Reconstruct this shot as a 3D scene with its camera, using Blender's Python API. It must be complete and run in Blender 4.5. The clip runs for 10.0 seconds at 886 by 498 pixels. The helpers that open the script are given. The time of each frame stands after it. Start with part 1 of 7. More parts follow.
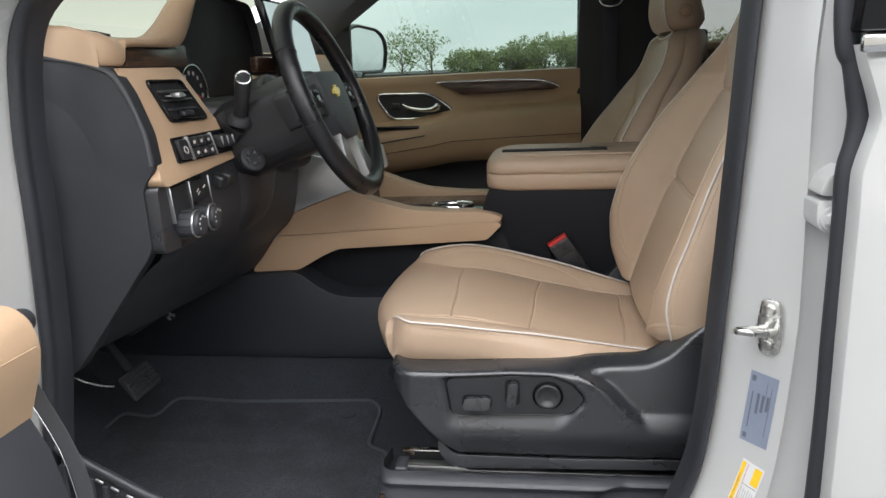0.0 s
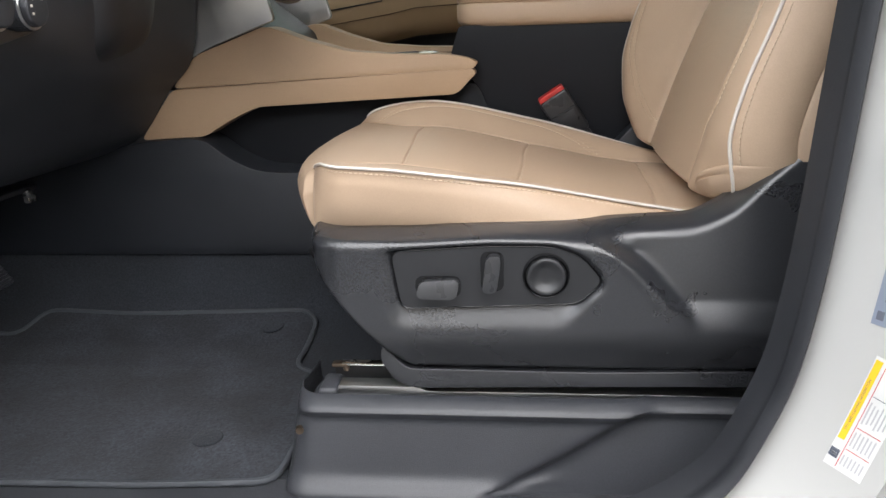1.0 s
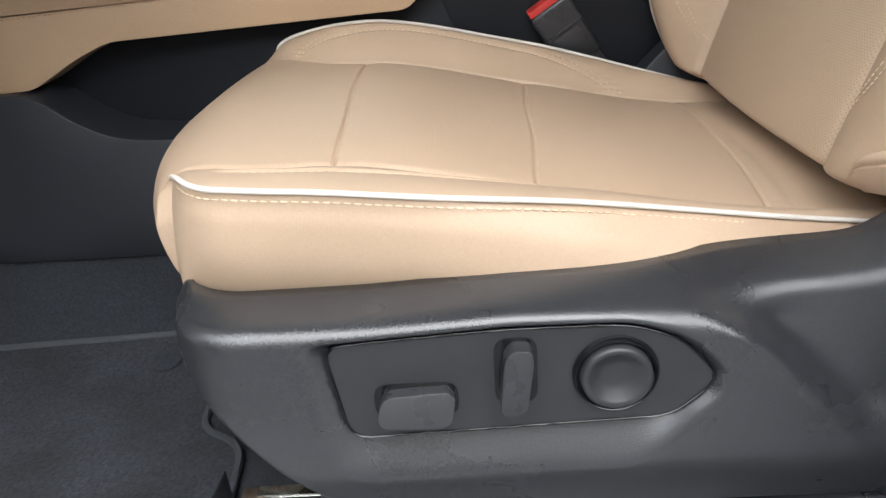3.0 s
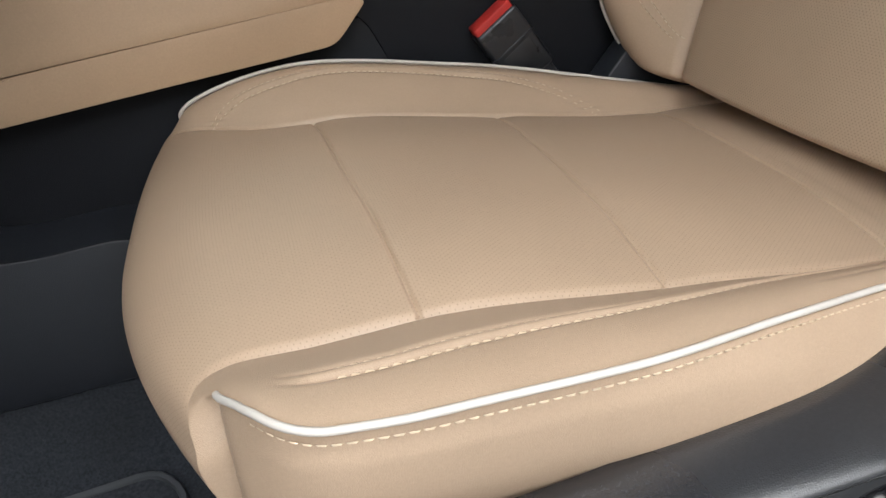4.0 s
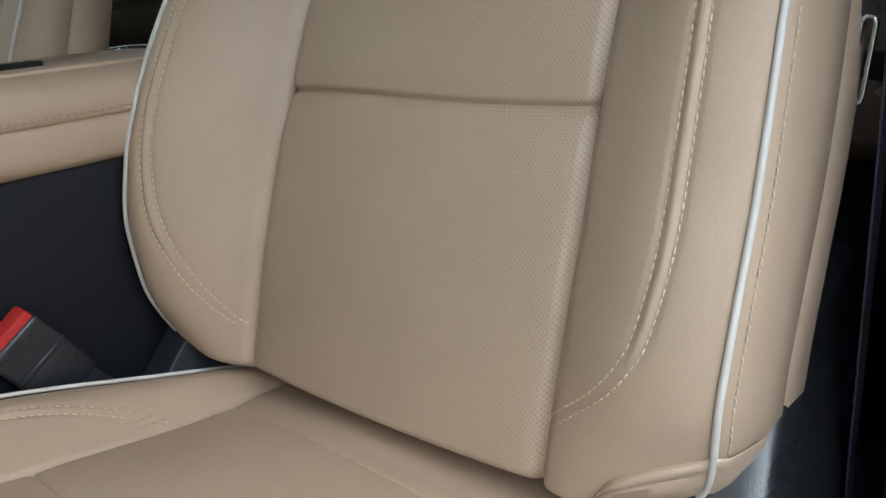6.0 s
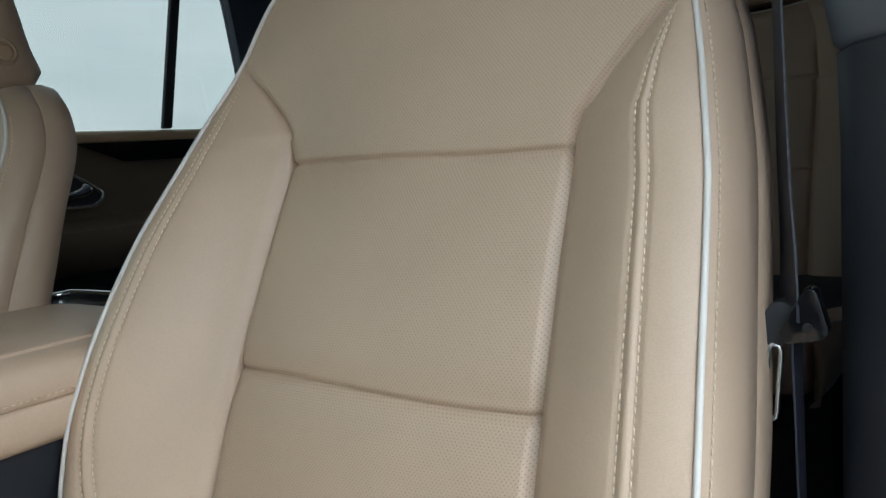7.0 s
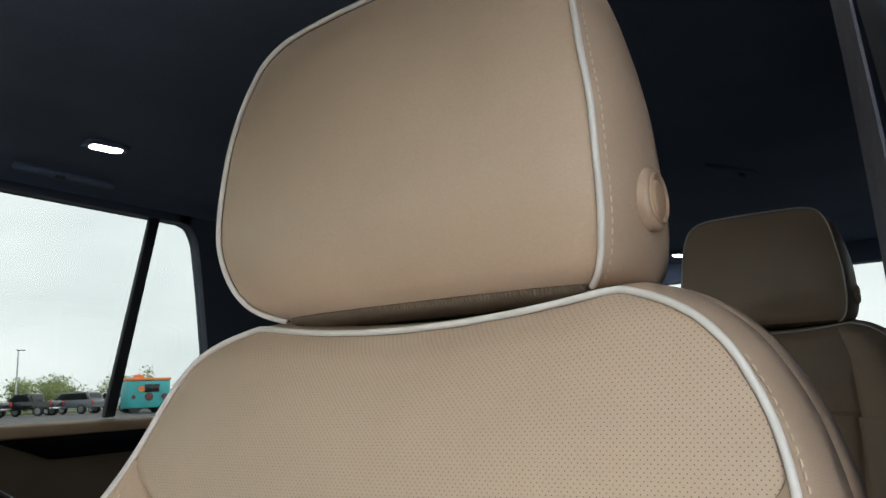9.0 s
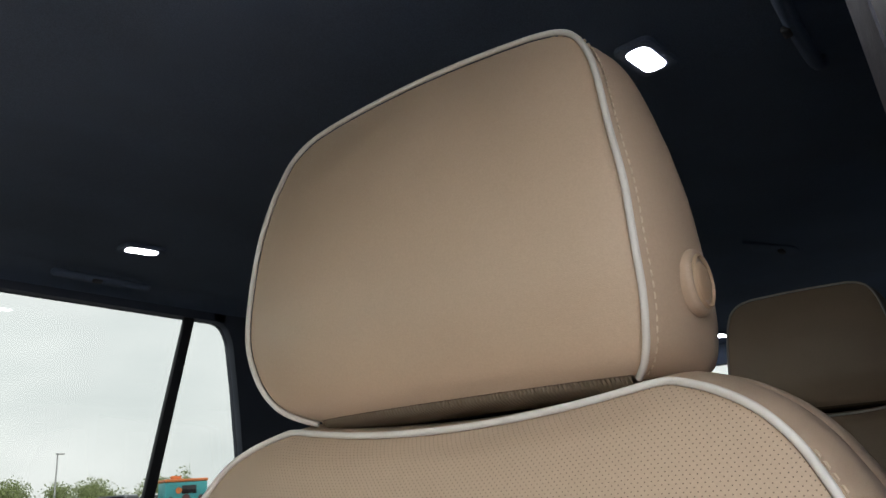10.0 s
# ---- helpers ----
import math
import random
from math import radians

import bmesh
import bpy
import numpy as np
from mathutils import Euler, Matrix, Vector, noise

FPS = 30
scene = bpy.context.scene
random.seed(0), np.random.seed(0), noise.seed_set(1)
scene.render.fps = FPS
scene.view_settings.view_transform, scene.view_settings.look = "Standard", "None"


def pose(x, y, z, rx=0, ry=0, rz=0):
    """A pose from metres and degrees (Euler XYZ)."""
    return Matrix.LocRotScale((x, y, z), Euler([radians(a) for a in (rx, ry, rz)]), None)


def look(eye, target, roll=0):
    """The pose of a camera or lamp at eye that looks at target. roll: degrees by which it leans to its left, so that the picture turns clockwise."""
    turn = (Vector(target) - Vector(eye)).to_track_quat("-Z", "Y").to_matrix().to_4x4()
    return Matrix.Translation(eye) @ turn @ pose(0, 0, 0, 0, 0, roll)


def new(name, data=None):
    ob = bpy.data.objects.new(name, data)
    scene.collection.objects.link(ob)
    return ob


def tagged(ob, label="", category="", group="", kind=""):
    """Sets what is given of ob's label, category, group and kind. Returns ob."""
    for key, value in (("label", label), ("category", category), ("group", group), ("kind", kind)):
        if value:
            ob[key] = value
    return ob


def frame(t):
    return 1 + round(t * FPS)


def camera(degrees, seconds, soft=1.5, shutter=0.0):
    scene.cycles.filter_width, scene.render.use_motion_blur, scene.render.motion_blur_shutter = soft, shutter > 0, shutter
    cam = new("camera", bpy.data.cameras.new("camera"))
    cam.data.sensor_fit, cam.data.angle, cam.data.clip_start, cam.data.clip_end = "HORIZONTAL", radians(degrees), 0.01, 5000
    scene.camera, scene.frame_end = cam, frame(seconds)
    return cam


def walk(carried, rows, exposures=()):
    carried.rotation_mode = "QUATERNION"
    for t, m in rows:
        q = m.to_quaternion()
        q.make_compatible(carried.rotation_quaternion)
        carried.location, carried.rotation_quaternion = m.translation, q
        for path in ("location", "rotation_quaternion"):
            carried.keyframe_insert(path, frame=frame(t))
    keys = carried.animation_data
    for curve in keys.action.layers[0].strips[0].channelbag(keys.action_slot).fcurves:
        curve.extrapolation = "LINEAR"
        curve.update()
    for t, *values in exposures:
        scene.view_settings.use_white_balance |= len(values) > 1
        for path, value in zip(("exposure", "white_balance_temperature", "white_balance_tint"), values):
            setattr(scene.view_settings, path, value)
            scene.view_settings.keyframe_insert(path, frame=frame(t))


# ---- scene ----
cam = camera(60.8, 10.0)
PATH = [
    (0, (-0.096, -1.936, 1.336), (-0.37, -0.009, 0.874), -2.3),
    (0.5, (-0.105, -1.759, 1.244), (-0.358, 0.146, 0.689), -2.4),
    (1, (-0.122, -1.534, 1.072), (-0.334, 0.363, 0.477), -2.0),
    (1.5, (-0.139, -1.301, 1.029), (-0.323, 0.574, 0.358), -2.0),
    (2, (-0.153, -1.159, 1.022), (-0.315, 0.698, 0.298), -1.8),
    (3.5, (-0.240, -1.074, 1.080), (-0.172, 0.710, 0.176), -6.9),
    (3.7, (-0.279, -1.02, 1.087), (-0.112, 0.747, 0.165), -7.9),
    (4, (-0.327, -0.929, 1.102), (0.045, 0.789, 0.147), -8.3),
    (4.3, (-0.344, -0.861, 1.11), (0.234, 0.794, 0.147), -8.9),
    (4.5, (-0.339, -0.841, 1.124), (0.349, 0.762, 0.144), -9.5),
    (5, (-0.299, -0.817, 1.124), (0.673, 0.665, 0.197), -9.0),
    (5.5, (-0.261, -0.816, 1.132), (0.950, 0.544, 0.306), -7.7),
    (5.7, (-0.261, -0.816, 1.144), (1.044, 0.495, 0.382), -6.4),
    (7, (-0.264, -0.816, 1.272), (1.354, 0.334, 1.03), -4.7),
    (7.5, (-0.263, -0.83, 1.322), (1.389, 0.297, 1.289), -3.8),
    (8, (-0.249, -0.816, 1.373), (1.412, 0.287, 1.517), -3.2),
    (8.5, (-0.153, -0.763, 1.412), (1.498, 0.331, 1.691), -2.8),
    (9, (-0.071, -0.721, 1.428), (1.563, 0.372, 1.795), -2.3),
    (9.5, (-0.051, -0.713, 1.428), (1.555, 0.38, 1.902), -2.7),
    (10, (-0.057, -0.712, 1.435), (1.487, 0.41, 2.032), -4.0),
]
walk(cam, [(t, look(e, g, r)) for t, e, g, r in PATH], exposures=[(0, 2.0, 6580, 13), (0.5, 1.95, 6620, 13), (1, 2.27, 6650, 13), (1.5, 2.35, 6600, 11), (2, 2.63, 6550, 11), (3.5, 2.36, 6500, 10), (4.5, 1.93, 6600, 11), (5.5, 2.03, 6100, 8), (7, 2.55, 5750, 4), (8, 2.66, 5950, 6), (9, 3.08, 6280, 11), (10, 2.98, 6480, 14)])
SKY, SUN = 0.125, 0.5

from mathutils.bvhtree import BVHTree

# ---- world, light ----
world = bpy.data.worlds.new("overcast_sky")
scene.world = world
world.use_nodes = True
wn, wl = world.node_tree.nodes, world.node_tree.links
wn.clear()
w_out = wn.new("ShaderNodeOutputWorld")
w_bg = wn.new("ShaderNodeBackground")
w_sky = wn.new("ShaderNodeTexSky")
w_sky.sky_type = "NISHITA"
w_sky.sun_disc = False
w_sky.sun_elevation = radians(60)
w_sky.sun_rotation = radians(153)
w_sky.air_density, w_sky.dust_density = 1.0, 4.0
w_hsv = wn.new("ShaderNodeHueSaturation")
w_hsv.inputs["Saturation"].default_value = 0.25
w_tc = wn.new("ShaderNodeTexCoord")
w_map = wn.new("ShaderNodeMapping")
w_map.inputs["Scale"].default_value = (1.2, 1.2, 4.0)
w_noise = wn.new("ShaderNodeTexNoise")
w_noise.inputs["Scale"].default_value = 2.2
w_noise.inputs["Detail"].default_value = 6
w_ramp = wn.new("ShaderNodeValToRGB")
w_ramp.color_ramp.elements[0].position, w_ramp.color_ramp.elements[0].color = 0.3, (6.2, 6.9, 7.35, 1)
w_ramp.color_ramp.elements[1].position, w_ramp.color_ramp.elements[1].color = 0.7, (8.6, 9.1, 9.6, 1)
w_mix = wn.new("ShaderNodeMix")
w_mix.data_type = "RGBA"
w_mix.inputs[0].default_value = 0.8
wl.new(w_tc.outputs["Generated"], w_map.inputs["Vector"])
wl.new(w_map.outputs["Vector"], w_noise.inputs["Vector"])
wl.new(w_noise.outputs["Fac"], w_ramp.inputs["Fac"])
wl.new(w_sky.outputs["Color"], w_hsv.inputs["Color"])
wl.new(w_hsv.outputs["Color"], w_mix.inputs[6])
wl.new(w_ramp.outputs["Color"], w_mix.inputs[7])
wl.new(w_mix.outputs[2], w_bg.inputs["Color"])
wl.new(w_bg.outputs["Background"], w_out.inputs["Surface"])
w_bg.inputs["Strength"].default_value = SKY

sun = new("sun", bpy.data.lights.new("sun", "SUN"))
sun.data.energy, sun.data.angle, sun.data.color = SUN, radians(80), (1.0, 0.97, 0.93)
sun.matrix_world = look((3, -6, 12), (0, 0, 1))


# ---- materials ----
def mat(name, color, rough=0.5, metal=0.0, var=0.12, scale=6.0, fine=0.0, fine_scale=400.0, bump=0.0, bump_scale=500.0,
        coat=0.0, spec=0.5, dust=None, grain="noise", sheen=0.0, wrinkle=0.0):
    """A surface: colour varied at two scales, roughness wear and fine relief, all in metres."""
    m = bpy.data.materials.new(name)
    m.use_nodes = True
    n, l = m.node_tree.nodes, m.node_tree.links
    b = n["Principled BSDF"]
    tc = n.new("ShaderNodeTexCoord")
    big = n.new("ShaderNodeTexNoise")
    big.inputs["Scale"].default_value, big.inputs["Detail"].default_value = scale, 4
    l.new(tc.outputs["Object"], big.inputs["Vector"])
    small = n.new("ShaderNodeTexNoise")
    small.inputs["Scale"].default_value, small.inputs["Detail"].default_value = fine_scale, 3
    l.new(tc.outputs["Object"], small.inputs["Vector"])
    mix = n.new("ShaderNodeMix")
    mix.data_type = "RGBA"
    mix.inputs[6].default_value = (*[c * (1 - var) for c in color], 1)
    mix.inputs[7].default_value = (*(dust or [min(1, c * (1 + var)) for c in color]), 1)
    fac = n.new("ShaderNodeMapRange")
    fac.inputs[1].default_value, fac.inputs[2].default_value = 0.3, 0.7
    l.new(big.outputs["Fac"], fac.inputs[0])
    l.new(fac.outputs[0], mix.inputs[0])
    last = mix.outputs[2]
    if fine:
        mul = n.new("ShaderNodeMix")
        mul.data_type, mul.blend_type = "RGBA", "MULTIPLY"
        mul.inputs[0].default_value = 1
        ramp = n.new("ShaderNodeMapRange")
        ramp.inputs[1].default_value, ramp.inputs[2].default_value = 0.25, 0.75
        ramp.inputs[3].default_value, ramp.inputs[4].default_value = 1 - fine, 1 + fine
        l.new(small.outputs["Fac"], ramp.inputs[0])
        l.new(last, mul.inputs[6])
        l.new(ramp.outputs[0], mul.inputs[7])
        last = mul.outputs[2]
    l.new(last, b.inputs["Base Color"])
    rr = n.new("ShaderNodeMapRange")
    rr.inputs[1].default_value, rr.inputs[2].default_value = 0.3, 0.7
    rr.inputs[3].default_value, rr.inputs[4].default_value = max(0.02, rough - 0.06), min(1, rough + 0.06)
    l.new(big.outputs["Fac"], rr.inputs[0])
    l.new(rr.outputs[0], b.inputs["Roughness"])
    b.inputs["Metallic"].default_value = metal
    b.inputs["Specular IOR Level"].default_value = spec
    b.inputs["Coat Weight"].default_value = coat
    b.inputs["Coat Roughness"].default_value = 0.05
    b.inputs["Sheen Weight"].default_value = sheen
    if wrinkle:
        wv = n.new("ShaderNodeTexNoise")
        wv.inputs["Scale"].default_value, wv.inputs["Detail"].default_value, wv.inputs["Distortion"].default_value = 26, 6, 1.2
        l.new(tc.outputs["Object"], wv.inputs["Vector"])
        wb = n.new("ShaderNodeBump")
        wb.inputs["Strength"].default_value, wb.inputs["Distance"].default_value = wrinkle, 0.004
        l.new(wv.outputs["Fac"], wb.inputs["Height"])
        l.new(wb.outputs[0], b.inputs["Normal"])
    if bump:
        if grain == "cells":
            g = n.new("ShaderNodeTexVoronoi")
            g.feature = "DISTANCE_TO_EDGE"
            g.inputs["Scale"].default_value = bump_scale
            src = g.outputs["Distance"]
        else:
            g = n.new("ShaderNodeTexNoise")
            g.inputs["Scale"].default_value, g.inputs["Detail"].default_value = bump_scale, 5
            src = g.outputs["Fac"]
        l.new(tc.outputs["Object"], g.inputs["Vector"])
        bp = n.new("ShaderNodeBump")
        bp.inputs["Strength"].default_value, bp.inputs["Distance"].default_value = bump, 0.001
        l.new(src, bp.inputs["Height"])
        l.new(bp.outputs["Normal"], b.inputs["Normal"])
    return m


def perforated(m, pitch=0.0034, hole=0.105, pit=(0.14, 0.096, 0.063)):
    """Rows of small punched holes, staggered, laid out by the panel's own metres (its UV map)."""
    n, l = m.node_tree.nodes, m.node_tree.links
    b = n["Principled BSDF"]
    uv = n.new("ShaderNodeUVMap")
    uv.uv_map = "metres"
    dist = []
    for off in ((0.0, 0.0), (0.5, 0.5)):
        mp = n.new("ShaderNodeVectorMath")
        mp.operation = "MULTIPLY_ADD"
        mp.inputs[1].default_value = (1 / pitch, 0.8 / pitch, 0)
        mp.inputs[2].default_value = (*off, 0)
        l.new(uv.outputs["UV"], mp.inputs[0])
        fr = n.new("ShaderNodeVectorMath")
        fr.operation = "FRACTION"
        l.new(mp.outputs[0], fr.inputs[0])
        sb = n.new("ShaderNodeVectorMath")
        sb.operation = "SUBTRACT"
        sb.inputs[1].default_value = (0.5, 0.5, 0)
        l.new(fr.outputs[0], sb.inputs[0])
        sc = n.new("ShaderNodeVectorMath")
        sc.operation = "MULTIPLY"
        sc.inputs[1].default_value = (1, 1.25, 0)
        l.new(sb.outputs[0], sc.inputs[0])
        ln = n.new("ShaderNodeVectorMath")
        ln.operation = "LENGTH"
        l.new(sc.outputs[0], ln.inputs[0])
        dist.append(ln.outputs["Value"])
    mn = n.new("ShaderNodeMath")
    mn.operation = "MINIMUM"
    l.new(dist[0], mn.inputs[0])
    l.new(dist[1], mn.inputs[1])
    hm = n.new("ShaderNodeMapRange")
    hm.inputs[1].default_value, hm.inputs[2].default_value = hole * 0.7, hole * 1.3
    l.new(mn.outputs[0], hm.inputs[0])
    old = b.inputs["Base Color"].links[0].from_socket
    mx = n.new("ShaderNodeMix")
    mx.data_type = "RGBA"
    mx.inputs[6].default_value = (*pit, 1)
    l.new(hm.outputs[0], mx.inputs[0])
    l.new(old, mx.inputs[7])
    l.new(mx.outputs[2], b.inputs["Base Color"])
    return m


def glass(name, tint, mirror=0.06, rough=0.0):
    """Thin car glass: lets light through by its tint and mirrors a little of the outside."""
    m = bpy.data.materials.new(name)
    m.use_nodes = True
    n, l = m.node_tree.nodes, m.node_tree.links
    n.clear()
    o = n.new("ShaderNodeOutputMaterial")
    t = n.new("ShaderNodeBsdfTransparent")
    t.inputs["Color"].default_value = (*tint, 1)
    g = n.new("ShaderNodeBsdfGlossy")
    g.inputs["Roughness"].default_value = rough
    mx = n.new("ShaderNodeMixShader")
    mx.inputs[0].default_value = mirror
    l.new(t.outputs[0], mx.inputs[1])
    l.new(g.outputs[0], mx.inputs[2])
    l.new(mx.outputs[0], o.inputs["Surface"])
    return m


def glow(name, color, strength):
    m = bpy.data.materials.new(name)
    m.use_nodes = True
    b = m.node_tree.nodes["Principled BSDF"]
    b.inputs["Base Color"].default_value = (*color, 1)
    b.inputs["Emission Color"].default_value = (*color, 1)
    b.inputs["Emission Strength"].default_value = strength
    return m


def wood(name):
    m = mat(name, (0.055, 0.028, 0.017), rough=0.32, var=0.35, scale=30, coat=0.3)
    n, l = m.node_tree.nodes, m.node_tree.links
    b = n["Principled BSDF"]
    tc = n.new("ShaderNodeTexCoord")
    mp = n.new("ShaderNodeMapping")
    mp.inputs["Scale"].default_value = (14, 14, 160)
    nz = n.new("ShaderNodeTexNoise")
    nz.inputs["Scale"].default_value, nz.inputs["Detail"].default_value, nz.inputs["Distortion"].default_value = 1.0, 6, 1.2
    rp = n.new("ShaderNodeValToRGB")
    rp.color_ramp.elements[0].position, rp.color_ramp.elements[0].color = 0.35, (0.018, 0.009, 0.006, 1)
    rp.color_ramp.elements[1].position, rp.color_ramp.elements[1].color = 0.68, (0.12, 0.06, 0.035, 1)
    l.new(tc.outputs["Object"], mp.inputs["Vector"])
    l.new(mp.outputs["Vector"], nz.inputs["Vector"])
    l.new(nz.outputs["Fac"], rp.inputs["Fac"])
    l.new(rp.outputs["Color"], b.inputs["Base Color"])
    return m


TAN = (0.445, 0.322, 0.226)
M_LEATHER = mat("tan_leather", TAN, wrinkle=0.32, rough=0.44, var=0.05, scale=9, fine=0.05, fine_scale=700, bump=0.24, bump_scale=900, grain="cells")
M_PERF = perforated(mat("perforated_tan_leather", TAN, wrinkle=0.10, rough=0.5, var=0.05, scale=9, fine=0.05, fine_scale=700, bump=0.12, bump_scale=900, grain="cells"))
M_PERF_FINE = perforated(mat("finely_perforated_tan_leather", TAN, wrinkle=0.10, rough=0.46, var=0.05, scale=9, fine=0.05, fine_scale=700, bump=0.12, bump_scale=900, grain="cells"), hole=0.085, pit=(0.24, 0.165, 0.11))
M_PIPE = mat("cream_piping", (0.62, 0.575, 0.525), rough=0.5, var=0.06, scale=40)
M_THREAD = mat("cream_thread", (0.60, 0.48, 0.345), rough=0.7, var=0.1, scale=200)
M_VINYL = mat("tan_soft_trim", (0.44, 0.30, 0.19), rough=0.5, var=0.06, scale=7, fine=0.05, fine_scale=600, bump=0.2, bump_scale=700, grain="cells")
M_PAD = mat("pale_dash_pad", (0.46, 0.36, 0.24), rough=0.55, var=0.06, scale=5, bump=0.2, bump_scale=700, grain="cells")
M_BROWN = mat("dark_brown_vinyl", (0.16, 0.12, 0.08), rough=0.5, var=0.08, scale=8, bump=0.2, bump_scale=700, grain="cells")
M_BLACK = mat("black_grained_plastic", (0.034, 0.0358, 0.0415), rough=0.46, var=0.15, scale=8, fine=0.12, fine_scale=500, bump=0.35, bump_scale=650, grain="cells")
M_SHIELD = mat("charcoal_grained_plastic", (0.0230, 0.0241, 0.0276), rough=0.28, spec=0.85, var=0.16, scale=7, fine=0.2, fine_scale=500, bump=0.2, bump_scale=720, grain="cells")
M_DARK = mat("black_soft_trim", (0.0195, 0.0205, 0.0238), rough=0.62, var=0.15, scale=10, bump=0.2, bump_scale=600)
M_SEAM = mat("brown_seam", (0.10, 0.066, 0.043), rough=0.8, var=0.1, scale=40)
M_SWITCH = mat("satin_black_switch", (0.0215, 0.0222, 0.0245), rough=0.34, var=0.1, scale=30)
M_KNOB = mat("dark_switch_cap", (0.025, 0.026, 0.029), rough=0.30, var=0.1, scale=30)
M_SILL = mat("satin_sill_plastic", (0.036, 0.038, 0.044), rough=0.36, var=0.12, scale=7, fine=0.15, fine_scale=500, bump=0.4, bump_scale=600, grain="cells")
M_BIN = mat("console_bin_plastic", (0.0172, 0.0195, 0.0248), rough=0.42, var=0.12, scale=8, bump=0.35, bump_scale=650, grain="cells")
# near-black that puts the shade inside recesses into the colour
M_DEEP = mat("recess_shade_black", (0.006, 0.006, 0.007), rough=0.7, var=0.1, scale=30)
M_BOX = mat("console_box_plastic", (0.0095, 0.0105, 0.0135), rough=0.55, spec=0.22, var=0.12, scale=8, bump=0.35, bump_scale=650, grain="cells")
M_GLOSS = mat("gloss_black", (0.006, 0.006, 0.007), rough=0.12, var=0.1, scale=20)
M_RUBBER = mat("black_rubber_seal", (0.020, 0.0215, 0.026), rough=0.58, var=0.12, scale=12, bump=0.15, bump_scale=300)
M_CARPET = mat("charcoal_carpet", (0.0175, 0.0207, 0.0270), rough=0.95, var=0.3, scale=9, fine=0.55, fine_scale=330, bump=1.0, bump_scale=330, sheen=0.04)
M_MAT = mat("floor_mat_pile", (0.0190, 0.0215, 0.0275), rough=0.95, var=0.45, scale=14, fine=0.6, fine_scale=260, bump=1.0, bump_scale=260, sheen=0.05)
M_WHITE = mat("pearl_white_paint", (0.415, 0.415, 0.402), rough=0.30, var=0.03, scale=3, coat=0.6)
M_CHROME = mat("chrome", (0.8, 0.81, 0.82), rough=0.12, metal=1.0, var=0.05, scale=20)
M_STEEL = mat("zinc_steel", (0.62, 0.61, 0.58), rough=0.27, metal=1.0, var=0.15, scale=60)
M_SATIN = mat("satin_aluminium", (0.6, 0.6, 0.6), rough=0.38, metal=1.0, var=0.06, scale=15)
M_WOOD = wood("open_pore_dark_wood")
M_LINER = mat("black_headliner", (0.106, 0.141, 0.21), rough=0.95, var=0.15, scale=4, fine=0.2, fine_scale=700, bump=0.3, bump_scale=500)
M_STRAP = mat("grey_strap", (0.05, 0.052, 0.056), rough=0.7, var=0.1, scale=60, bump=0.5, bump_scale=500)
M_PILLAR = mat("slate_pillar_trim", (0.105, 0.118, 0.138), rough=0.5, var=0.06, scale=6, bump=0.2, bump_scale=600, grain="cells")
M_PILLAR_LOW = mat("navy_black_pillar_trim", (0.021, 0.025, 0.034), rough=0.5, var=0.08, scale=6, bump=0.25, bump_scale=600, grain="cells")
M_CPILLAR = mat("navy_rear_pillar_trim", (0.048, 0.060, 0.088), rough=0.6, var=0.08, scale=6, bump=0.25, bump_scale=600, grain="cells")
M_BELT = mat("navy_black_webbing", (0.02, 0.021, 0.032), rough=0.6, var=0.15, scale=90, bump=0.5, bump_scale=500)
M_RED = mat("red_release_button", (0.48, 0.03, 0.025), rough=0.4, var=0.06, scale=60)
M_CLEAR = glass("green_tinted_glass", (0.19, 0.235, 0.205), 0.04)
M_PRIVACY = glass("privacy_glass", (0.122, 0.1245, 0.111), 0.02)
M_WIND = glass("windscreen_glass", (0.205, 0.215, 0.170), 0.05)
M_LAMP = glow("lit_lamp_lens", (0.95, 0.97, 1.0), 4.0)


# ---- mesh helpers ----
def mesh_of(name, verts, faces, uv=None, sharp=40):
    me = bpy.data.meshes.new(name)
    me.from_pydata([tuple(map(float, v)) for v in verts], [], [tuple(map(int, f)) for f in faces])
    if uv is not None:
        layer = me.uv_layers.new(name="metres")
        loops = np.empty(len(me.loops), dtype=np.int32)
        me.loops.foreach_get("vertex_index", loops)
        layer.data.foreach_set("uv", np.asarray(uv, dtype=np.float32)[loops].ravel())
    me.polygons.foreach_set("use_smooth", [True] * len(me.polygons))
    me.update()
    if sharp:
        me.set_sharp_from_angle(angle=radians(sharp))
    return me


def put(name, me, material, parent=None, label=""):
    me.materials.clear()
    me.materials.append(material)
    ob = new(name, me)
    if parent is not None:
        ob.parent = parent
        up, m = parent, Matrix.Identity(4)
        while up is not None:
            m = up.matrix_basis @ m if up.parent is None else up.matrix_parent_inverse @ up.matrix_basis @ m
            up = up.parent
        ob.matrix_parent_inverse = m.inverted()
    if label:
        ob["label"] = label
    return ob


def thing(name, at, label, category, group="", kind=""):
    ob = new(name)
    ob.empty_display_size = 0.05
    ob.matrix_basis = Matrix.Translation(at)
    return tagged(ob, label, category, group, kind)


def from_bm(name, bm, sharp=40):
    bmesh.ops.recalc_face_normals(bm, faces=bm.faces)
    me = bpy.data.meshes.new(name)
    bm.to_mesh(me)
    bm.free()
    me.polygons.foreach_set("use_smooth", [True] * len(me.polygons))
    if sharp:
        me.set_sharp_from_angle(angle=radians(sharp))
    return me


def part(name, bm, material, parent=None, label=""):
    return put(name, from_bm(name, bm), material, parent, label)


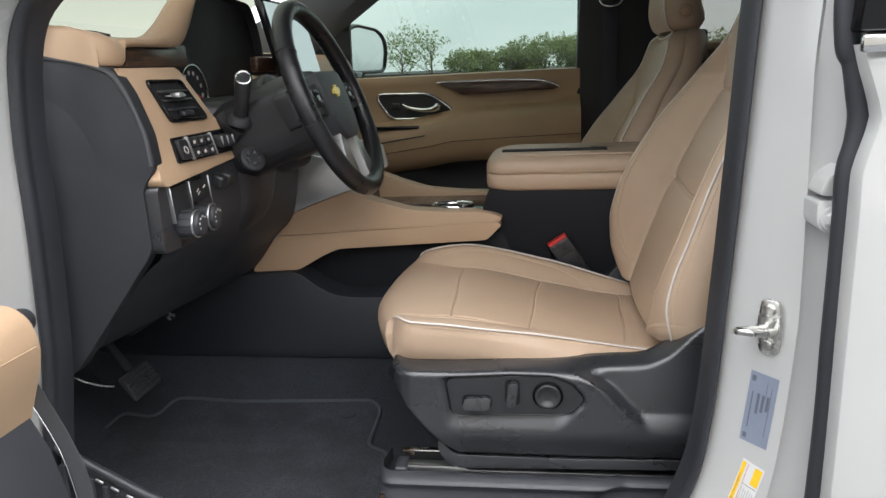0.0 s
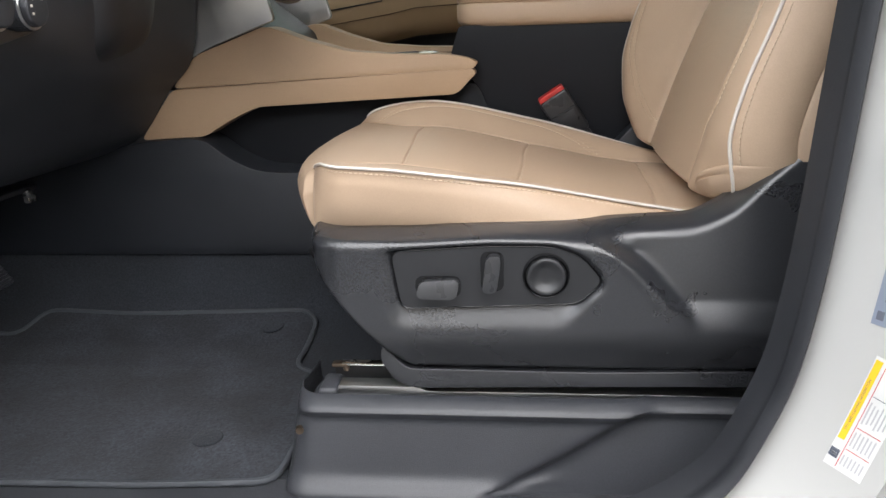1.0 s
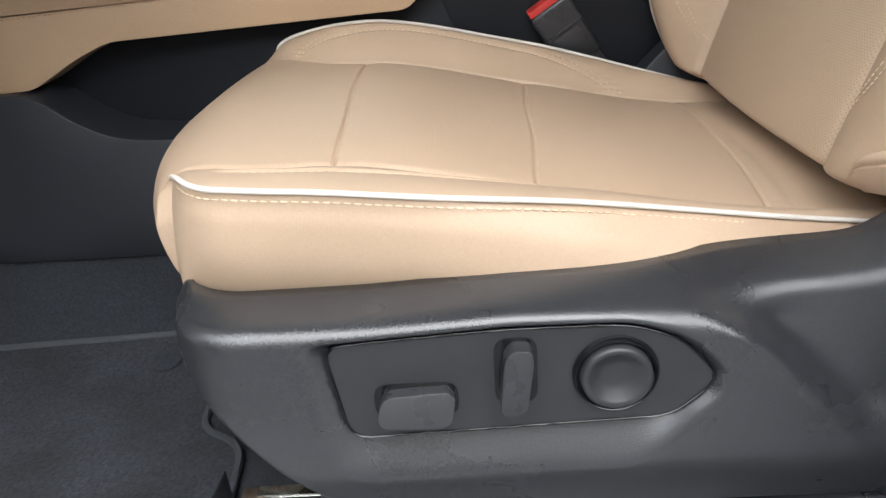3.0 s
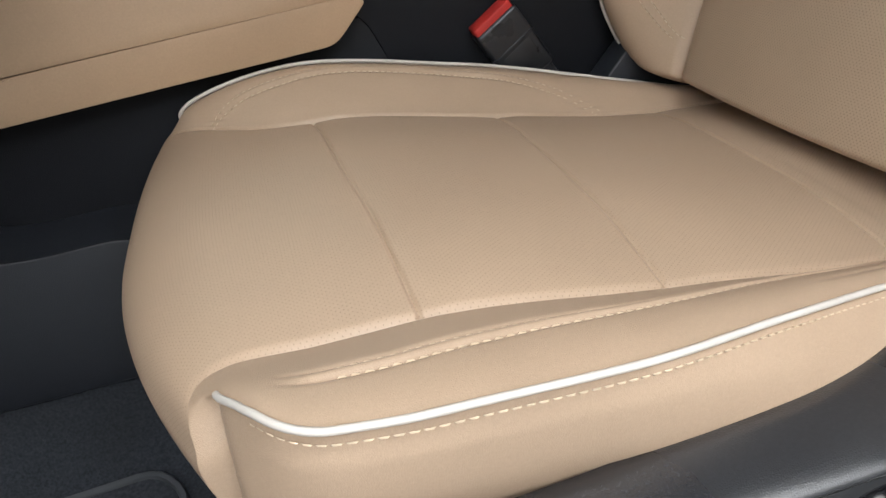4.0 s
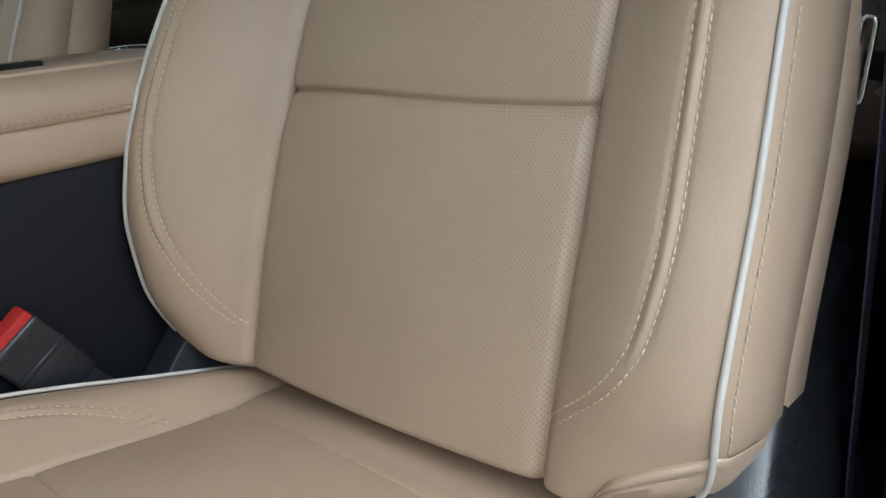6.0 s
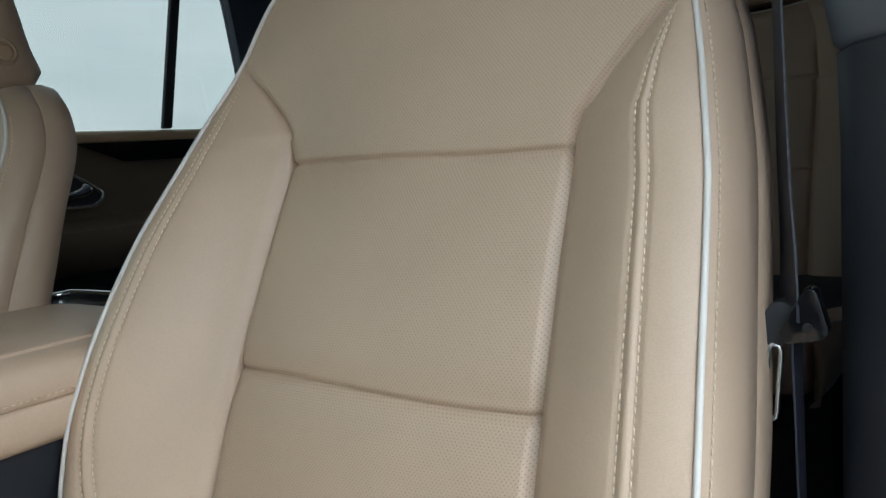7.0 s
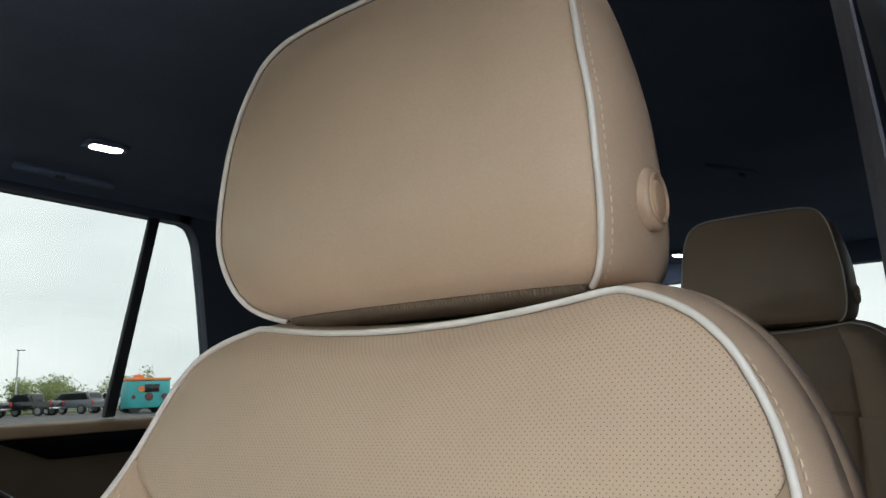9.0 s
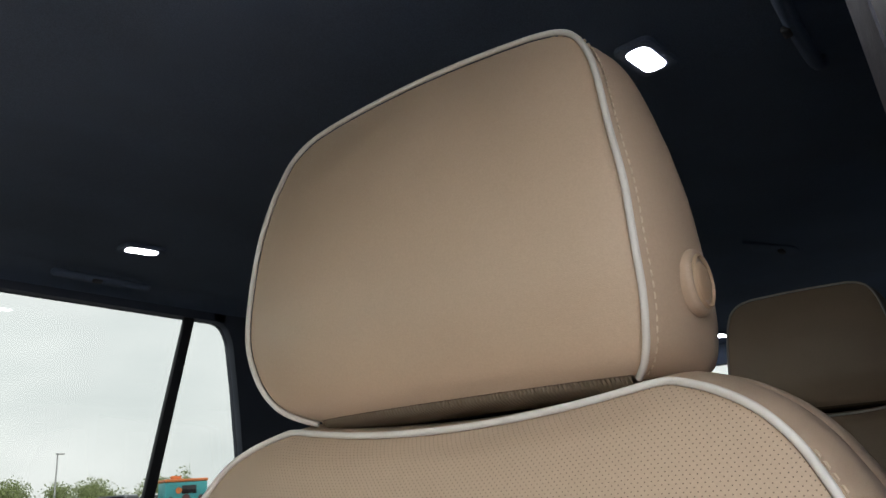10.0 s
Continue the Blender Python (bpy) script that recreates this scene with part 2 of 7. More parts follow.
def curve(*pts):
    """A smooth curve through points (x, y) that does not overshoot."""
    x, y = np.array([p[0] for p in pts], float), np.array([p[1] for p in pts], float)
    h, d = np.diff(x), np.diff(y) / np.diff(x)
    s = np.zeros(len(x))
    s[0], s[-1] = d[0], d[-1]
    for i in range(1, len(x) - 1):
        if d[i - 1] * d[i] > 0:
            a, b = 2 * h[i] + h[i - 1], h[i] + 2 * h[i - 1]
            s[i] = (a + b) / (a / d[i - 1] + b / d[i])

    def f(q):
        q = np.clip(np.asarray(q, float), x[0], x[-1])
        i = np.clip(np.searchsorted(x, q) - 1, 0, len(x) - 2)
        t = (q - x[i]) / h[i]
        return ((1 + 2 * t) * (1 - t) ** 2 * y[i] + t * (1 - t) ** 2 * h[i] * s[i]
                + t * t * (3 - 2 * t) * y[i + 1] + t * t * (t - 1) * h[i] * s[i + 1])
    return f


def grid(name, P, uv=None, closed=False, sharp=60, flip=False):
    """A skin over an array of points (rows, columns, 3); closed joins the last column to the first."""
    n, m = P.shape[:2]
    faces = []
    for i in range(n - 1):
        for j in range(m if closed else m - 1):
            k = (j + 1) % m
            f = (i * m + j, i * m + k, (i + 1) * m + k, (i + 1) * m + j)
            faces.append(f[::-1] if flip else f)
    return mesh_of(name, P.reshape(-1, 3), faces, None if uv is None else uv.reshape(-1, 2), sharp)


def resample(pts, step, closed=False):
    p = np.array(pts, float)
    if closed:
        p = np.vstack([p, p[:1]])
    d = np.r_[0, np.cumsum(np.linalg.norm(np.diff(p, axis=0), axis=1))]
    n = max(2, int(d[-1] / step) + 1)
    q = np.linspace(0, d[-1], n)
    out = np.stack([np.interp(q, d, p[:, k]) for k in range(p.shape[1])], 1)
    return out[:-1] if closed else out


def spline(pts, n=8, closed=False):
    """Catmull-Rom through the points, n steps a span."""
    p = np.array(pts, float)
    out, k = [], len(p)
    for i in range(k if closed else k - 1):
        a, b, c, d = (p[(i + o) % k] if closed else p[min(max(i + o, 0), k - 1)] for o in (-1, 0, 1, 2))
        for t in np.linspace(0, 1, n, endpoint=False):
            out.append(0.5 * (2 * b + (c - a) * t + (2 * a - 5 * b + 4 * c - d) * t * t + (3 * b - a - 3 * c + d) * t ** 3))
    if not closed:
        out.append(p[-1])
    return np.array(out)


def tube(name, pts, r, sides=8, closed=False, flat=1.0, up=None, sharp=60):
    """A round (or flattened) cord along points."""
    p = np.array(pts, float)
    n = len(p)
    tan = np.roll(p, -1, 0) - np.roll(p, 1, 0) if closed else np.gradient(p, axis=0)
    tan /= np.linalg.norm(tan, axis=1)[:, None] + 1e-12
    ref = np.array(up if up is not None else (0.0, 0.0, 1.0) if abs(tan[0][2]) < 0.9 else (1.0, 0.0, 0.0))
    rings = []
    for i in range(n):
        s = np.cross(tan[i], ref)
        s /= np.linalg.norm(s) + 1e-12
        w = np.cross(s, tan[i])
        if up is None:
            ref = w
        ang = np.linspace(0, 2 * math.pi, sides, endpoint=False)
        rad = r[i] if np.ndim(r) else r
        rings.append(p[i] + rad * (np.cos(ang)[:, None] * s + flat * np.sin(ang)[:, None] * w))
    P = np.array(rings)
    verts, faces = P.reshape(-1, 3), []
    for i in range(n if closed else n - 1):
        for j in range(sides):
            k, q = (j + 1) % sides, (i + 1) % n
            faces.append((i * sides + j, i * sides + k, q * sides + k, q * sides + j))
    if not closed:
        faces += [tuple(range(sides))[::-1], tuple((n - 1) * sides + j for j in range(sides))]
    return mesh_of(name, verts, faces, None, sharp)


def stitches(name, pts, normals, length=0.0052, gap=0.0009, r=0.0006, lift=0.0004):
    """A row of thread stitches along a line on a surface."""
    p, nn = np.array(pts, float), np.array(normals, float)
    d = np.r_[0, np.cumsum(np.linalg.norm(np.diff(p, axis=0), axis=1))]
    at = lambda q: (np.array([np.interp(q, d, p[:, k]) for k in range(3)]), np.array([np.interp(q, d, nn[:, k]) for k in range(3)]))
    verts, faces, q = [], [], 0.0
    while q + length < d[-1]:
        a, na = at(q)
        b, nb = at(q + length)
        m = na + nb
        m /= np.linalg.norm(m)
        t = (b - a) / np.linalg.norm(b - a)
        s = np.cross(t, m)
        o = len(verts)
        c1, c2 = a * 0.8 + b * 0.2 + m * lift, a * 0.2 + b * 0.8 + m * lift
        verts += [a - m * 0.0004]
        for c in (c1, c2):
            verts += [c + s * r, c + m * r * 1.3, c - s * r, c - m * r]
        verts += [b - m * 0.0004]
        for k in range(4):
            j = (k + 1) % 4
            faces += [(o, o + 1 + k, o + 1 + j), (o + 1 + k, o + 5 + k, o + 5 + j, o + 1 + j), (o + 5 + k, o + 9, o + 5 + j)]
        q += length + gap
    return mesh_of(name, verts, faces, None, 0)


def box(size, at=(0, 0, 0), bevel=0.004, segs=2, turn=(0, 0, 0)):
    bm = bmesh.new()
    bmesh.ops.create_cube(bm, size=1)
    bmesh.ops.scale(bm, vec=size, verts=bm.verts)
    if bevel:
        bmesh.ops.bevel(bm, geom=list(bm.edges), offset=min(bevel, min(size) * 0.49), segments=segs, profile=0.5, affect="EDGES")
    bmesh.ops.transform(bm, matrix=pose(*at, *turn), verts=bm.verts)
    return bm


def cyl(r, depth, at=(0, 0, 0), turn=(0, 0, 0), sides=32, r2=None, bevel=0.0):
    bm = bmesh.new()
    bmesh.ops.create_cone(bm, cap_ends=True, segments=sides, radius1=r, radius2=r if r2 is None else r2, depth=depth)
    if bevel:
        rim = [e for e in bm.edges if len(e.link_faces) == 2 and any(len(f.verts) > 4 for f in e.link_faces)]
        bmesh.ops.bevel(bm, geom=rim, offset=bevel, segments=3, profile=0.5, affect="EDGES")
    bmesh.ops.transform(bm, matrix=pose(*at, *turn), verts=bm.verts)
    return bm


def prism(outline, axis, lo, hi, bevel=0.0, segs=2):
    """A slab: an outline in the other two axes, drawn out along one axis."""
    bm = bmesh.new()
    k = "xyz".index(axis)
    vs = []
    for a, b in outline:
        c = [a, b]
        c.insert(k, lo)
        vs.append(bm.verts.new(c))
    f = bm.faces.new(vs)
    ext = bmesh.ops.extrude_face_region(bm, geom=[f])
    d = [0, 0, 0]
    d[k] = hi - lo
    bmesh.ops.translate(bm, vec=d, verts=[v for v in ext["geom"] if isinstance(v, bmesh.types.BMVert)])
    bmesh.ops.recalc_face_normals(bm, faces=bm.faces)
    if bevel:
        bmesh.ops.bevel(bm, geom=list(bm.edges), offset=bevel, segments=segs, profile=0.5, affect="EDGES", clamp_overlap=True)
    return bm


def rounded(outline, r, n=4):
    """The outline with its corners rounded."""
    p, out = [np.array(q, float) for q in outline], []
    for i, c in enumerate(p):
        a, b = p[i - 1] - c, p[(i + 1) % len(p)] - c
        rr = min(r, 0.45 * np.linalg.norm(a), 0.45 * np.linalg.norm(b))
        a, b = c + a / np.linalg.norm(a) * rr, c + b / np.linalg.norm(b) * rr
        for t in np.linspace(0, 1, n + 1):
            out.append(tuple((1 - t) ** 2 * a + 2 * t * (1 - t) * c + t * t * b))
    return out


def join(*bms):
    first = bms[0]
    for b in bms[1:]:
        tmp = bpy.data.meshes.new("joined")
        b.to_mesh(tmp)
        b.free()
        first.from_mesh(tmp)
        bpy.data.meshes.remove(tmp)
    return first


def moved(bm, m):
    bmesh.ops.transform(bm, matrix=m, verts=bm.verts)
    return bm


# ---- seats ----
YC = -0.42          # middle line of the driver's seat


def seat(M, label, group, yoke=True, stitched=True, head_shift=0.0):
    """A leather seat: cushion, backrest and headrest with piping and thread, drawn in the driver's place and moved by M."""
    base = thing("car_seat", M @ Vector((-0.05, YC, 0.55)), label, "car seat", group)

    def add(name, me, material, parent=base, text=""):
        me.transform(M)
        return put(name, me, material, parent, text)

    # cushion: middle line, piping line and widths along its length q
    q = (0, 0.08, 0.14, 0.2, 0.28, 0.42, 0.62, 0.82, 1.0)
    cx = curve(*zip(q, (-0.400, -0.433, -0.439, -0.424, -0.380, -0.285, -0.11, 0.05, 0.2)))
    cz = curve(*zip(q, (0.79, 0.832, 0.862, 0.884, 0.896, 0.896, 0.864, 0.832, 0.822)))
    px = curve(*zip(q, (-0.372, -0.399, -0.411, -0.410, -0.378, -0.29, -0.115, 0.045, 0.19)))
    pz_in = curve(*zip(q, (0.79, 0.833, 0.865, 0.894, 0.911, 0.920, 0.887, 0.844, 0.80)))
    pz_out = curve((0, 0.79), (0.08, 0.836), (0.14, 0.870), (0.2, 0.8935), (0.225, 0.8985), (0.25, 0.903), (0.28, 0.9055), (0.36, 0.9052), (0.42, 0.9035), (0.52, 0.893), (0.62, 0.877), (0.72, 0.857), (0.82, 0.838), (0.91, 0.8225), (1.0, 0.808))
    pz = lambda r, a: np.where(a > 0, pz_in(r), pz_out(r))
    wp = curve(*zip(q, (0.222, 0.232, 0.236, 0.24, 0.244, 0.252, 0.25, 0.228, 0.215)))
    wp_out = curve((0, 0.222), (0.08, 0.228), (0.14, 0.229), (0.2, 0.217), (0.225, 0.228), (0.25, 0.243), (0.28, 0.256), (0.36, 0.276), (0.42, 0.281), (0.52, 0.276), (0.62, 0.256), (0.72, 0.232), (0.82, 0.211), (0.91, 0.194), (1.0, 0.186))
    wi_out = curve((0, 0.216), (0.08, 0.222), (0.14, 0.223), (0.2, 0.207), (0.24, 0.194), (0.31, 0.189), (0.42, 0.190), (0.53, 0.188), (0.62, 0.183), (0.72, 0.179), (0.82, 0.172), (0.91, 0.163), (1.0, 0.155))
    wi = curve(*zip(q, (0.216, 0.225, 0.228, 0.226, 0.200, 0.164, 0.161, 0.165, 0.158)))
    cross = ((0.42, 0.015), (0.618, -0.020), (0.832, -0.016))     # seams across the insert, each with its slant
    sst = curve((0.285, 0.0), (0.305, 0.28), (0.35, 0.5), (0.42, 0.62), (0.5, 0.68), (0.64, 0.6), (0.72, 0.36), (0.765, 0.0))

    sst_out = curve((0.22, 0.48), (0.33, 0.56), (0.37, 0.55), (0.455, 0.50), (0.52, 0.44), (0.625, 0.38), (0.725, 0.29), (0.80, 0.17), (0.86, 0.05), (1.0, 0.0))

    def cushion(r, a):
        """Point of the cushion's top at length r and width a (-1 to 1; beyond 0.6 the bolsters)."""
        s = np.clip((abs(a) - 0.6) / 0.4, 0, 1)
        t = np.clip(a / 0.6, -1, 1)
        wa = np.where(a < 0, wi_out(r), wi(r))
        u = np.where(s > 0, np.sign(a) * (wa + (np.where(a < 0, wp_out(r), wp(r)) - wa) * s), t * wa)
        ease = s * s * (3 - 2 * s)
        live = np.clip((r - 0.2) / 0.15, 0, 1)
        z = (cz(r) - 0.006 * abs(t) ** 3 * live) * (1 - ease) + pz(r, a) * ease
        x = cx(r) * (1 - ease) + px(r) * ease
        z = z + 0.007 * (1 - t * t) * live * (s <= 0) + np.where(a > 0, 0.011, 0.007) * np.sin(math.pi * s) * live
        x = x - 0.006 * (1 - t * t) * (1 - live) * (s <= 0)
        x = x + np.where(a > 0, 0.010, 0.052) * np.minimum(abs(u) / 0.24, 1.0) ** np.where(a > 0, 3, 2) * np.clip((0.36 - r) / 0.2, 0, 1)
        wig = 0.0012 * np.sin(u * 31 + 1) * (s <= 0)
        for k, slant in cross:
            k = k + slant * (1 - t) / 2
            z = z - 0.0022 * np.exp(-((r - k + wig) / 0.0018) ** 2) * (s <= 0) - 0.0012 * np.exp(-((r - k) / 0.016) ** 2) * (s <= 0)
        z = z - 0.0045 * np.exp(-((abs(a) - 0.6) / 0.010) ** 2) * live
        if stitched:
            inside = np.where(a < 0, np.clip((r - 0.31) / 0.05, 0, 1) * np.clip((0.86 - r) / 0.02, 0, 1), np.clip((r - 0.285) / 0.01, 0, 1) * np.clip((0.765 - r) / 0.01, 0, 1))
            off = s - np.where(a < 0, sst_out(r), sst(r))
            z = z + (0.0012 * np.exp(-(off / 0.035) ** 2) - 0.0018 * np.exp(-((abs(off) - 0.055) / 0.026) ** 2)) * inside * live
            # soft creases that the outer bolster has gathered near its back
            z = z - 0.0006 * np.exp(-((off - 0.35 - 1.2 * (r - 0.7)) / 0.04) ** 2) * np.clip((r - 0.66) / 0.05, 0, 1) * np.clip((0.88 - r) / 0.05, 0, 1) * (a < 0)
            z = z - 0.0005 * np.exp(-((off - 0.22 + 0.8 * (r - 0.75)) / 0.03) ** 2) * np.clip((r - 0.70) / 0.05, 0, 1) * np.clip((0.86 - r) / 0.05, 0, 1) * (a < 0)
        return np.stack([x, YC + u, z], -1)

    def normal(f, r, a, out):
        d1, d2 = f(r + 1e-3, a) - f(r - 1e-3, a), f(r, a + 2e-3) - f(r, a - 2e-3)
        n = np.cross(d1, d2)
        n /= np.linalg.norm(n, axis=-1)[..., None] + 1e-12
        return n * np.sign((n @ np.array(out)))[..., None]

    rows = np.unique(np.r_[np.linspace(0, 1, 110), *[np.linspace(k + min(0, d) - 0.012, k + max(0, d) + 0.012, 44) for k, d in cross]])
    arc = np.interp(rows, np.linspace(0, 1, 200), np.r_[0, np.cumsum(np.hypot(np.diff(cx(np.linspace(0, 1, 200))), np.diff(cz(np.linspace(0, 1, 200)))))])
    insert = np.unique(np.r_[np.linspace(-0.6, 0.6, 33), np.linspace(0.57, 0.6, 5), -np.linspace(0.57, 0.6, 5)])
    bolster = np.unique(np.r_[np.linspace(0.6, 1, 76 if stitched else 25), np.linspace(0.6, 0.64, 7)])
    fall = np.r_[np.linspace(0.006, 0.06, 16), np.linspace(0.065, 0.13, 8)]
    skirt = list(zip(curve((0.006, 0.004), (0.02, 0.010), (0.045, 0.013), (0.075, 0.008), (0.11, -0.004), (0.13, -0.02))(fall), fall))
    for side, cols in ((0, insert), (1, bolster), (-1, -bolster[::-1])):
        R, A = np.meshgrid(rows, cols, indexing="ij")
        P = cushion(R, A)
        uv = np.stack([P[..., 1], np.broadcast_to(arc[:, None], R.shape)], -1)
        if side == 0:
            add("cushion_insert", grid("cushion_insert", P, uv), M_PERF_FINE, base, "perforated tan leather insert")
        else:
            edge = cushion(rows, np.full(len(rows), float(side)))
            strips = []
            for o, d in skirt:
                e = edge.copy()
                o = o * np.clip((rows - 0.08) / 0.16, 0, 1)
                if side < 0:
                    o = o + 0.018 * np.clip((rows - 0.5) / 0.3, 0, 1) * math.tanh(d / 0.02) - (wp_out(rows) - wp(rows)) * min(1.0, d / 0.1) ** 0.7
                e[:, 1] += side * o
                e[:, 2] = np.maximum(e[:, 2] - d, 0.775)
                if side < 0 and stitched:
                    # a pressed fold in the leather near the hip
                    f = e[:, 2] - 0.835 - 0.40 * (e[:, 0] + 0.025)
                    e[:, 1] -= np.exp(-((e[:, 0] + 0.028) / 0.032) ** 2) * (0.0030 * np.exp(-((f + 0.010) / 0.006) ** 2) - 0.0045 * np.exp(-(f / 0.0045) ** 2))
                strips.append(e)
            S = np.stack(strips, 1)
            P2 = np.concatenate([P, S] if side > 0 else [S[:, ::-1], P], 1)
            add("cushion_bolster", grid("cushion_bolster", P2), M_LEATHER)
    for side in (-1, 1):
        rim = np.linspace(0.206 if side < 0 else 0.17, 0.985, 120)
        line = cushion(rim, np.full(len(rim), float(side)))
        line[:, 1] += side * 0.0015
        line[:, 2] += 0.0025
        add("cushion_piping", tube("cushion_piping", line, 0.0019, 8), M_PIPE, base, "cream piping")
        if stitched and side < 0:
            e = cushion(rim[8:], np.full(len(rim) - 8, float(side)))
            n = np.tile((0.0, side * 1.0, 0.15), (len(e), 1))
            e[:, 1] += side * 0.0034
            e[:, 2] -= 0.0030
            add("cushion_stitching", stitches("cushion_stitching", e, n), M_THREAD)
        if stitched:
            rr = np.linspace(0.287 if side > 0 else 0.37, 0.763 if side > 0 else 0.855, 110)
            for off in (-0.055, 0.055):
                aa = side * (0.6 + 0.4 * np.clip((sst if side > 0 else sst_out)(rr) + off, 0.0, 1))
                add("cushion_stitching", stitches("cushion_stitching", cushion(rr, aa), normal(cushion, rr, aa, (0, 0, 1))), M_THREAD)
    front = np.array([[[-0.393 + 0.02 * k, YC + u, 0.79 - 0.03 * k] for u in np.linspace(-0.225, 0.225, 9)] for k in range(3)])
    add("cushion_underside", grid("cushion_underside", front), M_DARK)

    # backrest by height
    xp_in = curve((0.83, 0.10), (0.88, 0.07), (0.93, 0.054), (0.98, 0.052), (1.04, 0.064), (1.1, 0.088), (1.2, 0.148), (1.3, 0.228), (1.4, 0.302), (1.478, 0.326))
    xp_out = curve((0.83, 0.125), (0.88, 0.112), (0.93, 0.103), (0.98, 0.112), (1.05, 0.136), (1.12, 0.16), (1.2, 0.192), (1.3, 0.243), (1.4, 0.302), (1.478, 0.326))
    xp = lambda z, a: np.where(a > 0, xp_in(z), xp_out(z))
    xi = curve((0.83, 0.0795), (0.86, 0.088), (0.885, 0.0955), (0.92, 0.107), (0.96, 0.1205), (1.02, 0.1435), (1.09, 0.172), (1.18, 0.215), (1.273, 0.262), (1.36, 0.29), (1.42, 0.305), (1.478, 0.326))
    w = curve((0.83, 0.205), (0.85, 0.232), (0.88, 0.255), (0.93, 0.262), (1.05, 0.266), (1.18, 0.263), (1.3, 0.254), (1.36, 0.244), (1.4, 0.234), (1.43, 0.22), (1.455, 0.198), (1.47, 0.172), (1.478, 0.148))
    if yoke:
        wn_ = curve((0.83, 0.158), (1.0, 0.16), (1.1, 0.158), (1.273, 0.154), (1.295, 0.159), (1.32, 0.174), (1.35, 0.203), (1.385, 0.238), (1.478, 0.25))
    else:
        wn_ = curve((0.83, 0.15), (1.2, 0.15), (1.40, 0.145), (1.478, 0.12))
    wj = lambda z, a=1.0: np.minimum(wn_(z) * np.where(z < 1.3, np.where(a < 0, 0.965, 1.035), 1.0), w(z) - 0.0005)
    seams = (1.09, 1.273) if yoke else (1.11, 1.31)
    bst_in = curve((0.885, 0.0), (0.905, 0.25), (0.94, 0.49), (0.98, 0.65), (1.04, 0.76), (1.1, 0.80), (1.25, 0.79), (1.34, 0.70), (1.37, 0.62))
    bst_out = curve((0.892, 0.0), (0.91, 0.17), (0.93, 0.37), (0.95, 0.51), (0.97, 0.59), (1.03, 0.655), (1.1, 0.66), (1.25, 0.65), (1.34, 0.57), (1.37, 0.48))
    bst = lambda z, a: np.where(a > 0, bst_in(z), bst_out(z))

    def back(z, a):
        s = np.clip((abs(a) - 0.6) / 0.4, 0, 1)
        t = np.clip(a / 0.6, -1, 1)
        u = np.where(s > 0, np.sign(a) * (wj(z, a) + (w(z) - wj(z, a)) * s), t * wj(z, a))
        u = u * np.where(a < 0, 1 - np.interp(z, (1.25, 1.36, 1.43, 1.478), (0, 0.030, 0.026, 0)), 1.0)
        room = np.clip((w(z) - wj(z)) / 0.09, 0, 1)
        ease = s * s * (3 - 2 * s)
        wide = np.clip((abs(u) - 0.152) / (np.maximum(w(z), 0.16) - 0.15), 0, 1)
        x = np.where(s > 0, xi(z) * (1 - ease) + xp(z, a) * ease, xi(z))
        x = x - 0.007 * (1 - t * t) * (s <= 0) - np.where(a > 0, 0.014, 0.018) * np.sin(math.pi * s) ** 0.9 * room
        x = x + (s <= 0) * (xp(z, a) - xi(z)) * (wide ** 2) * np.clip((z - 1.28) / 0.05, 0, 1)
        for k in seams:
            x = x + (s <= 0) * (0.005 * np.exp(-((z - k - 0.003 * np.sin(u * 14)) / 0.003) ** 2) + 0.005 * np.exp(-((z - k) / 0.018) ** 2))
        x = x + 0.007 * np.exp(-((abs(a) - 0.6) / 0.022) ** 2) * np.clip((1.39 - z) / 0.03, 0, 1)
        if stitched and yoke:
            off = s - bst(z, a)
            x = x + (0.0016 * np.exp(-((abs(off) - 0.045) / 0.022) ** 2) - 0.0012 * np.exp(-(off / 0.03) ** 2)) * np.clip((z - 0.935) / 0.03, 0, 1) * np.clip((1.37 - z) / 0.01, 0, 1)
        x = x + 0.012 * np.clip((z - 1.455) / 0.023, 0, 1) ** 2
        x = x + 0.07 * np.clip((0.858 - z) / 0.028, 0, 1) ** 1.6
        dip = 0.012 * np.clip((z - 1.40) / 0.078, 0, 1)
        return np.stack([x, YC + u, z - dip * np.clip(1 - (u / 0.14) ** 2, 0, 1)], -1)

    zs = np.unique(np.r_[np.linspace(0.83, 0.86, 12), np.linspace(0.83, 1.44, 100), np.linspace(1.44, 1.478, 16), *[np.linspace(k - 0.012, k + 0.012, 13) for k in seams]])
    for side, cols in ((0, insert), (1, bolster), (-1, -bolster[::-1])):
        Z, A = np.meshgrid(zs if side == 0 else zs[zs <= 1.388 if yoke else zs <= 1.478], cols, indexing="ij")
        P = back(Z, A)
        uv = np.stack([P[..., 1], Z * 1.08], -1)
        add("backrest_insert" if side == 0 else "backrest_bolster", grid("backrest", P, uv), M_PERF if side == 0 else M_LEATHER,
            base, "perforated tan leather panel" if side == 0 else "")
    side_z = np.r_[np.linspace(0.83, 1.43, 70), np.linspace(1.434, 1.478, 14)]
    top = np.linspace(0.98, -0.98, 30) * 0.6
    left = back(side_z, np.full(len(side_z), 1.0))
    right = back(side_z[::-1], np.full(len(side_z), -1.0))
    over = back(np.full(len(top), 1.478), top)
    under = back(np.full(12, 0.83), np.linspace(-0.95, 0.95, 12))
    loop = np.vstack([left, over, right])
    ring = np.vstack([loop, under])
    tang = np.roll(ring, -1, 0) - np.roll(ring, 1, 0)
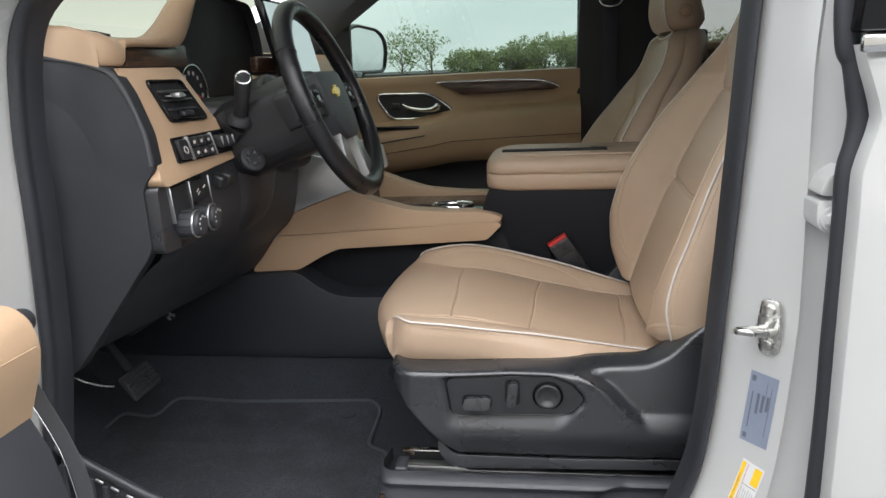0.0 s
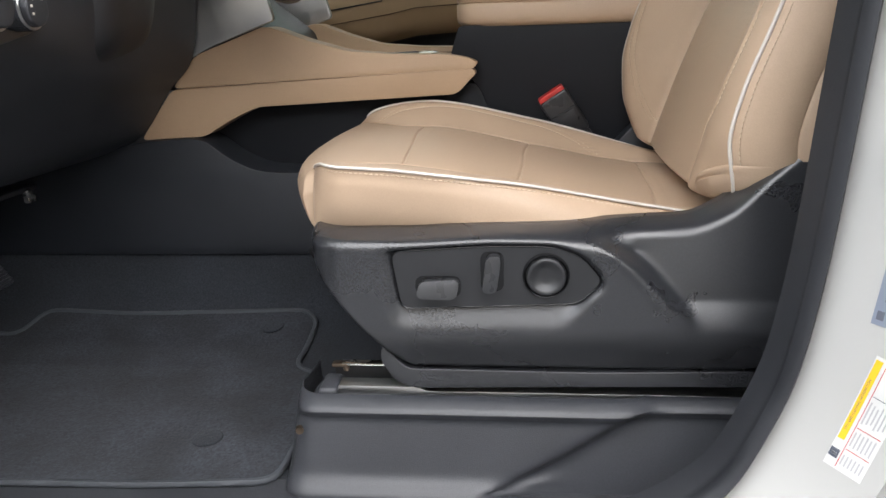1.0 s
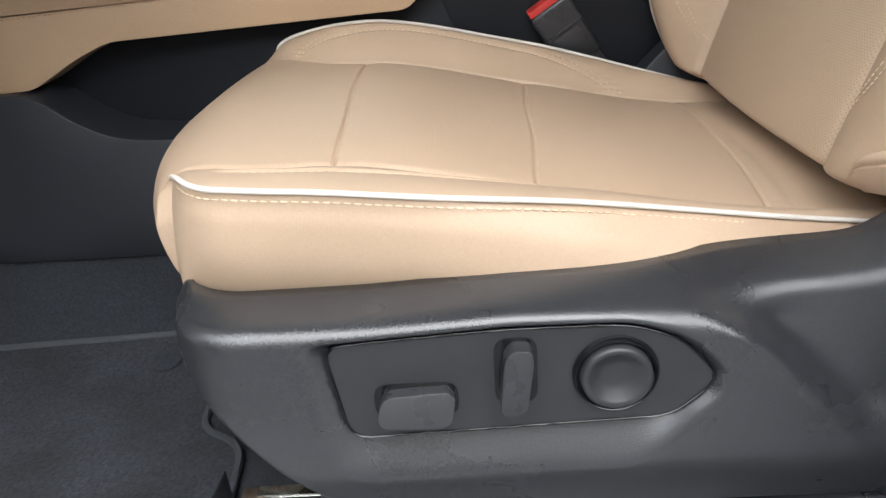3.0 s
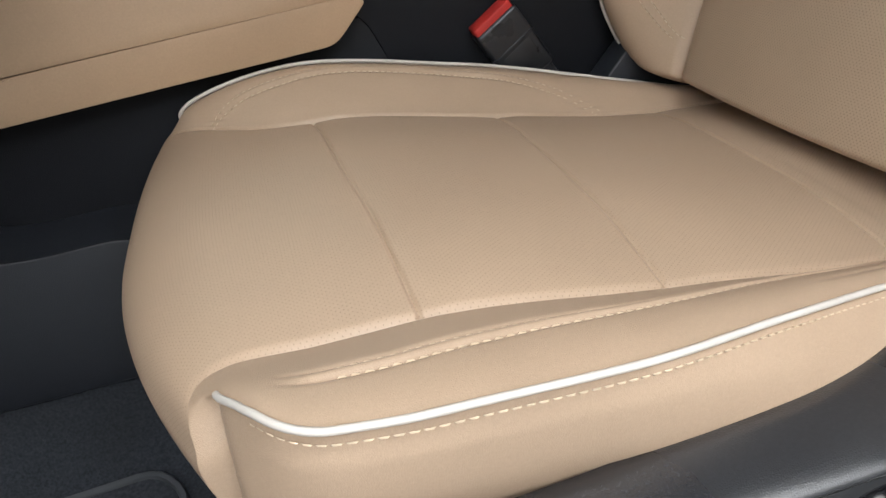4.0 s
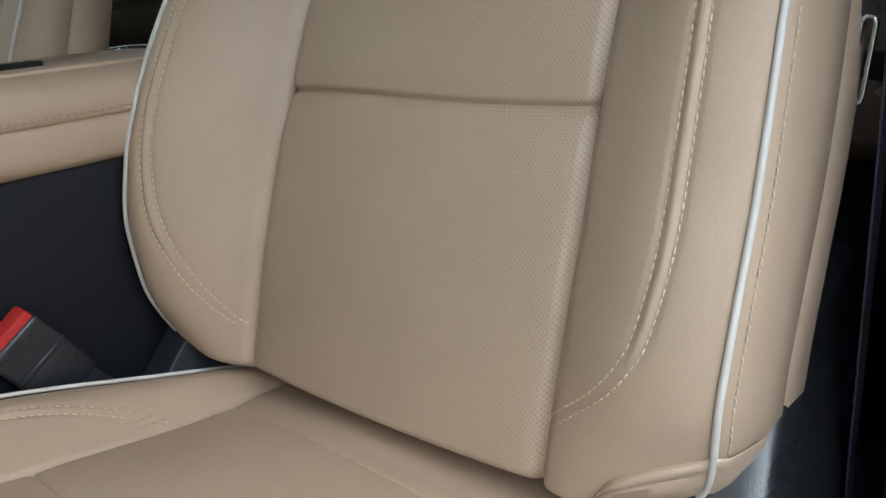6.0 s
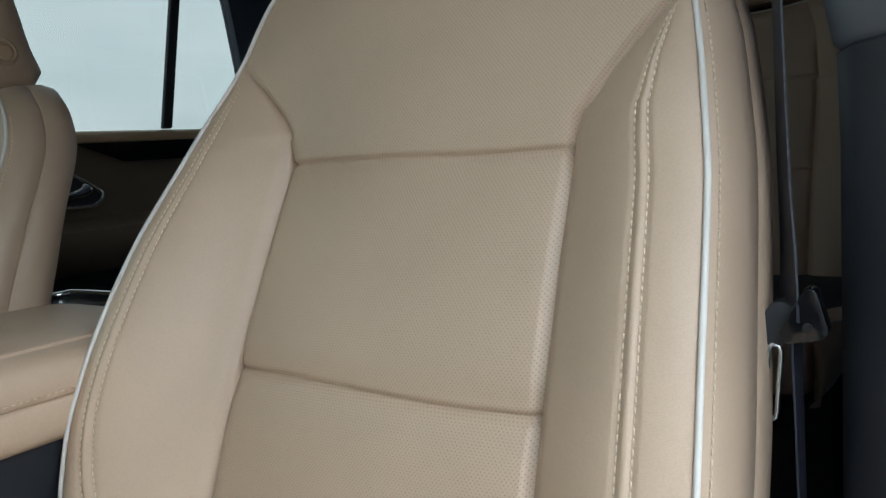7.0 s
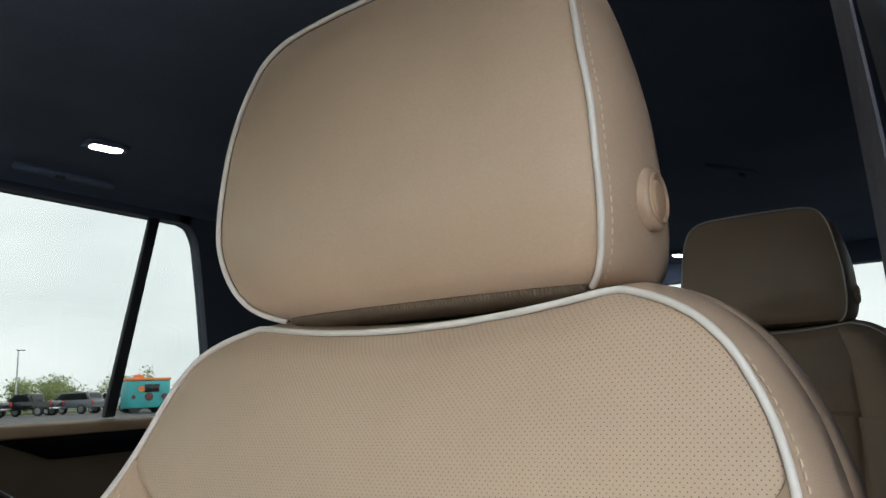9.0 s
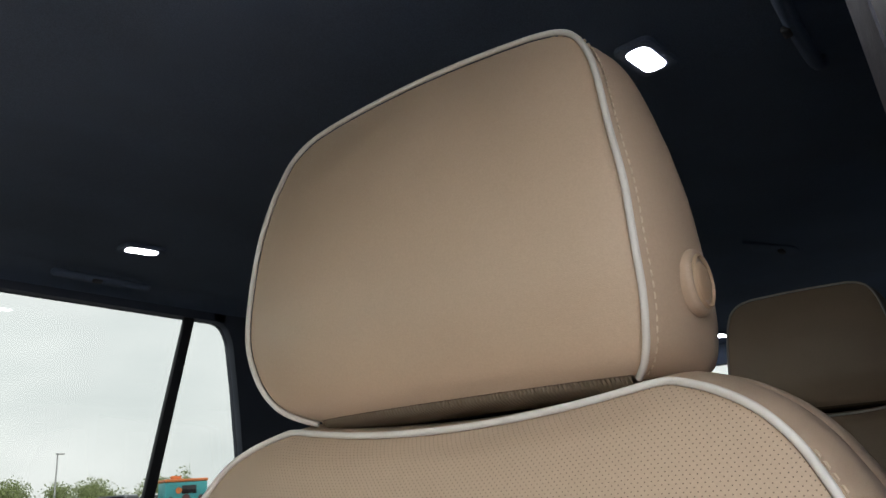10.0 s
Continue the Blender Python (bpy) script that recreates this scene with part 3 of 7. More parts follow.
    out = np.stack([0 * tang[:, 0], -tang[:, 2], tang[:, 1]], 1)
    out /= np.linalg.norm(out, axis=1)[:, None] + 1e-9
    out *= np.sign((out * (ring - ring.mean(0))).sum(1))[:, None]
    for _ in range(3):
        out = (np.roll(out, 1, 0) + out + np.roll(out, -1, 0)) / 3
    shell = []
    thick = 0.6 + 0.4 * np.clip((1.5 - ring[:, 2]) / 0.4, 0, 1)
    for o, d in ((0, 0), (0.005, 0.004), (0.011, 0.018), (0.017, 0.04), (0.020, 0.062), (0.0175, 0.066), (0.021, 0.07), (0.022, 0.1), (0.012, 0.128), (-0.02, 0.142), (-0.07, 0.15), (-0.14, 0.152)):
        e = ring + out * (o * (0.5 + 0.5 * np.clip((1.46 - ring[:, 2]) / 0.12, 0, 1)))[:, None]
        e[:, 0] += d * thick
        shell.append(e)
    add("backrest_side", grid("backrest_side", np.array(shell), None, True), M_LEATHER)
    pl = loop + out[:len(loop)] * 0.0022
    pl[:, 0] -= 0.0005
    add("backrest_piping", tube("backrest_piping", resample(pl, 0.006), 0.0023, 8), M_PIPE, base, "cream piping")
    if stitched:
        e = loop + out[:len(loop)] * (0.0072 * (0.5 + 0.5 * np.clip((1.46 - loop[:, 2]) / 0.12, 0, 1)))[:, None]
        e[:, 0] += 0.0085 * thick[:len(loop)]
        n_l, n_r = int((side_z < 1.44).sum()), len(left) + len(over) + int((side_z > 1.44).sum())
        for part_ in (slice(4, n_l), slice(n_r, len(loop) - 4)):
            add("backrest_stitching", stitches("backrest_stitching", e[part_], out[:len(loop)][part_]), M_THREAD)
        if yoke:
            zz = 0.892 + 0.473 * np.linspace(0, 1, 260) ** 2
            for sd in (-1, 1):
                for off in (-0.045, 0.045):
                    aa = sd * (0.6 + 0.4 * np.clip(bst(zz, sd) + off, 0.0, 1))
                    add("backrest_stitching", stitches("backrest_stitching", back(zz, aa), normal(back, zz, aa, (-1, 0, 0.3))), M_THREAD)
    rear = np.array([shell[-1] * (1 - k) + shell[-1].mean(0) * k for k in (0, 0.5, 1)])
    add("backrest_back", grid("backrest_back", rear, None, True), M_BLACK, base, "black plastic seat back")

    # headrest
    hy = -0.408 + head_shift
    hw_out = curve((1.487, 0.138), (1.493, 0.145), (1.505, 0.151), (1.54, 0.156), (1.58, 0.155), (1.63, 0.148), (1.68, 0.138), (1.70, 0.130), (1.714, 0.12), (1.722, 0.104), (1.725, 0.09))
    hw_in = curve((1.487, 0.114), (1.492, 0.128), (1.503, 0.143), (1.525, 0.155), (1.56, 0.160), (1.62, 0.156), (1.67, 0.151), (1.70, 0.143), (1.714, 0.131), (1.722, 0.115), (1.725, 0.10))
    hw = lambda z, a: np.where(a > 0, hw_in(z), hw_out(z))
    hx = curve((1.487, 0.334), (1.51, 0.322), (1.55, 0.314), (1.61, 0.318), (1.67, 0.332), (1.725, 0.356))
    hz = np.unique(np.r_[np.linspace(1.487, 1.52, 12), np.linspace(1.52, 1.69, 26), np.linspace(1.69, 1.725, 12)])

    def face(z, a):
        x = hx(z) - 0.006 * (1 - a * a) + 0.006 * abs(a) ** 6 * np.clip((1.725 - z) / 0.04, 0, 1)
        x = x + 0.001 * np.clip((z - 1.703) / 0.022, 0, 1) ** 2 + 0.008 * np.clip((1.5 - z) / 0.013, 0, 1) ** 2
        return np.stack([x, hy + a * hw(z, a), z + 0.0008 * (1 - a * a) * np.clip((z - 1.65) / 0.06, 0, 1)], -1)

    Z, A = np.meshgrid(hz, np.linspace(-1, 1, 41), indexing="ij")
    head = add("headrest", grid("headrest", face(Z, A)), M_LEATHER, base, "tan leather headrest")
    loop = np.vstack([face(hz, np.ones(len(hz))), face(np.full(30, 1.725), np.linspace(0.97, -0.97, 30)), face(hz[::-1], -np.ones(len(hz)))])
    ring = np.vstack([loop, face(np.full(24, 1.487), np.linspace(-0.95, 0.95, 24))])
    tang = np.roll(ring, -1, 0) - np.roll(ring, 1, 0)
    out = np.stack([0 * tang[:, 0], -tang[:, 2], tang[:, 1]], 1)
    out /= np.linalg.norm(out, axis=1)[:, None] + 1e-9
    out *= np.sign((out * (ring - ring.mean(0))).sum(1))[:, None]
    for _ in range(3):
        out = (np.roll(out, 1, 0) + out + np.roll(out, -1, 0)) / 3
    deep = 0.55 + 0.45 * np.clip((1.72 - ring[:, 2]) / 0.2, 0, 1)
    shell = []
    out_x = np.clip(abs(out[:, 1]), 0.15, 1)[:, None]
    for o, d in ((0, 0), (0.0045, 0.005), (0.0100, 0.02), (0.0145, 0.04), (0.0175, 0.064), (0.0150, 0.082), (0.004, 0.102), (-0.022, 0.114), (-0.055, 0.119), (-0.085, 0.121)):
        e = ring + out * (o * out_x * (0.45 + 0.55 * np.clip((1.715 - ring[:, 2]) / 0.09, 0, 1))[:, None] if o > 0 else o)
        e[:, 0] += d * deep
        # the back of the headrest narrows towards its top and rounds off at its foot
        e[:, 0] = np.minimum(e[:, 0], hx(np.clip(e[:, 2], 1.487, 1.725)) + 0.121 * (0.55 + 0.45 * np.clip((1.72 - e[:, 2]) / 0.2, 0, 1)) - 0.045 * np.clip((1.545 - e[:, 2]) / 0.06, 0, 1) ** 2)
        shell.append(e)
    rear = [shell[-1] * (1 - k) + shell[-1].mean(0) * k for k in (0.5, 1)]
    add("side_panel", grid("side_panel", np.array(shell + rear), None, True), M_LEATHER, head)
    pl = loop + out[:len(loop)] * 0.0026
    pl[:, 0] -= 0.0012
    add("headrest_piping", tube("headrest_piping", resample(pl, 0.005), 0.0021, 8), M_PIPE, head, "cream piping")
    if stitched:
        e = loop + out[:len(loop)] * 0.0052 * out_x[:len(loop)]
        e[:, 0] += 0.0078 * deep[:len(loop)]
        add("headrest_stitching", stitches("headrest_stitching", e, out[:len(loop)]), M_THREAD, head)
    add("release_boss", from_bm("release_boss", cyl(0.0200, 0.010, (0.372, hy - 0.1700, 1.537), (90, 0, 0), 32, bevel=0.003)), M_LEATHER, head)
    add("release_button", from_bm("release_button", cyl(0.0115, 0.008, (0.372, hy - 0.1730, 1.537), (90, 0, 0), 32, bevel=0.003)), M_VINYL, head, "round headrest button")
    ringb = [(0.372 + 0.0150 * math.cos(t), hy - 0.1752, 1.537 + 0.0150 * math.sin(t)) for t in np.linspace(0, 2 * math.pi, 30, endpoint=False)]
    add("button_ring", tube("button_ring", ringb, 0.0016, 6, True), M_VINYL, head)
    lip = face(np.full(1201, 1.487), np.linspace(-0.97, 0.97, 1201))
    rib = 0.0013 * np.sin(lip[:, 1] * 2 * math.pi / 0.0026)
    # ribs are brown, not tan: shade under the headrest put into the colour
    add("ribbed_strip", grid("ribbed_strip", np.stack([lip + np.stack([0 * rib + dx, 0 * rib, dz + rib * k], 1) for dx, dz, k in ((0.0005, 0.0, 0.0), (0.0020, -0.0030, 1.0), (0.010, -0.0062, 1.0), (0.024, -0.0090, 1.0), (0.028, -0.006, 0.0))], 0)), M_BROWN, head, "ribbed strip, brown to stand for shade")
    add("seam", tube("seam", resample(lip + np.array((0.0004, 0.0, -0.0003)), 0.01), 0.0004, 6), M_SEAM, head, "dark seam")
    # black sheet painted in for the shadowed gap below the headrest
    under_ = np.array([[(lip[600, 0] + 0.027 + 0.02 * k, hy + u, 1.4800) for u in np.linspace(-0.12, 0.12, 9)] for k in range(6)])
    add("headrest_gap_shade", grid("headrest_gap_shade", under_), M_DARK, head)
    add("post_guide", from_bm("post_guide", box((0.05, 0.21, 0.05), (0.425, hy, 1.465), 0.01)), M_DARK, base, "dark sleeve below the headrest")
    for off in (-0.07, 0.07):
        add("headrest_post", from_bm("headrest_post", cyl(0.0065, 0.13, (0.41, YC + head_shift + off, 1.46), (0, -8, 0), 16)), M_DARK, head, "dark post sleeve")
    if stitched:
        # folded leather tab round the outer foot of the backrest
        cols = []
        for k in np.linspace(0, 1, 18):
            a_ = -0.79 - 0.21 * k
            lo, hi = 0.848 + 0.014 * k, 0.866 + 0.036 * k ** 0.45
            cols.append([back(np.array(lo + (hi - lo) * h), np.array(a_)) + np.array((-o_ * (1 - 0.6 * k ** 6) * min(1.0, 0.25 + 4 * k), 0, 0)) for h, o_ in ((0, 0.005), (0.35, 0.006), (0.66, 0.0062), (0.72, 0.004), (0.78, 0.0064), (0.87, 0.007), (0.95, 0.0055), (0.985, 0.003), (1.0, 0.0))])
        tab = np.array(cols)
        wrap = [tab[-1] + np.array((d_, -o_, 0.0)) for d_, o_ in ((0.006, 0.0085), (0.016, 0.0125), (0.03, 0.0165), (0.042, 0.019))]
        add("leather_tab", grid("leather_tab", np.concatenate([tab, np.array(wrap)], 0)), M_LEATHER)
    return base


seat(Matrix.Identity(4), "tan leather driver's car seat with cream piping and perforated insert", "front seats")
seat(Matrix.Translation((-0.09, 0.833, -0.07)), "tan leather front passenger car seat with cream piping", "front seats", head_shift=0.044)
rear_seat = seat(Matrix.Translation((1.08, -0.097, 0.255)) @ Matrix.Scale(0.85, 4), "tan leather rear passenger car seat in the shade", "rear seats", yoke=False, stitched=False)
part("riser", box((0.42, 0.40, 0.52), (1.03, -0.467, 0.755), 0.02), M_DARK, rear_seat, "black seat riser")


def shield_and_rail():
    """The driver's seat shield with its switches, and the rail that it slides on."""
    top = curve((-0.372, 0.832), (-0.35, 0.833), (-0.26, 0.833), (-0.15, 0.837), (-0.07, 0.836), (0.0, 0.838), (0.06, 0.841), (0.1, 0.856), (0.15, 0.900), (0.22, 0.950), (0.32, 0.975))
    bot = curve((-0.372, 0.812), (-0.36, 0.785), (-0.333, 0.749), (-0.303, 0.712), (-0.275, 0.680), (-0.25, 0.663), (0.0, 0.662), (0.32, 0.668))
    panel = rounded([(-0.271, 0.817), (-0.261, 0.75), (-0.062, 0.757), (-0.034, 0.783), (-0.058, 0.811), (-0.088, 0.8225), (-0.16, 0.8235)], 0.012)
    poly = np.array(panel)

    def inside(x, z):
        c = np.zeros(x.shape, bool)
        for (x1, z1), (x2, z2) in zip(poly, np.roll(poly, -1, 0)):
            hit = ((z1 > z) != (z2 > z)) & (x < (x2 - x1) * (z - z1) / (z2 - z1 + 1e-12) + x1)
            c ^= hit
        return c

    def gap(x, z):
        """Distance to the switch panel's rim (less than 0 inside), and the way from the rim to the point."""
        d, way = np.full(x.shape, 9.0), np.zeros(x.shape + (2,))
        for (x1, z1), (x2, z2) in zip(poly, np.roll(poly, -1, 0)):
            l2 = (x2 - x1) ** 2 + (z2 - z1) ** 2 + 1e-12
            t = np.clip(((x - x1) * (x2 - x1) + (z - z1) * (z2 - z1)) / l2, 0, 1)
            off = np.stack([x - x1 - t * (x2 - x1), z - z1 - t * (z2 - z1)], -1)
            far = np.hypot(off[..., 0], off[..., 1])
            near = far < d
            d, way = np.where(near, far, d), np.where(near[..., None], off, way)
        return np.where(inside(x, z), -d, d), way / (d[..., None] + 1e-9)

    xs = np.linspace(-0.372, 0.32, 300)
    vs = np.linspace(0, 1, 150)
    X, V = np.meshgrid(xs, vs, indexing="ij")
    Z = bot(X) + (top(X) - bot(X)) * V
    y = np.full(X.shape, -0.7395)
    # a rounded ridge runs back along the top and sweeps down behind the panel; past it the shield lies back as a wing
    ridge = -0.020 + np.interp(Z, (0.66, 0.735, 0.77, 0.80, 0.82, 0.832, 0.86), (0.105, 0.082, 0.050, 0.022, -0.004, -0.030, -0.10))
    past = X - ridge
    step = 1 / (1 + np.exp(-np.clip((past - 0.004) / (0.0045 + 0.022 * np.clip((Z - 0.815) / 0.03, 0, 1)), -40, 40)))
    fade = np.clip((Z - 0.722) / 0.035, 0, 1)
    lean = np.clip(Z - 0.725, 0, 0.2)
    y = y + step * fade * (0.009 + 0.16 * lean)
    y = y - 0.0035 * np.exp(-((past + 0.007) / 0.008) ** 2) * fade * np.clip((0.836 - Z) / 0.012, 0, 1)
    low = np.clip((0.728 - Z) / 0.065, 0, 1)
    y = y + 0.026 * low ** 1.5
    # basin round the panel: steep above, wide and sloping below
    g, way = gap(X, Z)
    wide = 0.0045 + 0.030 * np.clip(-way[..., 1], 0, 1) ** 2 * np.clip((-0.045 - X) / 0.04, 0.12, 1) + 0.012 * np.clip(-way[..., 0], 0, 1) ** 2
    lip = np.clip(1 - g / wide, 0, 1)
    lip = np.where(g < 0, 1.0, lip)
    soft = lip * lip * (3 - 2 * lip)
    y = y + 0.0115 * (0.55 * lip + 0.45 * soft)
    edge = np.clip((top(X) - Z) / 0.013, 0, 1)
    y = y + 0.015 * (1 - np.sqrt(np.clip(1 - (1 - edge) ** 2, 0, 1)))
    nose = np.clip((X + 0.372) / 0.05, 0, 1)
    y = y + 0.045 * (1 - np.sqrt(np.clip(1 - (1 - nose) ** 2, 0, 1)))
    foot = np.clip((Z - bot(X)) / 0.012, 0, 1)
    y = y + 0.016 * (1 - np.sqrt(np.clip(1 - (1 - foot) ** 2, 0, 1)))
    for _ in range(5):
        y[1:-1] = (y[:-2] + 2 * y[1:-1] + y[2:]) / 4
        y[:, 1:-1] = (y[:, :-2] + 2 * y[:, 1:-1] + y[:, 2:]) / 4
    P = np.stack([X, y, Z], -1)
    ledge = []
    for k in (0.25, 0.55, 0.85, 1.0):
        e = P[:, -1:].copy()
        wide = np.interp(e[..., 0], (-0.37, -0.05, 0.06, 0.12, 0.3), (0.034, 0.040, 0.036, 0.045, 0.05))
        e[..., 1] += wide * k
        e[..., 2] += 0.005 * math.sin(k * 1.5) - 0.012 * max(0, k - 0.85) / 0.15
        ledge.append(e)
    low_rim = P[:, :1].copy()
    low_rim[..., 1] += 0.09
    P = np.concatenate([low_rim, P, *ledge], 1)
    P = np.concatenate([P[:1] + np.array((0.01, 0.12, 0.0)), P], 0)
    base = thing("seat_shield", (-0.05, -0.70, 0.62), "charcoal grained plastic seat shield with power seat switches", "seat base")
    put("shield", grid("shield", P, None, False, 85), M_SHIELD, base, "charcoal grained plastic shield")
    plate = prism(poly, "y", -0.7335, -0.715)
    part("switch_panel", plate, M_SWITCH, base, "smooth dark switch panel")
    put("panel_lip", tube("panel_lip", [(x, -0.7338, z) for x, z in resample([(p[0] + (p[0] + 0.155) * 0.008, p[1] + (p[1] - 0.79) * 0.02) for p in panel], 0.006, True)], 0.0009, 6, True), M_GLOSS, base)
    def cap(outline, depth, lean_):
        """A switch cap with rounded edges; its face leans back towards its top."""
        bm = prism(rounded(outline, 0.008, 5), "y", -0.733 - depth, -0.728, 0.0045, 4)
        mid = sum(p[1] for p in outline) / len(outline)
        for v in bm.verts:
            if v.co.y < -0.737:
                v.co.y += (v.co.z - mid) * lean_
        return bm

    part("cushion_switch", cap([(-0.243, 0.7665), (-0.239, 0.785), (-0.199, 0.787), (-0.194, 0.783), (-0.197, 0.768), (-0.204, 0.765)], 0.013, 0.30), M_KNOB, base, "seat cushion switch")
    part("recline_switch", cap([(-0.168, 0.7735), (-0.164, 0.810), (-0.159, 0.816), (-0.148, 0.815), (-0.147, 0.807), (-0.152, 0.7745)], 0.015, 0.14), M_KNOB, base, "upright backrest switch")
    for x0, z0, w0, h0 in ((-0.2185, 0.7765, 0.052, 0.025), (-0.1570, 0.7945, 0.026, 0.047)):
        part("switch_slot", prism(rounded([(x0 - w0 / 2, z0 - h0 / 2), (x0 + w0 / 2, z0 - h0 / 2), (x0 + w0 / 2, z0 + h0 / 2), (x0 - w0 / 2, z0 + h0 / 2)], 0.01, 5), "y", -0.7341, -0.730), M_GLOSS, base, "dark slot round the switch")
    # round lumbar pad: ring and dished button
    ang = np.linspace(0, 2 * math.pi, 48, endpoint=False)
    prof = [(0.0, -0.7355), (0.006, -0.7352), (0.011, -0.7365), (0.0165, -0.7405), (0.0195, -0.742), (0.0215, -0.741), (0.022, -0.733)]
    P = np.array([[(-0.097 + r * math.cos(a), yy, 0.790 + r * math.sin(a)) for a in ang] for r, yy in prof])
    put("lumbar_button", grid("lumbar_button", P, None, True, 60), M_SWITCH, base, "round dished lumbar button")
    prof = [(0.0225, -0.733), (0.0228, -0.7375), (0.0245, -0.7385), (0.026, -0.736), (0.0262, -0.733)]
    P = np.array([[(-0.097 + r * math.cos(a), yy, 0.790 + r * math.sin(a)) for a in ang] for r, yy in prof])
    put("lumbar_ring", grid("lumbar_ring", P, None, True, 60), M_GLOSS, base)
    # toe of the shield over the rail
    toe = prism(rounded([(-0.292, 0.694), (-0.281, 0.684), (-0.262, 0.664), (-0.05, 0.662), (0.32, 0.67), (0.32, 0.650), (-0.06, 0.643), (-0.255, 0.638), (-0.278, 0.648), (-0.294, 0.674)], 0.008), "y", -0.716, -0.64, 0.004, 3)
    part("lower_lip", toe, M_SHIELD, base)
    rail = thing("seat_rail", (-0.1, -0.70, 0.6), "black and steel seat slide rail on the floor", "seat rail")
    part("rail_channel", box((0.60, 0.05, 0.030), (-0.055, -0.668, 0.605), 0.003), M_BLACK, rail)
    part("rail_cap", box((0.024, 0.046, 0.034), (-0.366, -0.684, 0.613), 0.005, 3), M_SILL, rail, "grey plastic end cap")
    part("rail_strip", prism(rounded([(-0.354, 0.6305), (-0.255, 0.6305), (-0.240, 0.625), (0.2, 0.625), (0.2, 0.618), (-0.354, 0.618)], 0.002), "y", -0.699, -0.676, 0.001), M_SATIN, rail, "bare steel strip")
    part("rail_ledge", box((0.56, 0.012, 0.016), (-0.075, -0.704, 0.609), 0.004, 3), M_SILL, rail, "grey plastic ledge")
    # the web's near-black colour stands for shade inside the open rail
    part("rail_web", box((0.125, 0.004, 0.024), (-0.303, -0.662, 0.636), 0.001), M_DEEP, rail, "near-black web for the channel's shade")
    part("rail_flange", box((0.105, 0.012, 0.003), (-0.302, -0.667, 0.647), 0.001), M_STEEL, rail, "bright steel flange")
    part("rail_bracket", join(box((0.020, 0.012, 0.005), (-0.357, -0.668, 0.6455), 0.0015, 2), box((0.007, 0.009, 0.008), (-0.349, -0.669, 0.641), 0.002)), M_RUST, rail, "rusty bracket end")
    part("rail_bolt", cyl(0.005, 0.012, (-0.262, -0.670, 0.634), (90, 0, 0), 6), M_STEEL, rail)
    # inner side of the seat: dark hinge cover
    hinge = thing("seat_hinge_cover", (0.12, -0.18, 0.8), "black plastic hinge cover at the seat's inner side", "seat trim")
    part("cover", prism(rounded([(-0.03, 0.76), (0.035, 0.84), (0.075, 0.882), (0.13, 0.918), (0.22, 0.935), (0.26, 0.76)], 0.045, 6), "y", -0.188, -0.150, 0.012, 4), M_BIN, hinge)
    return base


M_RUST = mat("rusty_steel", (0.10, 0.075, 0.055), rough=0.45, metal=0.8, var=0.4, scale=120)
shield_and_rail()


def buckle():
    b = thing("belt_buckle", (-0.03, -0.19, 0.83), "black seat belt buckle with a red release button", "seat belt buckle")
    m = pose(-0.055, -0.150, 0.901, 0, 0, 0) @ Matrix.Rotation(radians(-33), 4, "Y") @ Matrix.Rotation(radians(8), 4, "X")
    part("housing", moved(join(box((0.054, 0.024, 0.085), (0, 0, -0.012), 0.005, 3), box((0.055, 0.026, 0.002), (0, 0, -0.004), 0.0008, 1), box((0.040, 0.0255, 0.040), (0, 0, -0.028), 0.003, 2)), m), M_KNOB, b)
    part("shoulder", moved(box((0.048, 0.020, 0.06), (0, 0, -0.07), 0.006, 3), m), M_KNOB, b)
    part("release_button", moved(box((0.05, 0.018, 0.02), (0, 0, 0.0285), 0.003, 2), m), M_RED, b, "red release button")
    part("stalk", moved(box((0.04, 0.006, 0.12), (0, 0, -0.15), 0.002), m), M_DARK, b)


buckle()


# ---- cabin shell ----
def structure(name, bm, material, label, category=""):
    return tagged(part(name, bm, material), label, category, kind="structure")


def opening():
    """The loop of the driver's door opening in x and z."""
    return spline([(0.199, 1.62), (0.183, 1.42), (0.171, 1.22), (0.159, 1.03), (0.143, 0.82), (0.118, 0.70), (0.060, 0.60), (-0.075, 0.53), (-0.3, 0.5), (-0.7, 0.49),
                   (-0.87, 0.51), (-0.945, 0.60), (-0.93, 0.76), (-0.91, 0.9), (-0.898, 1.1), (-0.893, 1.28), (-0.865, 1.425), (-0.78, 1.51), (-0.6, 1.65), (-0.42, 1.77), (-0.2, 1.81), (0.05, 1.81), (0.16, 1.76)], 6, True)


def grown(loop, d):
    t = np.roll(loop, -1, 0) - np.roll(loop, 1, 0)
    n = np.stack([t[:, 1], -t[:, 0]], 1)
    n /= np.linalg.norm(n, axis=1)[:, None]
    if ((n * (loop - loop.mean(0))).sum() < 0):
        n = -n
    return loop + n * d


LOOP = opening()


def ring(offsets, name, pillar=None):
    """A band round the opening; at the centre pillar it follows the profile given for it."""
    rows = []
    share = np.clip((LOOP[:, 0] - 0.03) / 0.07, 0, 1) * np.clip((1.78 - LOOP[:, 1]) / 0.1, 0, 1)
    slim_ = np.interp(LOOP[:, 1], (1.0, 1.33), (1.0, 0.68))
    for (d, y), (d2, y2) in zip(offsets, pillar or offsets):
        d2 = d2 * slim_ if d2 > 0.02 else d2
        g = grown(LOOP, (d + (d2 - d) * share)[:, None])
        rows.append(np.stack([g[:, 0], y + (y2 - y) * share, g[:, 1]], 1))
    return grid(name, np.array(rows), None, True, 50)


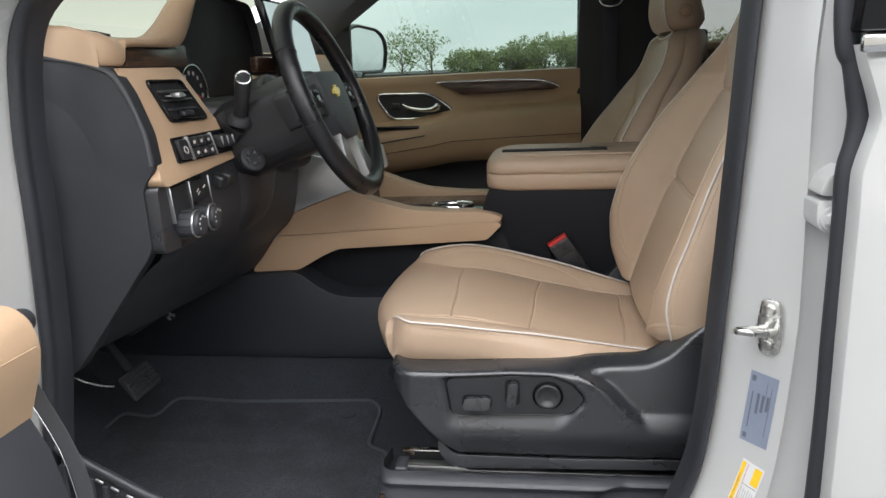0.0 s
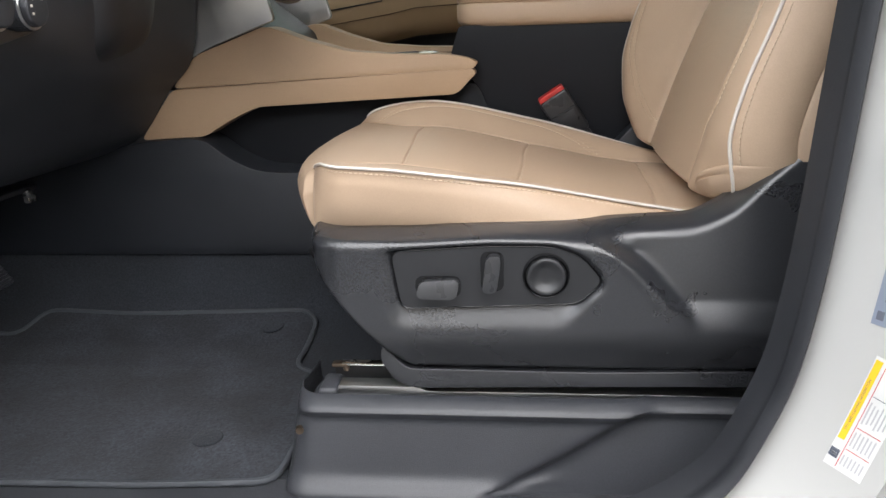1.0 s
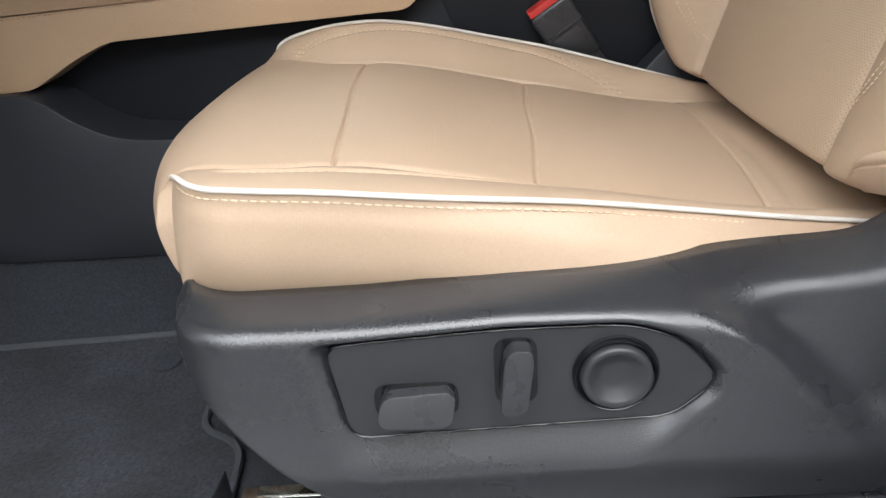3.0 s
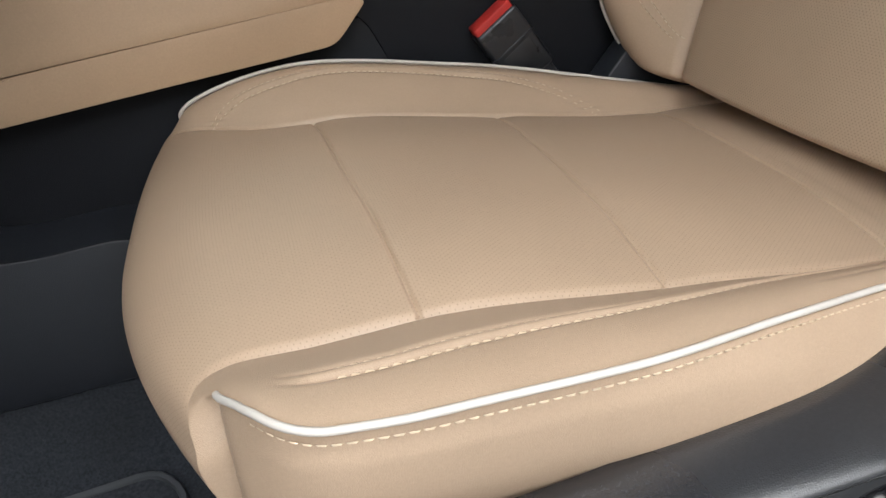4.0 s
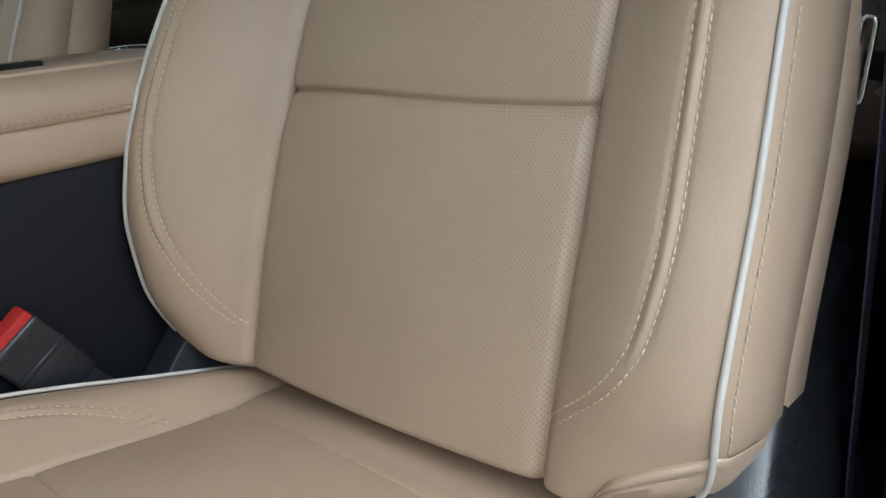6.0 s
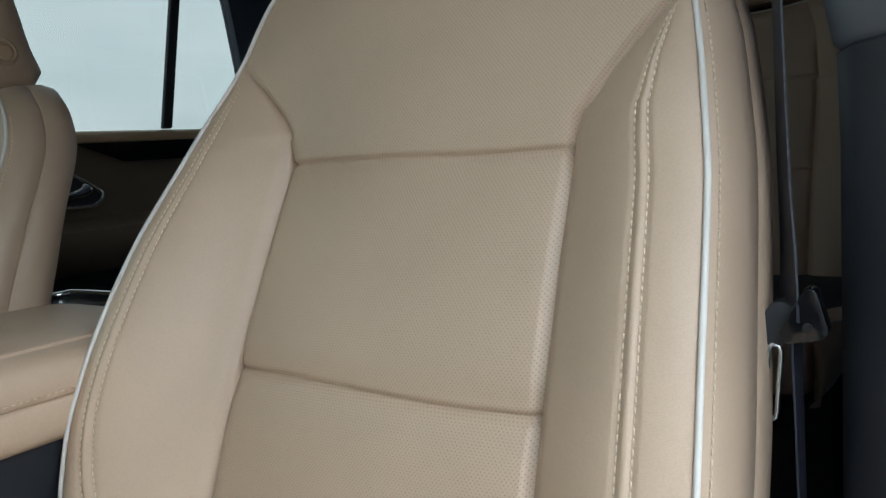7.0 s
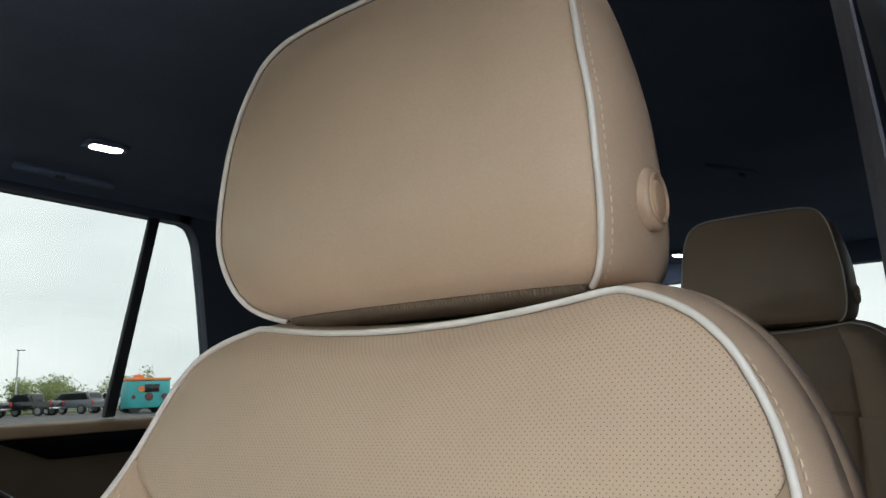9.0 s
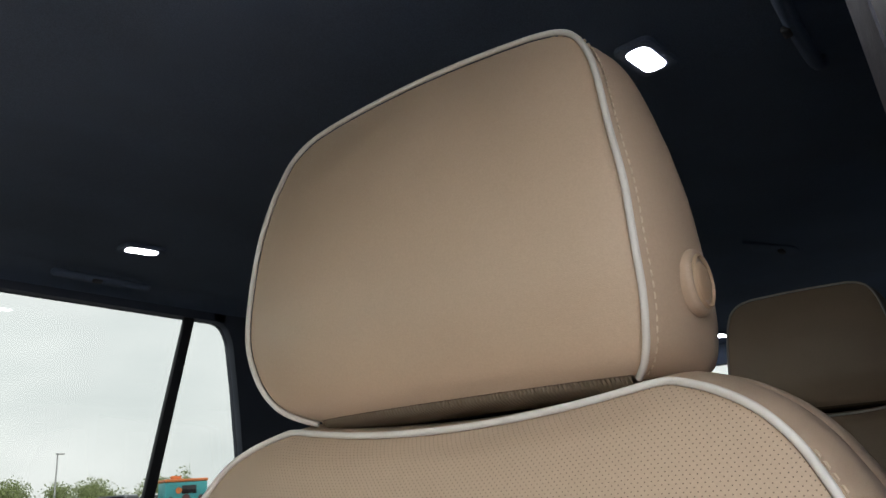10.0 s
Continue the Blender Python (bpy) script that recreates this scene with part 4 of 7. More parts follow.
# white body side round the opening, rolled from the seal flange out to the skin
body = tagged(put("body_side", ring([(0.0, -0.852), (0.010, -0.862), (0.017, -0.885), (0.026, -0.925), (0.036, -0.96), (0.043, -0.983), (0.052, -0.992), (0.064, -0.99), (0.07, -0.975)], "body_side",
                                     [(-0.004, -0.852), (0.0, -0.866), (0.006, -0.873), (0.036, -0.902), (0.068, -0.933), (0.075, -0.938), (0.081, -0.936), (0.100, -0.942), (0.14, -0.965)]), M_WHITE),
              "pearl white painted car body round the door opening", kind="structure")
seal = tagged(put("door_seal", ring([(0.012, -0.862), (0.009, -0.874), (0.002, -0.880), (-0.006, -0.878), (-0.011, -0.868), (-0.009, -0.862), (-0.011, -0.857), (-0.015, -0.845), (-0.017, -0.828)], "door_seal",
                               [(-0.001, -0.868), (-0.002, -0.878), (-0.006, -0.884), (-0.011, -0.880), (-0.014, -0.870), (-0.010, -0.864), (-0.012, -0.857), (-0.016, -0.845), (-0.018, -0.828)]), M_RUBBER),
              "black rubber weather seal round the open doorway", kind="structure")
tagged(put("front_wing", grid("front_wing", np.array([[(x, -0.99, z) for x in (-1.6, -1.2, -0.955)] for z in (0.4, 0.8, 1.2, 1.36)])), M_WHITE), "white front wing behind the open door", kind="structure")

floor = structure("floor", box((3.9, 1.66, 0.06), (0.65, 0.0, 0.475), 0.0), M_CARPET, "charcoal carpet on the cabin floor")
toe = np.array([[[x, y, z] for y in np.linspace(-0.83, 0.83, 24)] for x, z in ((-1.0, 0.506), (-1.12, 0.508), (-1.2, 0.53), (-1.28, 0.6), (-1.36, 0.72), (-1.4, 0.9), (-1.4, 1.2))])
tagged(put("toe_board", grid("toe_board", toe), M_CARPET), "charcoal carpeted toe board under the dash", kind="structure")
# carpet hump beside the console
RISE = curve((-0.42, 0.0), (-0.36, 0.006), (-0.30, 0.024), (-0.25, 0.045))
hump = np.array([[[x, y, z] for x in np.linspace(-1.35, 0.3, 20)] for y, z in ((-0.43, 0.504), (-0.36, 0.5115), (-0.30, 0.5295), (-0.25, 0.5505), (-0.232, 0.575), (-0.222, 0.61), (-0.216, 0.654), (-0.18, 0.665))])
tagged(put("tunnel_carpet", grid("tunnel_carpet", hump), M_CARPET), "charcoal carpet rising beside the console", kind="structure")


M_BINDING = mat("charcoal_binding_tape", (0.045, 0.05, 0.058), rough=0.7, var=0.1, scale=40, bump=0.4, bump_scale=500)


def floor_mat():
    shape = rounded([(-1.185, -0.765), (-1.184, -0.477), (-1.157, -0.314), (-1.057, -0.33), (-1.036, -0.263), (-0.852, -0.272), (-0.523, -0.26), (-0.497, -0.286), (-0.506, -0.412), (-0.445, -0.446), (-0.433, -0.62), (-0.436, -0.735), (-0.6, -0.75)], 0.03, 5)
    m = thing("floor_mat", (-0.8, -0.45, 0.508), "charcoal carpet floor mat with a bound edge", "floor mat")
    p = np.array(shape)
    rows = []
    for y in np.linspace(-0.757, -0.2635, 70):
        xs = []
        for (x1, y1), (x2, y2) in zip(p, np.roll(p, -1, 0)):
            if (y1 > y) != (y2 > y):
                xs.append(x1 + (x2 - x1) * (y - y1) / (y2 - y1))
        if len(xs) >= 2:
            rows.append([(x, y, 0.5135 + float(RISE(y))) for x in np.linspace(min(xs), max(xs), 40)])
    put("carpet_pad", grid("carpet_pad", np.array(rows)), M_MAT, m)
    edge = [(x, y, 0.5125 + float(RISE(y))) for x, y in resample(shape, 0.012, True)]
    put("bound_edge", tube("bound_edge", edge, 0.005, 6, True), M_BINDING, m, "charcoal stitched binding")
    for x, y in ((-0.564, -0.641), (-0.578, -0.30)):
        part("retainer", cyl(0.022, 0.004, (x, y, 0.5145 + float(RISE(y))), (10 if y > -0.4 else 0, 0, 0), 24, bevel=0.0015), M_CARPET, m, "round black retainer")


floor_mat()


def sill_cover():
    """The moulded plastic cover below the seat rail, with its slanting step."""
    xs, vs = np.linspace(-0.405, 0.30, 120), np.linspace(0, 1, 40)
    X, V = np.meshgrid(xs, vs, indexing="ij")
    Z = 0.503 + (0.624 - 0.503) * V
    slant = -0.185 + 0.185 * np.clip((Z - 0.515) / 0.1, 0, 1) ** 0.8 + 0.02
    y = -0.748 + 0.028 * V
    y = y + 0.016 / (1 + np.exp(-(X - slant) / 0.007))
    y = y - 0.010 * np.exp(-((V - 0.9) / 0.07) ** 2)
    y = y + 0.006 * np.clip((V - 0.93) / 0.07, 0, 1) ** 2
    y = y - 0.014 * np.exp(-((V - 0.06) / 0.1) ** 2) / (1 + np.exp(np.clip((X - slant - 0.05) / 0.012, -40, 40)))
    nose = np.clip((X + 0.405) / 0.03, 0, 1)
    y = y + 0.035 * (1 - np.sqrt(np.clip(1 - (1 - nose) ** 2, 0, 1)))
    X = X - 0.02 * (1 - V) * np.clip((-0.3 - X) / 0.1, 0, 1)
    P = np.stack([X, y, Z], -1)
    P = np.concatenate([P, P[:, -1:] + np.array((0, 0.006, 0.001)), P[:, -1:] + np.array((0, 0.008, -0.03))], 1)
    P = np.concatenate([P[:1] + np.array((0.006, 0.06, 0)), P], 0)
    s = thing("rail_cover", (-0.1, -0.72, 0.505), "charcoal moulded plastic cover below the seat rail", "rail cover")
    put("cover", grid("cover", P, None, False, 40), M_SILL, s)
    part("screw", cyl(0.005, 0.006, (-0.397, -0.735, 0.588), (90, 0, 20), 12), M_RUST, s, "scuffed screw")


sill_cover()
tread = np.array([[[x, y, z] for x in np.linspace(-0.95, 0.2, 30)] for y, z in ((-0.72, 0.506), (-0.76, 0.508), (-0.80, 0.515), (-0.84, 0.512), (-0.858, 0.495))])
tagged(put("sill_plate", grid("sill_plate", tread), M_BLACK), "black plastic tread plate along the door sill", kind="structure")



# ribbed kick panel at the front foot of the doorway
kick = thing("kick_panel", (-0.85, -0.87, 0.5), "black ribbed plastic kick panel at the door sill", "kick panel")
part("panel", prism([(-0.915, 0.735), (-0.752, 0.645), (-0.775, 0.60), (-0.80, 0.49), (-0.94, 0.49)], "y", -0.872, -0.862, 0.002), M_BLACK, kick)
put("top_rim", tube("top_rim", spline([(-0.925, -0.868, 0.738), (-0.85, -0.868, 0.698), (-0.775, -0.868, 0.657), (-0.750, -0.868, 0.643), (-0.762, -0.868, 0.622), (-0.785, -0.868, 0.57), (-0.80, -0.868, 0.5)], 6), 0.0085, 10), M_SILL, kick, "rounded satin rim")
for k in range(6):
    x = -0.912 + 0.024 * k
    top_z = 0.712 - 0.54 * (x + 0.912)
    part("rib", box((0.011, 0.008, top_z - 0.5), (x, -0.876, 0.5 + (top_z - 0.5) / 2), 0.003, 2), M_BLACK, kick)
for k in range(5):
    x = -0.90 + 0.026 * k
    part("slot", box((0.015, 0.003, 0.005), (x, -0.8765, 0.711 - 0.54 * (x + 0.90)), 0.001, 1, (0, 28, 0)), M_SATIN, kick, "small bright clip")


# ---- centre console ----
def arch(outline, y0, y1, bevel, material, name, parent, label="", segs=3):
    return part(name, prism(outline, "y", y0, y1, bevel, segs), material, parent, label)


def slim(ob):
    """The side rails draw in towards the back."""
    for v in ob.data.vertices:
        v.co.y *= 1 - 0.19 * min(1.0, max(0.0, (v.co.x + 0.75) / 0.5))
    ob.data.update()


def console():
    c = thing("centre_console", (-0.3, 0.0, 0.51), "tan and black centre console with a padded lid", "console")
    low = rounded([(-1.25, 0.652), (-1.2, 0.80), (-0.98, 0.84), (-0.80, 0.868), (-0.70, 0.872), (-0.655, 0.835), (-0.61, 0.812), (-0.56, 0.806), (-0.49, 0.808), (-0.455, 0.80), (-0.45, 0.652)], 0.03)
    arch(low, -0.226, 0.226, 0.008, M_BIN, "lower_body", c, "black plastic console side")
    arch(rounded([(-0.72, 0.80), (-0.72, 0.90), (-0.6, 0.94), (-0.2, 0.95), (-0.1, 1.0), (0.35, 1.0), (0.35, 0.55), (-0.72, 0.55)], 0.02), -0.138, 0.138, 0.004, M_BOX, "side_pocket", c)
    for sgn in (-1, 1):
        inner, outer = sorted((sgn * 0.15, sgn * 0.212))
        lower = rounded([(-0.82, 0.868), (-0.75, 0.957), (-0.211, 0.978), (-0.204, 0.970), (-0.240, 0.934), (-0.60, 0.922), (-0.64, 0.905), (-0.70, 0.872)], 0.012)
        slim(arch(lower, inner, outer, 0.006, M_VINYL, "rail_lower", c, "tan stitched side rail"))
        upper = rounded([(-0.748, 0.959), (-0.70, 1.015), (-0.57, 1.062), (-0.50, 1.035), (-0.43, 1.014), (-0.34, 1.006), (-0.262, 1.004), (-0.220, 0.997), (-0.201, 0.988), (-0.209, 0.978)], 0.014)
        slim(arch(upper, inner - 0.001, outer + 0.001, 0.010, M_VINYL, "rail_upper", c))
        yy = outer + 0.0008 if sgn > 0 else inner - 0.0008
        line = resample([(-0.745, yy, 0.9545), (-0.21, yy, 0.978)], 0.004)
        slim(put("rail_stitching", stitches("rail_stitching", line, np.tile((0.0, float(sgn), 0.0), (len(line), 1))), M_VINYL, c))
    part("tray", box((0.34, 0.25, 0.02), (-0.39, 0, 0.985), 0.004), M_GLOSS, c, "gloss black tray")
    ang = np.linspace(0, 2 * math.pi, 56, endpoint=False)
    prof = [(0.90, 0.988), (0.93, 0.996), (0.98, 1.001), (1.05, 1.002), (1.10, 0.999), (1.12, 0.993)]
    P = np.array([[(-0.335 + 0.050 * r * math.cos(a), -0.04 + 0.042 * r * math.sin(a), z) for a in ang] for r, z in prof])
    put("cup_ring", grid("cup_ring", P, None, True), M_CHROME, c, "chrome cup holder ring")
    well = np.array([[(-0.335 + 0.045 * r * math.cos(a), -0.04 + 0.038 * r * math.sin(a), z) for a in ang] for r, z in ((1.0, 0.996), (0.99, 0.97), (0.95, 0.958), (0.5, 0.957), (0.02, 0.957))])
    put("cup_well", grid("cup_well", well, None, True), M_KNOB, c, "dark cup well")
    # silver cheek under the dash
    for y in (-0.214, 0.2):
        arch(rounded([(-0.80, 1.02), (-0.69, 1.13), (-0.66, 1.155), (-0.565, 1.135), (-0.548, 1.07), (-0.57, 1.064), (-0.66, 1.032), (-0.72, 1.006)], 0.01), y, y + 0.014, 0.004, M_SATIN, "silver_cheek", c, "satin silver side plate")
    arch([(-0.95, 0.95), (-0.78, 1.2), (-0.68, 1.13), (-0.57, 1.04), (-0.56, 0.95)], -0.15, 0.15, 0.01, M_BLACK, "control_column", c)
    # box below the lid, lid with a rounded pad and its slot
    arch(rounded([(-0.236, 1.05), (-0.252, 1.0), (-0.20, 0.94), (-0.16, 0.84), (0.36, 0.84), (0.36, 1.05)], 0.008), -0.14, 0.14, 0.006, M_BOX, "bin", c, "black grained bin below the lid")
    lid = thing("console_lid", (0.05, 0, 1.07), "padded tan leather console lid with dark slot", "console lid")
    L0, L1, W0, Z0, Z1 = -0.243, 0.215, 0.152, 1.046, 1.129

    def shell(z0, z1, grow):
        out = []
        n = 72
        for f, inset in (((0, 0.018), (0.03, 0.008), (0.1, 0.002), (0.2, 0), (0.46, 0.0), (0.485, 0.0012), (0.5, 0.0034), (0.515, 0.0012), (0.54, 0.0), (0.7, 0.0), (0.84, 0.004), (0.93, 0.012), (0.98, 0.022), (1, 0.034), (1, 0.2))):
            loop = []
            for a in np.linspace(0, 2 * math.pi, n, endpoint=False):
                ca, sa = math.cos(a), math.sin(a)
                x = np.sign(ca) * abs(ca) ** 0.28
                y = np.sign(sa) * abs(sa) ** 0.28
                hx, hy = (L1 - L0) / 2 - inset + grow, W0 - inset + grow
                loop.append(((L0 + L1) / 2 + x * hx, y * hy, z0 + (z1 - z0) * f + (0.004 * (1 - y * y) if f == 1 else 0)))
            out.append(loop)
        return np.array(out)
    put("lid_cover", grid("lid_cover", shell(Z0, Z1, 0.0), None, True), M_LEATHER, lid)
    top = prism(rounded([(L0 + 0.04, -W0 + 0.03), (L1, -W0 + 0.03), (L1, W0 - 0.03), (L0 + 0.04, W0 - 0.03)], 0.05), "z", Z1 - 0.004, Z1 + 0.003, 0.003)
    part("lid_pad", top, M_LEATHER, lid)
    part("lid_slot", box((0.255, 0.026, 0.007), (-0.078, -0.055, Z1 + 0.0045), 0.0025), M_DEEP, lid, "dark recessed slot")
    line = []
    for a in np.linspace(math.pi * 0.75, math.pi * 1.98, 160):
        ca, sa = math.cos(a), math.sin(a)
        line.append(((L0 + L1) / 2 + np.sign(ca) * abs(ca) ** 0.28 * ((L1 - L0) / 2 + 0.0005), np.sign(sa) * abs(sa) ** 0.28 * (W0 + 0.0005), Z0 + 0.0475))
    line = np.array(line)
    nn = line - np.array(((L0 + L1) / 2, 0, 0))
    nn[:, 2] = 0
    nn /= np.linalg.norm(nn, axis=1)[:, None]
    put("lid_stitching", stitches("lid_stitching", resample(line, 0.003), np.tile((-0.0, -1.0, 0), (len(resample(line, 0.003)), 1))), M_THREAD, lid)
    rear = thing("console_rear_trim", (0.26, 0, 1.0), "black rear console cap with a chrome strip", "console trim")
    part("cap", box((0.075, 0.38, 0.16), (0.258, 0.03, 1.044), 0.012, 3), M_GLOSS, rear)
    put("chrome_strip", tube("chrome_strip", spline([(0.238, -0.155, 1.1262), (0.262, -0.157, 1.1268), (0.284, -0.14, 1.1272), (0.287, 0.0, 1.1272), (0.287, 0.19, 1.1272), (0.268, 0.214, 1.1265), (0.24, 0.216, 1.126)], 8), 0.0045, 8), M_CHROME, rear, "chrome strip")


console()

# ---- roof, pillars, doors ----
liner = np.array([[(x, y, z) for y in np.linspace(-0.78, 0.78, 9)] for x, z in ((-0.5, 1.88), (-0.3, 1.905), (0.5, 1.911), (1.5, 1.905), (2.1, 1.88), (2.5, 1.862), (2.72, 1.845))])
tagged(put("headliner", grid("headliner", liner), M_LINER), "black fabric headliner", kind="structure")
structure("roof_skin", box((3.2, 1.7, 0.02), (0.95, 0.0, 1.97), 0.008), M_WHITE, "white painted car roof")
for sgn in (-1, 1):
    rail = np.array([[[x, sgn * y, z] for x in np.linspace(-0.3, 2.5, 20)] for y, z in ((0.74, 1.912), (0.80, 1.905), (0.83, 1.89), (0.845, 1.868))])
    tagged(put("roof_rail_trim", grid("roof_rail_trim", rail), M_LINER), "black roof rail trim above the windows", kind="structure")


# ---- dashboard and steering ----
def sheet(name, pts2, y0, y1, n=8):
    """A skin of an x-z line drawn across y."""
    p = np.array(pts2, float)
    return grid(name, np.array([[(x, y, z) for y in np.linspace(y0, y1, n)] for x, z in p]), None, False, 50)


def dashboard():
    d = thing("dashboard", (-0.95, 0.0, 0.85), "tan and black dashboard with dark wood trim", "dashboard")
    # dark end panel with a pressed-in relief
    end = [(-1.0, 1.405), (-0.898, 1.386), (-0.831, 1.374), (-0.770, 1.357), (-0.747, 1.318), (-0.724, 1.252), (-0.719, 1.20), (-0.745, 1.165), (-0.742, 1.066), (-0.752, 1.048), (-0.905, 0.852), (-0.965, 0.815), (-1.05, 0.82), (-1.05, 1.3)]
    part("end_panel", prism(rounded(end, 0.012), "y", -0.800, -0.772, 0.006, 3), M_DARK, d, "black end panel beside the door")
    ridge = spline([(-0.98, 1.352), (-0.93, 1.347), (-0.875, 1.334), (-0.84, 1.312), (-0.815, 1.275), (-0.795, 1.22), (-0.782, 1.15)], 6)
    rows = []
    for du, dy in ((0.040, -0.0015), (0.026, 0.0003), (0.012, 0.0008), (0.0, 0.0008), (-0.018, 0.0002), (-0.036, -0.0015)):
        rows.append([(x + du * 0.6, -0.8005 - dy + 0.004 * np.clip((1.24 - z) / 0.08, 0, 1), z + du * 0.8) for x, z in ridge])
    put("end_relief", grid("end_relief", np.array(rows)), M_DARK, d)
    rim_line = spline([(-0.985, -0.799, 1.394), (-0.898, -0.799, 1.381), (-0.831, -0.799, 1.369), (-0.778, -0.799, 1.352), (-0.752, -0.799, 1.316), (-0.730, -0.799, 1.252), (-0.725, -0.799, 1.203)], 6)
    put("end_rim", tube("end_rim", rim_line, 0.0042, 8), M_STRAP, d, "grey rounded rim")
    # lower black body: the knee panel falls away to the front
    left = spline([(-0.742, 1.17), (-0.735, 1.06), (-0.77, 1.02), (-0.86, 0.93), (-0.96, 0.845), (-1.05, 0.82), (-1.2, 0.9)], 5)
    right = spline([(-0.665, 1.19), (-0.678, 1.12), (-0.70, 1.012), (-0.752, 0.955), (-0.83, 0.868), (-1.0, 0.83), (-1.2, 0.9)], 5)
    P = np.array([[((1 - t) * a[0] + t * b[0], -0.778 + 0.56 * t, (1 - t) * a[1] + t * b[1]) for t in np.linspace(0, 1, 16)] for a, b in zip(left, right)])
    P = np.concatenate([P, P[:, -1:] + np.array((-0.1, 0.004, 0.0))], 1)
    put("knee_panel", grid("knee_panel", P, None, False, 50), M_BLACK, d, "black grained knee panel")
    glove = spline([(-0.80, 1.28), (-0.77, 1.16), (-0.80, 1.02), (-0.9, 0.92), (-1.05, 0.85), (-1.25, 0.9)], 5)
    put("glovebox_panel", sheet("glovebox_panel", glove, 0.16, 0.79), M_BLACK, d)
    put("glovebox_pad", sheet("glovebox_pad", spline([(-0.84, 1.40), (-0.80, 1.38), (-0.785, 1.33), (-0.80, 1.27)], 5), 0.1, 0.79), M_VINYL, d)
    part("passenger_wood", prism(rounded([(-0.795, 1.36), (-0.782, 1.33), (-0.795, 1.305), (-0.81, 1.33)], 0.005), "y", 0.12, 0.78, 0.003), M_WOOD, d, "dark wood strip")
    # pad that runs on to the windscreen
    pad = np.array([[(x, y, z) for y in np.linspace(-0.79, 0.83, 30)] for x, z in ((-0.83, 1.395), (-0.86, 1.40), (-0.93, 1.402), (-1.0, 1.402), (-1.08, 1.40), (-1.2, 1.395), (-1.38, 1.38))])
    put("top_pad", grid("top_pad", pad), M_PAD, d, "pale tan padded top")
    # leather cap: flat by the door, then a lip over the wood that sweeps up to the hood
    ztop = curve((-0.80, 1.418), (-0.77, 1.414), (-0.74, 1.409), (-0.66, 1.411), (-0.61, 1.422), (-0.57, 1.440), (-0.53, 1.466), (-0.50, 1.487), (-0.44, 1.52))
    zbot = curve((-0.80, 1.362), (-0.752, 1.362), (-0.746, 1.366), (-0.738, 1.39), (-0.70, 1.394), (-0.56, 1.396), (-0.535, 1.402), (-0.50, 1.432), (-0.45, 1.492), (-0.44, 1.5))
    rows = []
    for y in np.r_[np.linspace(-0.797, -0.76, 12), np.linspace(-0.755, -0.73, 14), np.linspace(-0.72, -0.44, 34)]:
        a, b = float(ztop(y)), float(zbot(y))
        k = min(1.0, max(0.0, (y + 0.745) / 0.03))
        rows.append([(-0.99 + 0.16 * k, y, (a + 0.014) * (1 - k) + 1.385 * k), (-0.90 + 0.074 * k, y, a + 0.012 - 0.04 * k), (-0.84 + 0.022 * k, y, a + 0.008 - 0.014 * k), (-0.80, y, a), (-0.786, y, a - 0.006), (-0.778, y, a - 0.016 if a - b > 0.035 else (a + b) / 2 + 0.004), (-0.775, y, (a + b) / 2 - 0.002), (-0.776, y, b + 0.004), (-0.78, y, b), (-0.80, y, b - 0.001)])
    for row in rows:
        s_ = min(1.0, max(0.0, (row[0][1] + 0.80) / 0.035))
        for i in range(3, len(row)):
            row[i] = (row[i][0] - 0.017 * (1 - s_) ** 2, row[i][1], row[i][2])
    first = [(x, -0.8015, z - 0.008 if k < 7 else z) for k, (x, y, z) in enumerate(rows[0])]
    foot = [(min(x, -0.786), -0.8025, 1.386 - 0.235 * max(0.0, x + 0.898)) for x, y, z in rows[0]]
    put("top_roll", grid("top_roll", np.array([foot, first] + rows)), M_VINYL, d, "tan leather-wrapped cap and lip")
    seam = [(x, -0.752, z) for x, z in spline([(-0.82, 1.4165), (-0.79, 1.4075), (-0.7775, 1.392), (-0.7742, 1.38), (-0.7752, 1.367)], 6)]
    put("roll_stitching", stitches("roll_stitching", resample(seam, 0.004), np.tile((0.8, 0.0, 0.6), (len(resample(seam, 0.004)), 1)), r=0.0004), M_VINYL, d)
    put("demist_slit", tube("demist_slit", spline([(-0.885, -0.755, 1.4215), (-0.83, -0.76, 1.4185), (-0.79, -0.757, 1.4105)], 6), 0.0025, 6), M_DARK, d, "narrow demister slit")
    part("wood_strip", prism(rounded([(-0.737, 1.361), (-0.732, 1.398), (-0.50, 1.40), (-0.50, 1.361)], 0.006), "x", -0.82, -0.788, 0.003), M_WOOD, d, "dark open-pore wood strip")
    pipe = spline([(-0.786, -0.733, 1.364), (-0.785, -0.729, 1.386), (-0.784, -0.72, 1.391), (-0.784, -0.55, 1.394)], 6)
    put("wood_edge", tube("wood_edge", pipe, 0.0022, 6), M_GLOSS, d)
    # tan bezel with vent and switches, facing the driver
    out = rounded([(-0.793, 1.358), (-0.787, 1.192), (-0.797, 1.180), (-0.787, 1.166), (-0.52, 1.184), (-0.505, 1.192), (-0.486, 1.246), (-0.495, 1.255), (-0.540, 1.262), (-0.598, 1.350), (-0.612, 1.359)], 0.012)
    bezel = prism(out, "x", -0.775, -0.745, 0.007, 3)
    bmesh.ops.transform(bezel, matrix=Matrix(((1, 0.05, -0.30, 0.4245), (0, 1, 0, 0), (0, 0, 1, 0), (0, 0, 0, 1))), verts=bezel.verts)
    lean = Matrix(((1, 0.05, -0.30, 0.4245), (0, 1, 0, 0), (0, 0, 1, 0), (0, 0, 0, 1)))
